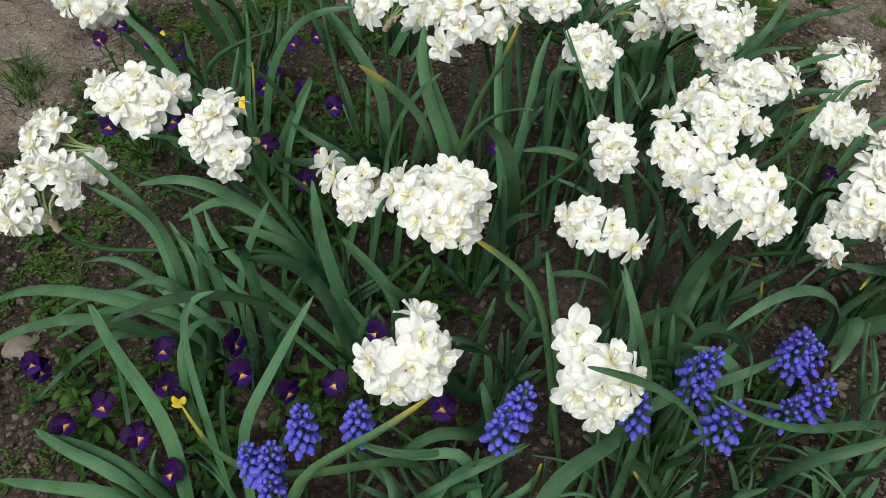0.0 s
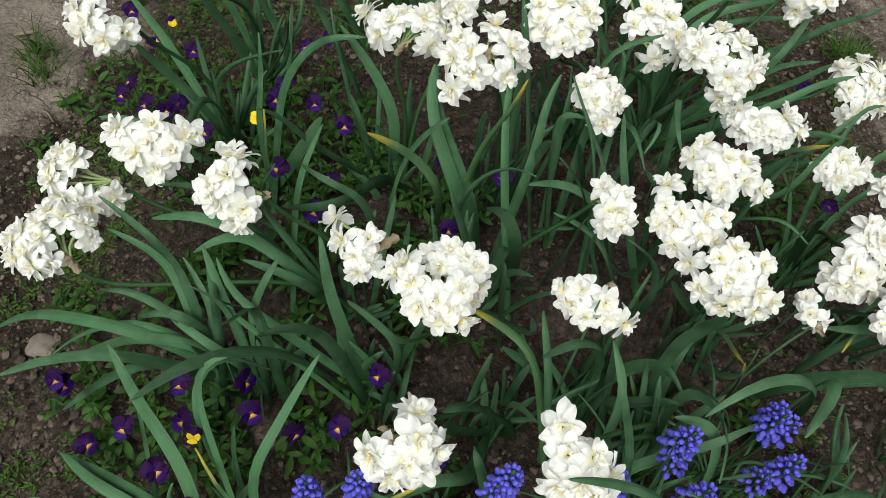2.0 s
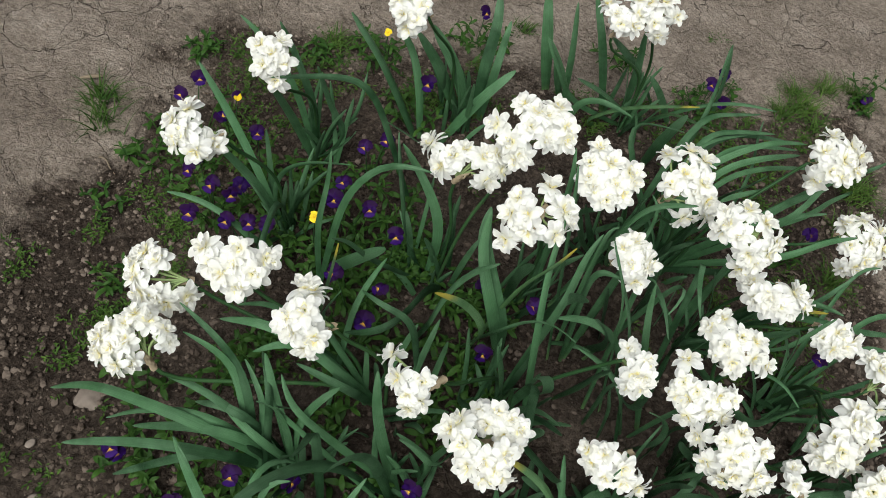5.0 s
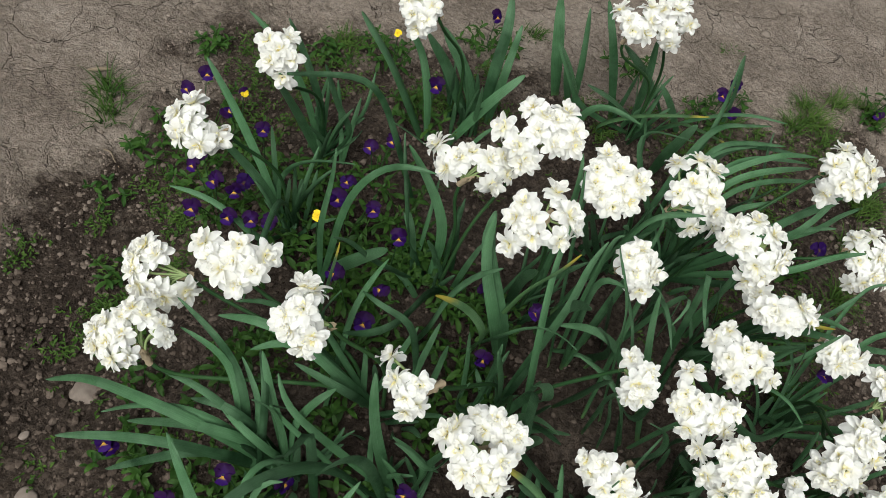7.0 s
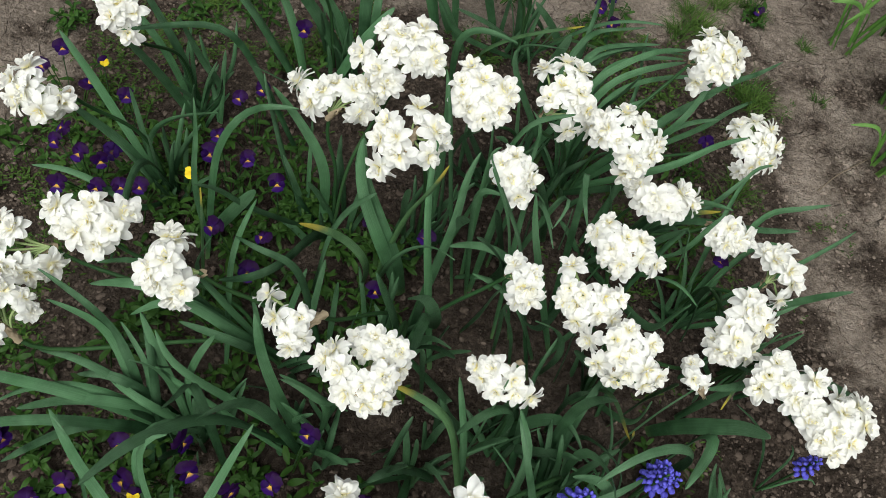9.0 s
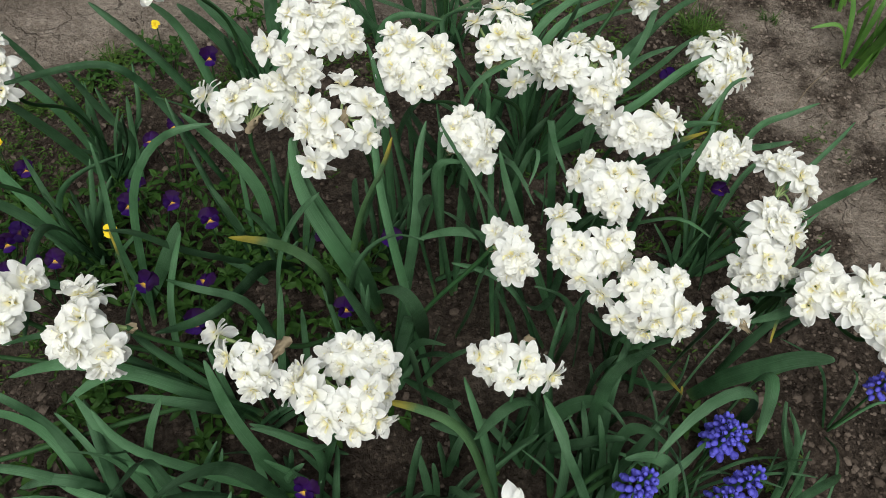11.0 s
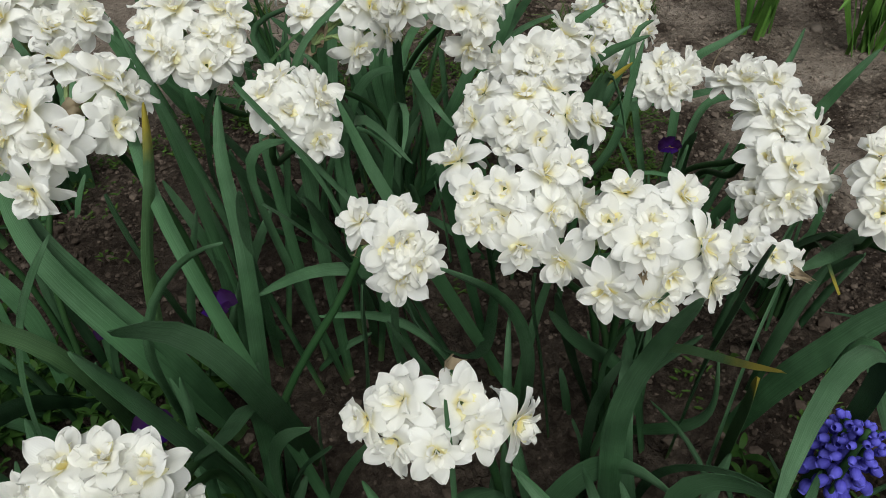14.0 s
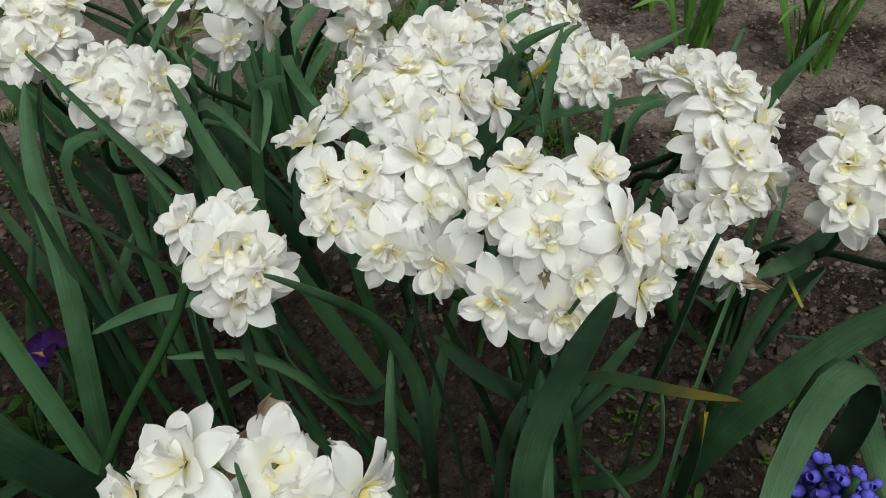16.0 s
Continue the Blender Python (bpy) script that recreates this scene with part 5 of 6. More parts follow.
blade(clump, [(0.221, 0.524, 0.103), (0.266, 0.482, 0.171), (0.294, 0.460, 0.232), (0.308, 0.444, 0.260)], 0.0184, -16)
blade(clump, [(0.225, 0.515, 0.103), (0.162, 0.514, 0.190), (0.140, 0.522, 0.250)], 0.0149, 11)
blade(clump, [(0.224, 0.522, 0.103), (0.166, 0.511, 0.183), (0.120, 0.506, 0.240)], 0.0161, -2)
blade(clump, [(0.193, 0.433, 0.099), (0.174, 0.466, 0.223), (0.154, 0.521, 0.300)], 0.0138, 10)
blade(clump, [(0.201, 0.328, 0.091), (0.235, 0.433, 0.289), (0.222, 0.457, 0.313), (0.216, 0.475, 0.330)], 0.0161, -11)
flower_head(clump, (0.201, 0.504, 0.376), [((0.160, 0.505, 0.369), (-0.91, -0.09, 0.40)), ((0.175, 0.500, 0.379), (-0.60, -0.29, 0.74)), ((0.168, 0.495, 0.361), (-0.85, -0.53, 0.04)), ((0.180, 0.479, 0.364), (-0.36, -0.73, 0.58)), ((0.197, 0.490, 0.374), (0.02, -0.68, 0.73)), ((0.217, 0.478, 0.361), (0.55, -0.83, 0.07)), ((0.200, 0.478, 0.367), (-0.14, -0.87, 0.46))], 0.84)
clump = plant(0.315, 0.436, "narcissus clump with several clusters of double white flowers")
blade(clump, [(0.322, 0.444, 0.096), (0.302, 0.451, 0.274), (0.314, 0.425, 0.317), (0.312, 0.377, 0.344), (0.284, 0.326, 0.364)], 0.0149, -22)
blade(clump, [(0.323, 0.435, 0.096), (0.346, 0.381, 0.170), (0.346, 0.396, 0.228), (0.337, 0.410, 0.269), (0.312, 0.416, 0.287), (0.280, 0.412, 0.300)], 0.0207, 3)
blade(clump, [(0.314, 0.442, 0.096), (0.305, 0.394, 0.138), (0.289, 0.395, 0.236), (0.283, 0.392, 0.282)], 0.0115, -31)
blade(clump, [(0.202, 0.389, 0.096), (0.149, 0.464, 0.283), (0.132, 0.474, 0.309), (0.098, 0.481, 0.338), (0.064, 0.483, 0.360)], 0.0161, 51, True)
flower_head(clump, (0.160, 0.354, 0.354), [((0.147, 0.358, 0.384), (-0.06, -0.59, 0.80))], 1.1)
flower_head(clump, (0.151, 0.336, 0.378), [((0.152, 0.335, 0.382), (-0.40, -0.38, 0.83)), ((0.168, 0.329, 0.392), (0.31, -0.23, 0.92)), ((0.181, 0.319, 0.383), (0.70, -0.49, 0.51)), ((0.159, 0.310, 0.387), (-0.06, -0.85, 0.53)), ((0.145, 0.313, 0.372), (-0.35, -0.88, 0.33)), ((0.175, 0.310, 0.367), (0.33, -0.76, 0.56)), ((0.163, 0.304, 0.359), (-0.07, -0.95, 0.30))], 1.05)
clump = plant(0.567, 0.751, "narcissus clump with several clusters of double white flowers")
blade(clump, [(0.946, 0.655, 0.000), (0.713, 0.603, 0.190), (0.616, 0.580, 0.234), (0.521, 0.545, 0.273), (0.462, 0.528, 0.300)], 0.0202, 0)
blade(clump, [(0.479, 0.557, 0.077), (0.502, 0.538, 0.149), (0.523, 0.522, 0.193), (0.540, 0.508, 0.234), (0.547, 0.479, 0.280)], 0.0290, 0)
blade(clump, [(0.535, 0.583, 0.071), (0.543, 0.578, 0.136), (0.559, 0.578, 0.185), (0.573, 0.575, 0.220)], 0.0156, 0)
blade(clump, [(0.564, 0.750, 0.077), (0.640, 0.926, 0.233), (0.695, 0.958, 0.240)], 0.0138, 12)
blade(clump, [(0.564, 0.755, 0.077), (0.653, 0.855, 0.235), (0.693, 0.866, 0.239), (0.778, 0.889, 0.240)], 0.0138, 29)
blade(clump, [(0.560, 0.737, 0.077), (0.745, 0.799, 0.248), (0.788, 0.826, 0.260)], 0.0115, 30)
blade(clump, [(0.567, 0.757, 0.077), (0.646, 0.685, 0.265), (0.657, 0.680, 0.293), (0.681, 0.666, 0.336)], 0.0161, -33)
blade(clump, [(0.580, 0.757, 0.077), (0.501, 0.683, 0.279), (0.478, 0.652, 0.330)], 0.0138, -3)
blade(clump, [(0.564, 0.752, 0.077), (0.631, 0.804, 0.213), (0.710, 0.827, 0.200)], 0.0138, -4)
blade(clump, [(0.564, 0.742, 0.077), (0.651, 0.705, 0.182), (0.687, 0.710, 0.220)], 0.0138, 32)
blade(clump, [(0.352, 0.473, 0.096), (0.413, 0.510, 0.260), (0.433, 0.519, 0.293), (0.452, 0.529, 0.320)], 0.0138, 40)
blade(clump, [(0.470, 0.475, 0.080), (0.412, 0.430, 0.338), (0.384, 0.431, 0.368), (0.338, 0.416, 0.393), (0.312, 0.408, 0.372), (0.283, 0.387, 0.360)], 0.016, 0)
flower_head(clump, (0.610, 0.716, 0.260), [((0.602, 0.747, 0.290), (-0.34, 0.10, 0.93)), ((0.625, 0.746, 0.291), (-0.04, 0.42, 0.91)), ((0.627, 0.718, 0.295), (0.04, -0.57, 0.82)), ((0.641, 0.709, 0.274), (0.47, -0.62, 0.63)), ((0.631, 0.697, 0.251), (0.28, -0.94, -0.19)), ((0.609, 0.731, 0.296), (-0.21, -0.12, 0.97))], 1.1)
flower_head(clump, (0.501, 0.618, 0.331), [((0.514, 0.628, 0.350), (0.08, -0.08, 0.99)), ((0.517, 0.610, 0.357), (-0.01, -0.40, 0.92)), ((0.537, 0.605, 0.333), (0.56, -0.68, 0.47)), ((0.509, 0.613, 0.348), (-0.05, -0.56, 0.83))], 1.1)
flower_head(clump, (0.499, 0.612, 0.335), [((0.481, 0.590, 0.316), (-0.69, -0.57, 0.45)), ((0.490, 0.594, 0.337), (-0.30, -0.55, 0.78)), ((0.487, 0.568, 0.325), (-0.28, -0.88, 0.37)), ((0.519, 0.589, 0.325), (0.64, -0.52, 0.57)), ((0.513, 0.573, 0.319), (0.41, -0.80, 0.44)), ((0.482, 0.575, 0.316), (-0.71, -0.70, 0.06)), ((0.492, 0.576, 0.341), (-0.31, -0.56, 0.77))], 1.1)
clump = plant(0.285, 0.343, "bulb plant of long strap-shaped blue-green leaves, not in flower")
blade(clump, [(0.332, 0.340, 0.076), (0.262, 0.286, 0.291), (0.259, 0.299, 0.338), (0.249, 0.308, 0.357), (0.211, 0.309, 0.385), (0.172, 0.306, 0.410), (0.138, 0.298, 0.428)], 0.0161, 0)
blade(clump, [(0.192, 0.363, 0.082), (0.205, 0.355, 0.217), (0.240, 0.373, 0.258), (0.279, 0.382, 0.275), (0.327, 0.394, 0.282), (0.376, 0.421, 0.281)], 0.0153, 0)
blade(clump, [(0.655, 0.429, 0.040), (0.495, 0.368, 0.246), (0.427, 0.349, 0.287), (0.360, 0.318, 0.321), (0.306, 0.304, 0.346), (0.272, 0.304, 0.363), (0.248, 0.312, 0.378)], 0.0113, 0)
blade(clump, [(0.607, 0.451, 0.052), (0.479, 0.414, 0.173), (0.373, 0.374, 0.263), (0.298, 0.341, 0.330)], 0.0078, 10)
blade(clump, [(0.381, 0.343, 0.072), (0.357, 0.319, 0.235), (0.379, 0.321, 0.270), (0.414, 0.320, 0.292), (0.449, 0.330, 0.300)], 0.0184, 0)
blade(clump, [(0.285, 0.362, 0.080), (0.272, 0.361, 0.218), (0.265, 0.365, 0.292), (0.257, 0.366, 0.350)], 0.0138, 25)
blade(clump, [(0.589, 0.427, 0.054), (0.509, 0.423, 0.185), (0.467, 0.426, 0.263), (0.438, 0.426, 0.330)], 0.0165, 15)
blade(clump, [(0.607, 0.458, 0.053), (0.509, 0.440, 0.214), (0.458, 0.431, 0.300)], 0.0085, 10)
blade(clump, [(0.231, 0.341, 0.079), (0.205, 0.344, 0.200), (0.193, 0.349, 0.260)], 0.0078, 15)
blade(clump, [(0.282, 0.343, 0.078), (0.258, 0.338, 0.193), (0.247, 0.338, 0.250)], 0.0112, 10)
blade(clump, [(0.315, 0.348, 0.077), (0.251, 0.325, 0.193), (0.225, 0.317, 0.240)], 0.0112, 0, True)
blade(clump, [(0.404, 0.351, 0.071), (0.348, 0.343, 0.179), (0.326, 0.342, 0.220)], 0.0111, 5)
blade(clump, [(0.525, 0.433, 0.064), (0.482, 0.411, 0.187), (0.468, 0.398, 0.244), (0.454, 0.378, 0.300)], 0.0073, 0)
blade(clump, [(0.352, 0.528, 0.085), (0.329, 0.485, 0.228), (0.344, 0.443, 0.274), (0.358, 0.423, 0.268), (0.351, 0.411, 0.240)], 0.0085, 0)
blade(clump, [(0.341, 0.334, 0.074), (0.295, 0.350, 0.133), (0.236, 0.359, 0.183), (0.189, 0.362, 0.220)], 0.0232, 5)
clump = plant(-0.194, 0.324, "bulb plant of long strap-shaped blue-green leaves, not in flower")
blade(clump, [(-0.192, 0.309, 0.057), (-0.236, 0.325, 0.166), (-0.296, 0.352, 0.163), (-0.350, 0.392, 0.130)], 0.0161, -26)
blade(clump, [(-0.200, 0.324, 0.057), (-0.235, 0.313, 0.156), (-0.285, 0.316, 0.162), (-0.379, 0.350, 0.100)], 0.0161, 6)
blade(clump, [(-0.185, 0.335, 0.057), (-0.217, 0.341, 0.146), (-0.214, 0.355, 0.170)], 0.0126, 27)
blade(clump, [(0.111, 0.271, 0.084), (0.044, 0.330, 0.218), (-0.035, 0.304, 0.240), (-0.091, 0.298, 0.240), (-0.121, 0.301, 0.235), (-0.149, 0.323, 0.231), (-0.187, 0.376, 0.220)], 0.0103, -14, True)
blade(clump, [(-0.185, 0.327, 0.057), (-0.219, 0.331, 0.153), (-0.285, 0.361, 0.158), (-0.363, 0.401, 0.100)], 0.0138, 0)
clump = plant(0.076, 0.338, "bulb plant of long strap-shaped blue-green leaves, not in flower")
blade(clump, [(-0.004, 0.328, 0.074), (0.044, 0.294, 0.232), (0.084, 0.299, 0.269), (0.125, 0.317, 0.282)], 0.0102, 0)
blade(clump, [(0.107, 0.379, 0.082), (0.080, 0.346, 0.205), (0.043, 0.322, 0.245), (0.003, 0.302, 0.278), (-0.027, 0.305, 0.300)], 0.0077, 0)
blade(clump, [(0.129, 0.349, 0.080), (0.113, 0.353, 0.185), (0.097, 0.360, 0.251), (0.083, 0.364, 0.300)], 0.0165, 10)
blade(clump, [(0.040, 0.341, 0.077), (0.005, 0.336, 0.174), (-0.029, 0.329, 0.240)], 0.0154, 0)
blade(clump, [(0.153, 0.332, 0.079), (0.145, 0.323, 0.191), (0.142, 0.321, 0.240)], 0.0100, 10, True)
blade(clump, [(0.172, 0.333, 0.079), (0.153, 0.324, 0.190), (0.145, 0.322, 0.240)], 0.0054, 0)
blade(clump, [(-0.076, 0.185, 0.057), (-0.074, 0.278, 0.246), (-0.056, 0.289, 0.276), (-0.024, 0.295, 0.306), (0.010, 0.300, 0.335), (0.038, 0.311, 0.365)], 0.0138, 18, True)
blade(clump, [(0.091, 0.343, 0.090), (0.136, 0.317, 0.191), (0.162, 0.362, 0.160)], 0.0115, 1)
blade(clump, [(0.077, 0.344, 0.090), (0.074, 0.345, 0.136), (0.071, 0.352, 0.160)], 0.0161, 23)
blade(clump, [(0.066, 0.340, 0.090), (0.027, 0.338, 0.161), (0.013, 0.353, 0.200)], 0.0115, 43)
clump = plant(0.627, 0.658, "narcissus clump with several clusters of double white flowers")
blade(clump, [(0.452, 0.479, 0.087), (0.472, 0.486, 0.268), (0.476, 0.470, 0.278), (0.455, 0.445, 0.274), (0.427, 0.413, 0.270)], 0.0218, -7)
blade(clump, [(0.623, 0.653, 0.064), (0.570, 0.655, 0.124), (0.567, 0.618, 0.197), (0.558, 0.572, 0.260)], 0.0126, -28)
blade(clump, [(0.622, 0.657, 0.064), (0.575, 0.599, 0.222), (0.487, 0.511, 0.280)], 0.0103, -20, True)
flower_head(clump, (0.552, 0.537, 0.297), [((0.527, 0.542, 0.357), (-0.26, 0.00, 0.97)), ((0.513, 0.519, 0.334), (-0.83, -0.32, 0.45)), ((0.537, 0.519, 0.348), (-0.25, -0.40, 0.88)), ((0.570, 0.522, 0.356), (0.16, -0.32, 0.93)), ((0.610, 0.512, 0.336), (0.72, -0.53, 0.46)), ((0.558, 0.498, 0.342), (0.08, -0.60, 0.79)), ((0.516, 0.529, 0.351), (-0.45, -0.37, 0.82)), ((0.546, 0.503, 0.345), (-0.13, -0.63, 0.77))], 1.1)
flower_head(clump, (0.596, 0.490, 0.295), [((0.575, 0.486, 0.343), (-0.41, -0.32, 0.85)), ((0.591, 0.481, 0.361), (-0.06, -0.02, 1.00)), ((0.584, 0.465, 0.349), (-0.14, -0.53, 0.84)), ((0.619, 0.494, 0.353), (0.49, -0.08, 0.87)), ((0.574, 0.459, 0.333), (-0.49, -0.53, 0.69)), ((0.603, 0.455, 0.343), (0.07, -0.62, 0.78)), ((0.588, 0.448, 0.330), (-0.12, -0.91, 0.39)), ((0.625, 0.473, 0.346), (0.44, -0.36, 0.82)), ((0.562, 0.479, 0.339), (-0.45, -0.34, 0.82))], 1.1)
clump = plant(0.511, 0.377, "bulb plant of long strap-shaped blue-green leaves, not in flower")
blade(clump, [(0.519, 0.388, 0.069), (0.481, 0.398, 0.215), (0.454, 0.411, 0.275), (0.432, 0.421, 0.340)], 0.0103, -6)
blade(clump, [(0.515, 0.384, 0.069), (0.475, 0.402, 0.250), (0.445, 0.418, 0.320)], 0.0092, -36)
blade(clump, [(0.517, 0.371, 0.069), (0.483, 0.380, 0.099), (0.494, 0.351, 0.200)], 0.0161, -17)
blade(clump, [(0.495, 0.371, 0.069), (0.468, 0.375, 0.151), (0.416, 0.371, 0.200)], 0.0138, 40)
blade(clump, [(0.119, 0.193, 0.071), (0.143, 0.295, 0.228), (0.169, 0.318, 0.237), (0.234, 0.363, 0.232), (0.281, 0.417, 0.220)], 0.0207, -14)

# ---- low dark leaves that fill the clumps ----
random.seed(31)
for clump in [o for o in scene.collection.objects if o.name.startswith("narcissus_plant")]:
    b = clump.matrix_basis.translation
    for k in range(15):
        a, reach, tall = random.uniform(0, 6.28), random.uniform(0.01, 0.07), random.uniform(0.05, 0.11) if k % 2 else random.uniform(0.11, 0.20)
        foot = Vector((b.x + random.gauss(0, 0.024), b.y + random.gauss(0, 0.020), b.z - 0.01))
        end = foot + Vector((math.cos(a) * reach, math.sin(a) * reach, tall))
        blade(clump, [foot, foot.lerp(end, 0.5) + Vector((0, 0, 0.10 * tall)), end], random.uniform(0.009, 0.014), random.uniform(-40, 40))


# ---- bright green strap-leaved clumps beyond the path ----
def strap_clump(x, y, count, tall, reach):
    ob = new("daylily_clump")
    ob.matrix_basis = Matrix.Translation((x, y, ground_z(x, y)))
    tagged(ob, "clump of bright green arching strap leaves on bare soil", "daylily", "daylilies beyond the bed")
    for _ in range(count):
        a = random.uniform(0, 6.28)
        foot = Vector((x + random.uniform(-0.03, 0.03), y + random.uniform(-0.03, 0.03), ground_z(x, y) - 0.01))
        r, h = reach * random.uniform(0.4, 1.1), tall * random.uniform(0.6, 1.1)
        end = foot + Vector((math.cos(a) * r, math.sin(a) * r, h * 0.75))
        part("leaf", strap("leaf", [foot, foot.lerp(end, 0.45) + Vector((0, 0, 0.4 * h)), end], random.uniform(0.010, 0.018), random.uniform(-40, 40), LILY), LILY, ob)


# ---- grape hyacinths ----
def bell_mesh():
    rows, uvs = [], []
    for z, r in ((0, 0.0008), (0.0006, 0.0020), (0.0022, 0.0032), (0.0044, 0.0034), (0.0062, 0.0026), (0.0070, 0.0017), (0.0076, 0.0021)):
        rows.append([Vector((math.cos(a) * r, math.sin(a) * r, z)) for a in (2 * math.pi * k / 8 for k in range(8))])
        uvs.append([(k / 8, z / 0.0076) for k in range(8)])
    return grid_mesh("bell", rows, uvs, BELL, True)


BELLS = [bell_mesh() for _ in range(2)]


def grape_hyacinth(x, y, top, lean=(0, 0), scale=1.0, loose=0.0):
    """A spike of blue bells whose tip stands at height top."""
    z = ground_z(x, y)
    ob = new("grape_hyacinth")
    ob.matrix_basis = Matrix.Translation((x, y, z))
    tagged(ob, "grape hyacinth with a dense violet-blue spike of small bells", "grape hyacinth", "grape hyacinths at the edge of the bed")
    foot, tip = Vector((x - lean[0], y - lean[1], z - 0.01)), Vector((x, y, top))
    way = (tip - foot).normalized()
    scale *= 1.12
    length = 0.048 * scale
    part("stem", tube("stem", [foot, foot.lerp(tip, 0.5) + Vector((lean[0] * 0.2, lean[1] * 0.2, 0)), tip], 0.0020, STEM, 7, 10, 0.7), STEM, ob)
    spike = part("flower_spike", tube("flower_spike", [tip - way * length, tip - way * length * 0.5, tip], 0.0024, STEM, 7, 6, 0.6), STEM, ob)
    q = way.to_track_quat("Z", "Y")
    n = int(36 * scale)
    for k in range(n):
        s = k / (n - 1)
        a = k * 2.399963
        r = 0.0070 * scale * (1 - 0.75 * s**2) + loose * 0.004 * (1 - s)
        droop = 1.1 * (1 - s) - 0.9 * s * s
        out = q @ Vector((math.cos(a), math.sin(a), -droop + random.uniform(-0.2, 0.2))).normalized()
        place = tip - way * length * (1 - s) + (q @ Vector((math.cos(a) * r, math.sin(a) * r, 0)))
        m = Matrix.Translation(place) @ out.to_track_quat("Z", "Y").to_matrix().to_4x4() @ Matrix.Scale(scale * (1.12 - 0.5 * s) * random.uniform(0.9, 1.1), 4)
        part("bell", BELLS[k % 2], BELL, spike).matrix_basis = m
    for _ in range(4):
        a, r, h = random.uniform(0, 6.28), random.uniform(0.06, 0.15), random.uniform(0.03, 0.12)
        end = Vector((x + math.cos(a) * r, y + math.sin(a) * r, z + h))
        part("leaf", strap("leaf", [foot, foot.lerp(end, 0.5) + Vector((0, 0, 0.06)), end], 0.0055, random.uniform(-30, 30), LEAF, 0.5, 14), LEAF, ob)


# ---- violas ----
def viola_petal(mat, length, width):
    rows, uvs = [], []
    for j in range(6):
        s = j / 5
        half = 0.5 * width * (0.18 + math.sin(math.pi * 0.5 * min(1, s * 1.25)) ** 1.2) * (1 if s < 0.8 else math.sqrt(max(0.02, 1 - ((s - 0.8) / 0.21) ** 2)))
        rows.append([Vector((s * length, half * q, 0.12 * length * math.sin(3 * s) - 0.0009 * abs(q) + 0.0016 * s * math.sin(5 * q + 4 * s + width * 900))) for q in (-1, -0.5, 0, 0.5, 1)])
        uvs.append([(0.5 + q / 2, s) for q in (-1, -0.5, 0, 0.5, 1)])
    return grid_mesh("petal", rows, uvs, mat)


PETALS = {kind: (viola_petal(a, 0.0165, 0.0160), viola_petal(b, 0.0120, 0.0112), viola_petal(c, 0.0125, 0.0155)) for kind, (a, b, c) in {"dark": (PURPLE, VIOLET, YELLOW), "black": (PURPLE, PURPLE, YELLOW), "gold": (PURPLE, GOLD, GOLD), "yellow": (GOLD, GOLD, GOLD), "pale": (VIOLET, VIOLET, VIOLET)}.items()}


def leaflet_mesh():
    rows, uvs = petal_rows(0.021, 0.0078, 0.0, 0.30, 0.05, 0.25, 5)
    me = grid_mesh("leaf", rows, uvs, HERB)
    return me


LEAFLETS = [leaflet_mesh() for _ in range(4)]


CALYX = tube("flower", [(0, 0, -0.006), (0, 0, -0.003), (0, 0, 0.0004)], 0.0014, STEM, 7, 5, 1.6)


def viola_flower(owner, place, face, kind, size=1.0):
    place, face = Vector(place), Vector(face).normalized()
    base = owner.matrix_basis.translation
    part("flower_stalk", tube("flower_stalk", [base.lerp(place, 0.2) * 1 + Vector((0, 0, 0)), base.lerp(place, 0.65) + Vector((0, 0, 0.012)), place + Vector((0, 0, 0.006)) - face * 0.006, place - face * 0.001], 0.0009, STEM, 6, 10), STEM, owner)
    flower = part("flower", CALYX, STEM, owner)
    up = Vector((0, 0, 1))
    right = up.cross(face)
    right = right.normalized() if right.length > 0.05 else Vector((1, 0, 0))
    rot = Matrix((right, face.cross(right), face)).transposed().to_4x4()
    flower.matrix_basis = Matrix.Translation(place) @ rot @ Matrix.Rotation(random.uniform(-0.3, 0.3), 4, "Z") @ Matrix.Scale(size, 4)
    for angle, which, lift in ((58, 0, -14), (122, 0, -18), (2, 1, 8), (178, 1, 8), (270, 2, 18)):
        p = part("petal", PETALS[kind][which], PURPLE, flower)
        p.matrix_parent_inverse = Matrix()
        p.matrix_basis = Matrix.Translation((0, 0, 0.0008 * which)) @ Matrix.Rotation(radians(angle + random.uniform(-10, 10)), 4, "Z") @ Matrix.Rotation(-radians(lift + random.uniform(-22, 22)), 4, "Y")


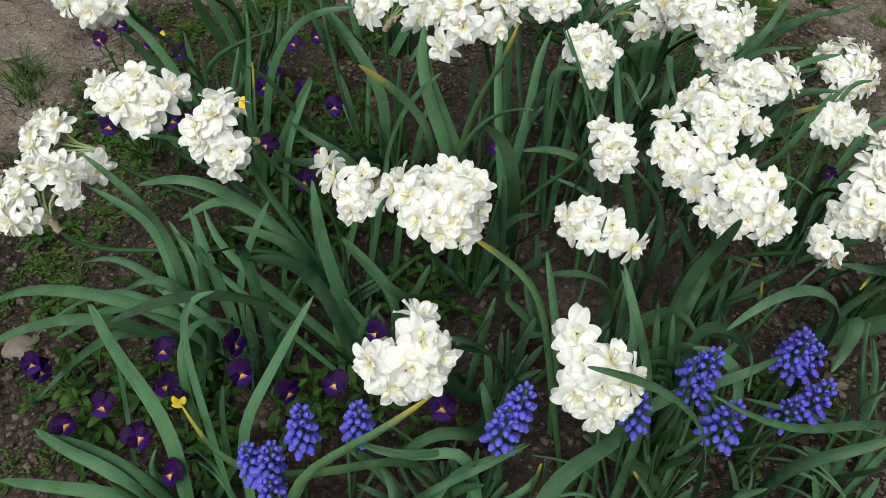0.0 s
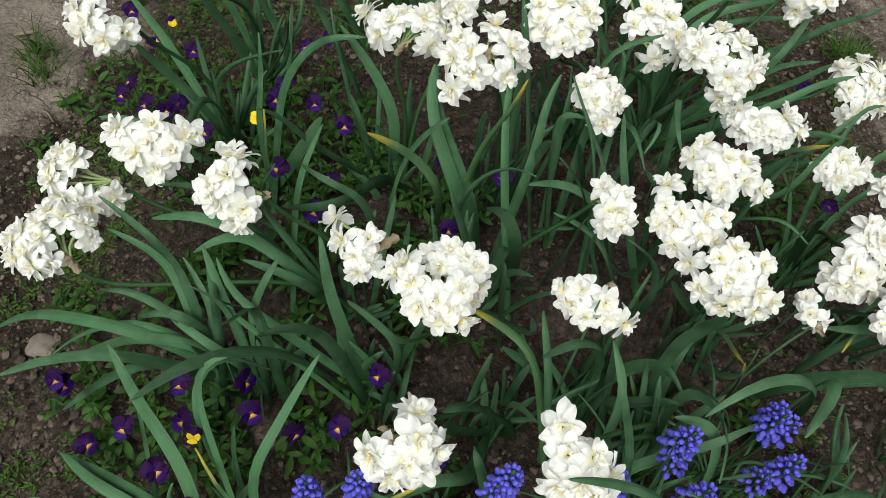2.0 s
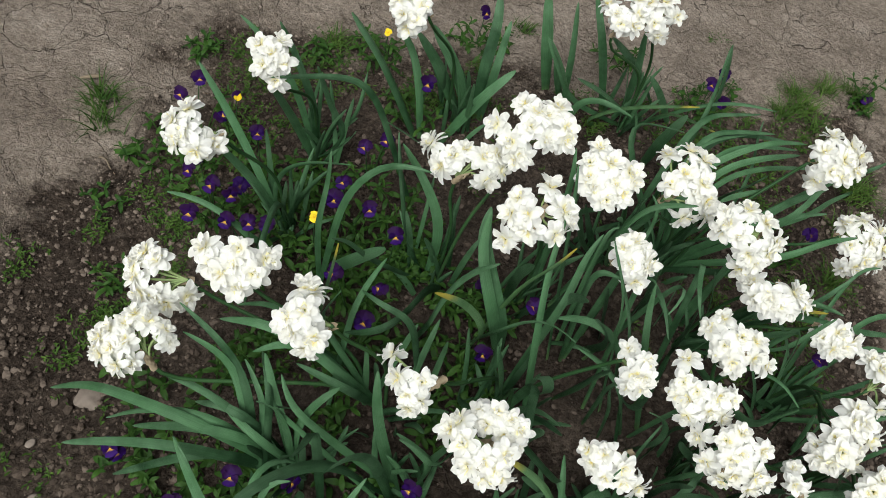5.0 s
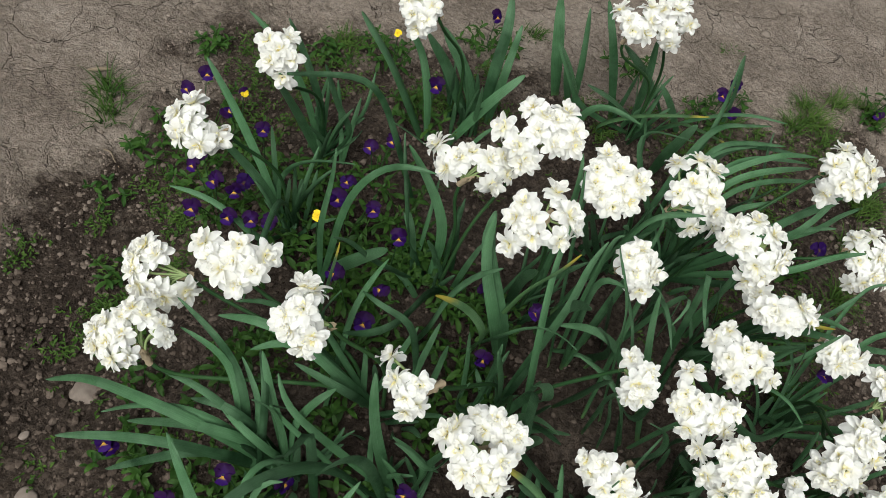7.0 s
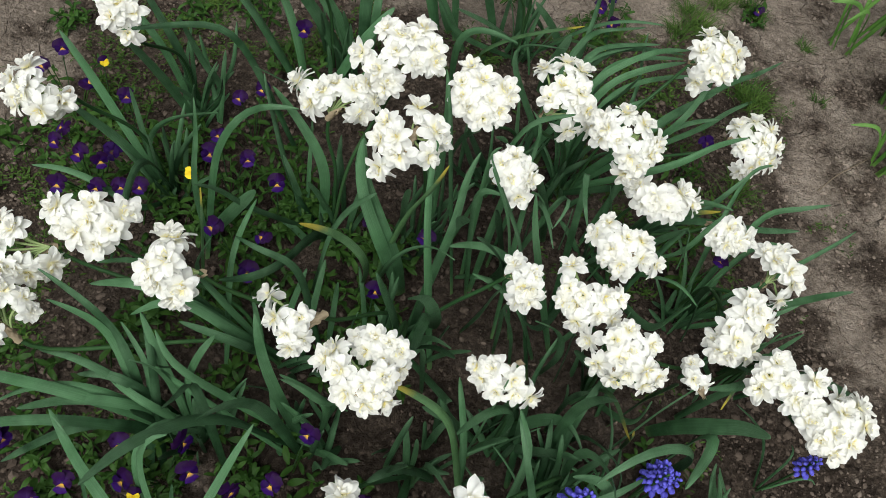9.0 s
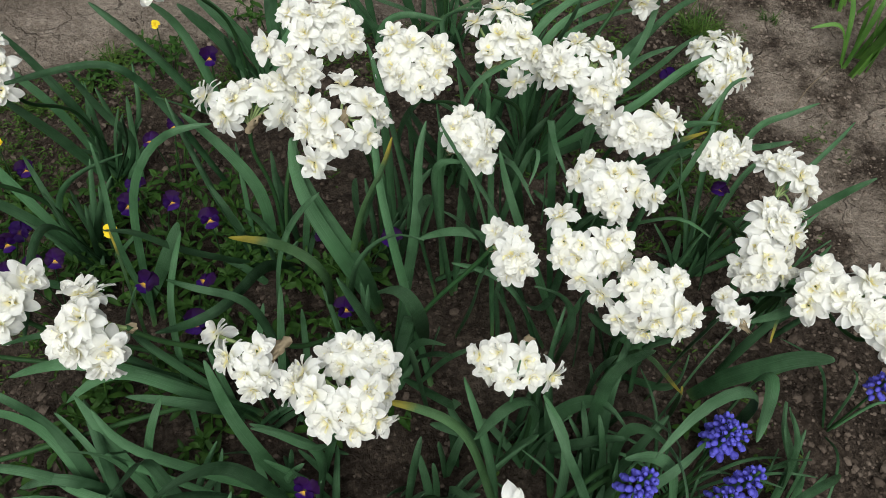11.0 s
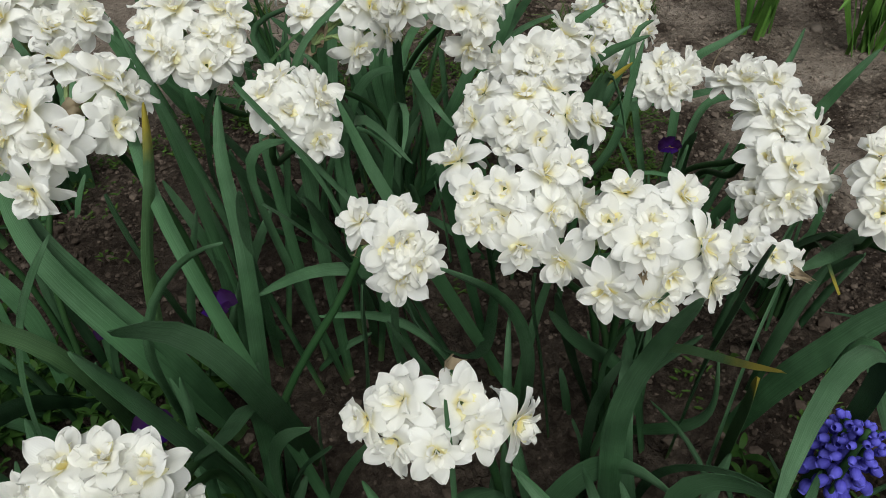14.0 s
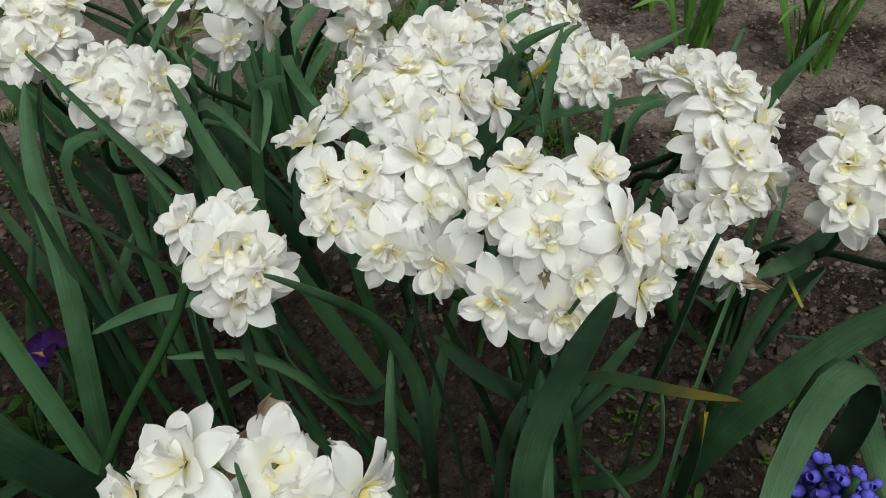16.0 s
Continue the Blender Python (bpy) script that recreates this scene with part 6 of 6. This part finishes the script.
def viola(x, y, flowers, leaves=26, spread=0.06, tall=0.09):
    """A bushy viola with its leaves and its flowers: (x, y, z, face, kind)."""
    z = ground_z(x, y)
    ob = new("viola_plant")
    ob.matrix_basis = Matrix.Translation((x, y, z))
    tagged(ob, "small leafy viola with dark purple and yellow flowers" if flowers else "small leafy green viola without open flowers", "viola", "violas in the bed")
    shoots = max(4, leaves // 5)
    for k in range(shoots):
        a, r = 6.28 * k / shoots + random.uniform(-0.5, 0.5), spread * math.sqrt(random.uniform(0.03, 1))
        end = Vector((x + math.cos(a) * r, y + math.sin(a) * r, 0))
        end.z = ground_z(end.x, end.y) + tall * random.uniform(0.45, 1.05) * (1 - 0.4 * (r / spread) ** 2)
        line = [Vector((x + math.cos(a) * r * 0.25, y + math.sin(a) * r * 0.25, z - 0.008)), Vector((x, y, z)).lerp(end, 0.6) + Vector((0, 0, 0.004)), end]
        part("shoot", tube("shoot", line, 0.0011, HERB, 6, 7), HERB, ob)
        turn = random.uniform(0, 6.28)
        for q in range(6):
            s = 1 - 0.13 * q
            c = line[1].lerp(end, (s - 0.4) / 0.6) if s > 0.4 else line[0].lerp(line[1], s / 0.4)
            turn += 2.4
            lift = 0.95 - 0.22 * q + random.uniform(-0.25, 0.25)
            m = Matrix.Translation(c) @ Matrix.Rotation(turn, 4, "Z") @ Matrix.Rotation(-lift, 4, "Y") @ Matrix.Rotation(random.uniform(-0.4, 0.4), 4, "X") @ Matrix.Scale((0.55 + 0.13 * q) * random.uniform(0.8, 1.15), 4)
            part("leaf", LEAFLETS[(k + q) % 4], HERB, ob).matrix_basis = m
    for place, face, kind in flowers:
        viola_flower(ob, place, face, kind, random.uniform(0.86, 1.06) * (0.6 if kind == "yellow" else 0.68 if kind == "gold" else 1.0))
    return ob


# ---- grass, stones and litter ----
def grass_tuft(x, y, count, reach):
    rows = []
    verts, faces = [], []
    for _ in range(count * 2):
        a, r, h = random.uniform(0, 6.28), reach * random.uniform(0.4, 1.2), reach * random.uniform(0.5, 1.2)
        fx, fy = x + random.gauss(0, reach * 0.25), y + random.gauss(0, reach * 0.25)
        fz = ground_z(fx, fy) - 0.003
        w, side = random.uniform(0.0010, 0.0020), Vector((-math.sin(a), math.cos(a), 0))
        off = len(verts)
        for k in range(6):
            s = k / 5
            c = Vector((fx + math.cos(a) * r * s, fy + math.sin(a) * r * s, fz + h * (1.6 * s - s * s)))
            verts += [c - side * w * (1.02 - s), c + Vector((0, 0, 0.0006)), c + side * w * (1.02 - s)]
            if k:
                b = off + 3 * k
                faces += [(b - 3, b - 2, b + 1, b), (b - 2, b - 1, b + 2, b + 1)]
    me = bpy.data.meshes.new("grass_tuft")
    me.from_pydata([tuple(v) for v in verts], [], faces)
    me.materials.append(WEED)
    tagged(new("grass_tuft", smooth(me)), "tuft of thin yellow-green grass in dry soil", "grass", kind="stuff")


def stone(x, y, radius):
    bm = bmesh.new()
    made = bmesh.ops.create_icosphere(bm, subdivisions=3, radius=1.0)["verts"]
    off = Vector((x * 9, y * 9, 0))
    for v in made:
        d = 0.9 + 0.28 * noise.noise(v.co * 0.9 + off) + 0.10 * noise.noise(v.co * 3 + off)
        v.co = Vector((v.co.x * d * radius * 1.15, v.co.y * d * radius, v.co.z * d * radius * 0.55))
    me = bpy.data.meshes.new("stone")
    bm.to_mesh(me)
    bm.free()
    me.materials.append(STONE)
    ob = new("stone", smooth(me))
    ob.matrix_basis = Matrix.Translation((x, y, ground_z(x, y) + radius * 0.25)) @ Matrix.Rotation(random.uniform(0, 6), 4, "Z")
    tagged(ob, "small rounded grey-brown stone half sunk in soil", "stone", "stones on the soil")


def twig(a, b):
    pts = [(a[0] + (b[0] - a[0]) * s, a[1] + (b[1] - a[1]) * s + 0.006 * math.sin(5 * s), ground_z(a[0] + (b[0] - a[0]) * s, a[1] + (b[1] - a[1]) * s) + 0.004) for s in (0, 0.33, 0.66, 1)]
    tagged(new("twig", tube("twig", pts, 0.0017, DRY, 6, 12, 0.5)), "thin dry straw-coloured twig lying on soil", "twig")


def dry_leaf(x, y):
    z = ground_z(x, y) + 0.005
    me = strap("dry_leaf", [(x - 0.02, y - 0.006, z), (x, y, z + 0.004), (x + 0.018, y + 0.010, z + 0.001)], 0.009, 10, DRY, 0.5, 12)
    tagged(new("dry_leaf", me), "curled dry tan leaf lying on cracked soil", "dead leaf")


def build_clods():
    """Loose angular crumbs and clods of soil over the bed and the ground beside it."""
    base, parts_v, parts_f, crusts = [], [], [], []
    for _ in range(14):
        bm = bmesh.new()
        made = bmesh.ops.create_icosphere(bm, subdivisions=1, radius=1.0)["verts"]
        squash = random.uniform(0.45, 0.8)
        for v in made:
            v.co = v.co * random.uniform(0.62, 1.12)
            v.co.z *= squash
            v.co.y *= 0.8
        bm.verts.ensure_lookup_table()
        base.append(([v.co.copy() for v in bm.verts], [tuple(v.index for v in f.verts) for f in bm.faces]))
        bm.free()
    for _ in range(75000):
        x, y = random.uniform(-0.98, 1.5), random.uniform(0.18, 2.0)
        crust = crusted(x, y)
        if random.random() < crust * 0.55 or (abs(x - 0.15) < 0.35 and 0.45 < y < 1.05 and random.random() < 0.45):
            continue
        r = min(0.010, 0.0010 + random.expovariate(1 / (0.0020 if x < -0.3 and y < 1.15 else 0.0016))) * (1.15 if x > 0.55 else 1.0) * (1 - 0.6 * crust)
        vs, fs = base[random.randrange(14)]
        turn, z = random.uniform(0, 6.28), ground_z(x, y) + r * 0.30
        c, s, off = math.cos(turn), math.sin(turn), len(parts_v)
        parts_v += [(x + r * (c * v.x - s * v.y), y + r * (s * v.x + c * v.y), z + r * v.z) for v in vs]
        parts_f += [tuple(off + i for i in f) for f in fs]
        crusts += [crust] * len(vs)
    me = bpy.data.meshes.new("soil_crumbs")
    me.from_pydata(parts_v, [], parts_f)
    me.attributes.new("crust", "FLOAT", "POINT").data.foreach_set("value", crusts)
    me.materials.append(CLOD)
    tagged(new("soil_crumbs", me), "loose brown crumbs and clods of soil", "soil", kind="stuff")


def build_weeds():
    """Low creeping weeds along the edges of the bed."""
    verts, faces = [], []

    def leaf(c, a, lift, length, width):
        d, up = Vector((math.cos(a), math.sin(a), 0)), Vector((0, 0, 1))
        side, off = Vector((-d.y, d.x, 0)), len(verts)
        for s, w in ((0, 0.15), (0.35, 0.85), (0.7, 0.8), (1, 0.05)):
            p = c + d * length * s + up * (lift * length * (s - 0.5 * s * s))
            verts.extend([tuple(p - side * width * w * 0.5 + up * 0.001), tuple(p), tuple(p + side * width * w * 0.5 + up * 0.001)])
        for k in range(3):
            b = off + 3 * k
            faces.extend([(b, b + 1, b + 4, b + 3), (b + 1, b + 2, b + 5, b + 4)])

    def patch(x, y, spread, count):
        for _ in range(count):
            px, py = random.gauss(x, spread), random.gauss(y, spread)
            z = ground_z(px, py)
            tall = random.uniform(0.004, 0.030)
            for k in range(random.randrange(4, 8)):
                leaf(Vector((px + random.gauss(0, 0.004), py + random.gauss(0, 0.004), z + tall * random.random())), random.uniform(0, 6.28), random.uniform(0.1, 0.9), random.uniform(0.004, 0.011), random.uniform(0.002, 0.0046))

    for k in range(90):
        y = random.uniform(0.30, 1.36)
        if y < 0.6 and k % 2:
            continue
        patch(-0.42 + 0.06 * math.sin(6 * y) + random.gauss(0, 0.075), y, random.uniform(0.01, 0.026), 11)
    for k in range(48):
        patch(random.uniform(-0.48, 0.55), 1.33 + random.gauss(0, 0.06), random.uniform(0.012, 0.03), 11)
    for k in range(60):
        patch(0.64 + random.gauss(0, 0.10), random.uniform(0.75, 1.5), random.uniform(0.012, 0.03), 11)
    for k in range(26):
        patch(random.uniform(-0.4, 0.6), random.uniform(0.35, 1.2), 0.03, 5)
    for k in range(14):
        patch(random.uniform(0.4, 1.3), random.uniform(0.3, 1.9), 0.016, 6)
    me = bpy.data.meshes.new("weeds")
    me.from_pydata(verts, [], faces)
    me.materials.append(WEED)
    tagged(new("weeds", smooth(me)), "low creeping green weeds on bare soil", "weeds", kind="stuff")


build_clods()
build_weeds()


# ---- violas, grape hyacinths and the rest, one by one ----
random.seed(41)
viola(-0.082, 1.205, [((-0.082, 1.185, 0.187), (-0.40, -0.90, 0.18), "dark")], 26, 0.066, 0.085)
viola(-0.403, 1.100, [((-0.398, 1.108, 0.131), (0.57, -0.59, 0.58), "gold"), ((-0.408, 1.051, 0.136), (0.16, 0.12, 0.98), "dark")], 30, 0.072, 0.085)
viola(-0.483, 1.136, [((-0.473, 1.138, 0.120), (0.37, -0.81, 0.46), "dark"), ((-0.493, 1.094, 0.120), (-0.12, -0.88, 0.45), "black")], 30, 0.072, 0.085)
viola(-0.339, 1.033, [((-0.339, 1.013, 0.160), (0.17, -0.78, 0.60), "dark")], 26, 0.066, 0.085)
viola(-0.169, 0.909, [((-0.183, 0.917, 0.207), (-0.31, -0.44, 0.84), "dark"), ((-0.189, 0.880, 0.209), (0.08, -0.79, 0.61), "dark"), ((-0.134, 0.869, 0.218), (-0.01, -0.79, 0.61), "dark")], 34, 0.078, 0.085)
viola(-0.384, 0.917, [((-0.380, 0.893, 0.160), (-0.39, -0.79, 0.48), "black"), ((-0.344, 0.874, 0.172), (0.29, -0.95, 0.14), "dark"), ((-0.396, 0.835, 0.159), (0.06, -0.94, 0.33), "black"), ((-0.425, 0.923, 0.144), (-0.22, -0.83, 0.52), "black"), ((-0.421, 0.951, 0.143), (-0.72, -0.02, 0.69), "black"), ((-0.339, 0.908, 0.151), (-0.15, -0.77, 0.62), "pale")], 46, 0.096, 0.085)
viola(-0.306, 0.841, [((-0.337, 0.823, 0.177), (-0.09, -0.88, 0.46), "dark"), ((-0.303, 0.821, 0.187), (0.14, -0.70, 0.70), "black"), ((-0.276, 0.820, 0.194), (-0.05, -0.70, 0.72), "black")], 34, 0.078, 0.085)
viola(-0.148, 1.028, [((-0.164, 0.998, 0.203), (-0.04, -0.77, 0.64), "black"), ((-0.132, 1.019, 0.206), (-0.35, -0.88, 0.33), "black")], 30, 0.072, 0.085)
viola(-0.088, 0.847, [((-0.088, 0.827, 0.225), (0.28, -0.88, 0.37), "dark")], 26, 0.066, 0.085)
viola(-0.210, 0.862, [((-0.210, 0.842, 0.207), (-0.23, -0.75, 0.62), "yellow")], 26, 0.066, 0.085)
viola(-0.174, 1.366, [((-0.174, 1.346, 0.137), (-0.37, -0.87, 0.33), "yellow")], 26, 0.066, 0.085)
viola(0.056, 0.683, [((0.056, 0.663, 0.234), (0.10, -0.89, 0.45), "dark")], 26, 0.066, 0.085)
viola(0.086, 0.780, [((0.049, 0.769, 0.234), (0.75, -0.55, 0.37), "black"), ((0.122, 0.752, 0.235), (-0.19, -0.53, 0.82), "black")], 30, 0.072, 0.085)
viola(0.516, 1.456, [((0.500, 1.441, 0.121), (0.06, -0.85, 0.52), "dark"), ((0.516, 1.386, 0.128), (-0.61, -0.77, 0.16), "black"), ((0.532, 1.481, 0.120), (-0.17, -0.97, 0.18), "dark")], 34, 0.078, 0.085)
viola(-0.131, 0.762, [((-0.165, 0.749, 0.218), (-0.46, -0.58, 0.68), "black"), ((-0.097, 0.735, 0.226), (-0.45, -0.12, 0.89), "black")], 30, 0.072, 0.085)
viola(-0.109, 0.699, [((-0.109, 0.679, 0.225), (-0.12, -0.65, 0.75), "dark")], 26, 0.066, 0.085)
viola(0.584, 0.804, [((0.584, 0.784, 0.203), (-0.40, -0.25, 0.88), "black")], 26, 0.066, 0.085)
viola(0.635, 1.077, [((0.635, 1.057, 0.166), (0.19, -0.67, 0.72), "pale")], 26, 0.066, 0.085)
viola(-0.396, 0.511, [((-0.393, 0.491, 0.080), (0.76, -0.45, 0.46), "dark"), ((-0.399, 0.492, 0.093), (0.21, -0.71, 0.67), "dark")], 30, 0.045, 0.05)
viola(0.949, 1.650, [((0.949, 1.630, 0.030), (-0.51, -0.74, 0.43), "black")], 26, 0.066, 0.085)
viola(0.010, 1.505, [((0.010, 1.485, 0.126), (0.66, -0.62, 0.43), "dark")], 26, 0.066, 0.085)
viola(-0.188, 0.452, [((-0.155, 0.459, 0.200), (0.89, -0.39, 0.24), "dark"), ((-0.143, 0.425, 0.199), (0.39, -0.80, 0.46), "dark"), ((-0.215, 0.416, 0.185), (-0.54, -0.58, 0.61), "dark"), ((-0.200, 0.400, 0.186), (0.10, -0.79, 0.60), "gold"), ((-0.228, 0.457, 0.186), (-0.07, -0.67, 0.74), "black")], 42, 0.090, 0.085)
viola(-0.031, 0.462, [((-0.012, 0.471, 0.216), (-0.44, -0.75, 0.50), "dark"), ((-0.049, 0.412, 0.209), (-0.31, -0.61, 0.73), "dark")], 30, 0.072, 0.085)
viola(-0.316, 0.440, [((-0.335, 0.411, 0.104), (0.35, -0.30, 0.89), "black"), ((-0.297, 0.429, 0.117), (-0.11, -0.82, 0.57), "black")], 30, 0.072, 0.085)
viola(-0.210, 0.363, [((-0.232, 0.364, 0.175), (0.45, -0.53, 0.72), "black"), ((-0.188, 0.322, 0.188), (-0.53, -0.65, 0.54), "dark")], 30, 0.072, 0.085)
viola(-0.093, 0.424, [((-0.093, 0.404, 0.203), (0.73, -0.66, 0.18), "black")], 26, 0.066, 0.085)
viola(0.056, 0.408, [((0.056, 0.388, 0.214), (0.01, -0.42, 0.91), "dark")], 26, 0.066, 0.085)
viola(-0.444, 1.066, [], 34, 0.07, 0.06)
viola(-0.521, 1.050, [], 26, 0.06, 0.04)
viola(-0.286, 0.930, [], 30, 0.06, 0.07)
viola(-0.148, 0.880, [], 34, 0.07, 0.08)
viola(-0.081, 0.978, [], 30, 0.06, 0.08)
viola(-0.200, 0.830, [], 24, 0.05, 0.07)
viola(-0.124, 0.759, [], 30, 0.06, 0.07)
viola(-0.045, 0.855, [], 30, 0.06, 0.08)
viola(0.022, 0.829, [], 26, 0.06, 0.07)
viola(-0.134, 0.571, [], 14, 0.03, 0.08)
viola(-0.120, 1.243, [], 30, 0.06, 0.08)
viola(-0.189, 1.413, [], 26, 0.05, 0.07)
viola(-0.299, 1.386, [], 22, 0.05, 0.04)
viola(0.053, 1.533, [], 30, 0.06, 0.05)
viola(0.322, 1.568, [], 26, 0.05, 0.05)
viola(0.517, 1.493, [], 30, 0.06, 0.05)
viola(-0.521, 1.326, [], 22, 0.04, 0.03)
viola(-0.535, 1.317, [], 20, 0.035, 0.04)
viola(-0.312, 1.378, [], 22, 0.035, 0.04)
viola(-0.221, 1.446, [], 20, 0.035, 0.04)
viola(-0.020, 1.524, [], 24, 0.04, 0.05)
viola(0.368, 1.586, [], 24, 0.04, 0.05)
viola(0.596, 1.559, [], 26, 0.05, 0.04)
viola(0.943, 1.617, [], 20, 0.035, 0.03)
viola(-0.578, 1.050, [], 24, 0.05, 0.035)
viola(-0.589, 0.947, [], 18, 0.04, 0.03)
viola(-0.534, 1.105, [], 24, 0.05, 0.04)
viola(-0.443, 0.999, [], 26, 0.05, 0.05)
viola(-0.403, 0.603, [], 26, 0.05, 0.05)
viola(-0.343, 0.495, [], 30, 0.06, 0.06)
viola(-0.454, 0.650, [], 28, 0.05, 0.05)
viola(-0.279, 0.436, [], 30, 0.06, 0.06)
viola(-0.218, 0.481, [], 30, 0.05, 0.08)
viola(-0.188, 0.397, [], 30, 0.05, 0.08)
viola(-0.145, 0.648, [], 20, 0.035, 0.09)
viola(-0.120, 0.600, [], 22, 0.04, 0.08)
viola(-0.322, 0.403, [], 24, 0.05, 0.05)
viola(-0.083, 0.457, [], 24, 0.04, 0.06)
viola(-0.507, 0.787, [], 26, 0.06, 0.04)
viola(0.046, 0.693, [], 30, 0.06, 0.08)
viola(0.011, 0.592, [], 26, 0.05, 0.07)
viola(-0.262, 0.477, [], 26, 0.05, 0.06)
viola(-0.096, 0.498, [], 22, 0.05, 0.06)
viola(-0.051, 0.906, [], 30, 0.059, 0.080)
viola(0.069, 0.593, [], 26, 0.056, 0.060)
viola(-0.279, 0.649, [], 26, 0.049, 0.060)
viola(-0.082, 0.833, [], 22, 0.055, 0.066)
viola(-0.227, 0.962, [], 26, 0.043, 0.082)
viola(-0.244, 0.852, [], 22, 0.043, 0.089)
viola(-0.298, 0.920, [], 22, 0.057, 0.062)
viola(0.085, 0.817, [], 30, 0.053, 0.057)
viola(0.087, 0.667, [], 26, 0.046, 0.064)
viola(-0.234, 0.644, [], 22, 0.047, 0.083)
viola(-0.066, 0.842, [], 30, 0.047, 0.062)
viola(0.027, 0.792, [], 26, 0.044, 0.069)
viola(-0.230, 0.693, [], 22, 0.059, 0.064)
viola(-0.138, 0.822, [], 26, 0.047, 0.073)
viola(-0.296, 0.601, [], 22, 0.052, 0.088)
viola(-0.252, 0.688, [], 26, 0.047, 0.064)
viola(-0.090, 0.921, [], 22, 0.052, 0.081)
viola(-0.153, 0.710, [], 26, 0.059, 0.054)
viola(-0.164, 0.849, [], 22, 0.047, 0.087)
viola(-0.082, 0.717, [], 26, 0.046, 0.082)
viola(-0.049, 0.897, [], 26, 0.060, 0.056)
viola(-0.281, 1.014, [], 30, 0.058, 0.051)
viola(-0.004, 0.731, [], 26, 0.049, 0.067)
viola(-0.278, 0.983, [], 22, 0.056, 0.063)
viola(-0.217, 1.012, [], 30, 0.059, 0.075)
viola(0.015, 0.627, [], 26, 0.047, 0.052)
viola(0.300, 0.400, [], 18, 0.04, 0.04)
viola(0.360, 0.460, [], 18, 0.04, 0.04)
viola(0.460, 0.500, [], 18, 0.04, 0.04)
viola(0.420, 0.360, [], 18, 0.04, 0.04)
viola(0.560, 0.880, [], 18, 0.04, 0.04)
viola(0.620, 0.920, [], 18, 0.04, 0.04)
viola(0.600, 0.800, [], 18, 0.04, 0.04)
grape_hyacinth(-0.065, 0.316, 0.322, (0.003, 0.002), 0.95, 0)
grape_hyacinth(-0.088, 0.301, 0.287, (0.027, -0.003), 0.95, 0)
grape_hyacinth(-0.109, 0.305, 0.277, (-0.008, -0.014), 0.90, 0)
grape_hyacinth(-0.020, 0.327, 0.312, (0.008, -0.020), 0.95, 0)
grape_hyacinth(-0.086, 0.275, 0.282, (-0.001, -0.004), 0.85, 0.5)
grape_hyacinth(0.113, 0.332, 0.342, (0.014, -0.013), 0.95, 0.3)
grape_hyacinth(0.102, 0.325, 0.322, (0.006, 0.004), 0.95, 0.6)
grape_hyacinth(0.283, 0.381, 0.337, (0.005, -0.027), 0.95, 0.8)
grape_hyacinth(0.290, 0.331, 0.332, (0.003, -0.007), 0.95, 1)
grape_hyacinth(0.280, 0.373, 0.312, (-0.006, -0.010), 0.76, 1)
grape_hyacinth(0.388, 0.426, 0.312, (-0.022, 0.002), 1.00, 0.8)
grape_hyacinth(0.404, 0.417, 0.302, (0.006, -0.015), 0.85, 0.6)
grape_hyacinth(0.395, 0.374, 0.307, (0.004, -0.009), 0.95, 0.4)
grape_hyacinth(0.369, 0.363, 0.292, (-0.013, -0.037), 0.76, 1)
grape_hyacinth(0.213, 0.346, 0.322, (-0.043, 0.010), 0.85, 0.3)
grape_hyacinth(0.639, 0.470, 0.232, (-0.017, -0.013), 0.85, 0.2)
grape_hyacinth(0.384, 0.413, 0.322, (0.009, -0.014), 0.76, 0.4)
strap_clump(1.172, 1.580, 8, 0.26, 0.16)
strap_clump(1.308, 1.656, 7, 0.26, 0.16)
strap_clump(1.238, 1.397, 8, 0.24, 0.15)
strap_clump(1.151, 1.204, 14, 0.26, 0.14)
strap_clump(1.261, 1.064, 16, 0.28, 0.15)
grass_tuft(-0.666, 1.153, 26, 0.05)
grass_tuft(0.796, 1.576, 40, 0.06)
grass_tuft(0.857, 1.362, 40, 0.06)
grass_tuft(0.785, 1.094, 34, 0.05)
grass_tuft(0.957, 1.644, 16, 0.04)
grass_tuft(1.055, 1.385, 14, 0.03)
grass_tuft(-0.652, 1.107, 26, 0.05)
grass_tuft(0.930, 1.681, 18, 0.04)
grass_tuft(0.867, 1.664, 30, 0.05)
grass_tuft(0.815, 1.519, 26, 0.05)
grass_tuft(0.416, 1.757, 20, 0.04)
grass_tuft(-0.286, 1.440, 20, 0.04)
grass_tuft(0.117, 1.614, 20, 0.035)
grass_tuft(1.143, 1.819, 18, 0.03)
grass_tuft(0.956, 1.636, 20, 0.04)
grass_tuft(1.069, 1.560, 16, 0.03)
grass_tuft(0.740, 1.543, 40, 0.05)
grass_tuft(0.782, 1.629, 30, 0.04)
grass_tuft(0.586, 1.504, 30, 0.04)
grass_tuft(0.879, 1.334, 40, 0.06)
grass_tuft(0.831, 1.231, 30, 0.05)
stone(-0.485, 0.591, 0.020)
stone(0.707, 1.861, 0.013)
stone(1.153, 1.666, 0.010)
stone(1.258, 1.165, 0.012)
stone(-0.503, 0.433, 0.013)
stone(-0.498, 0.430, 0.012)
stone(0.762, 1.973, 0.012)
stone(-0.285, 1.467, 0.008)
stone(-0.542, 0.514, 0.007)
twig((0.977, 1.124), (1.137, 1.237))
twig((0.853, 0.926), (0.902, 0.951))
twig((-0.633, 1.034), (-0.595, 1.012))
dry_leaf(-0.696, 1.188)
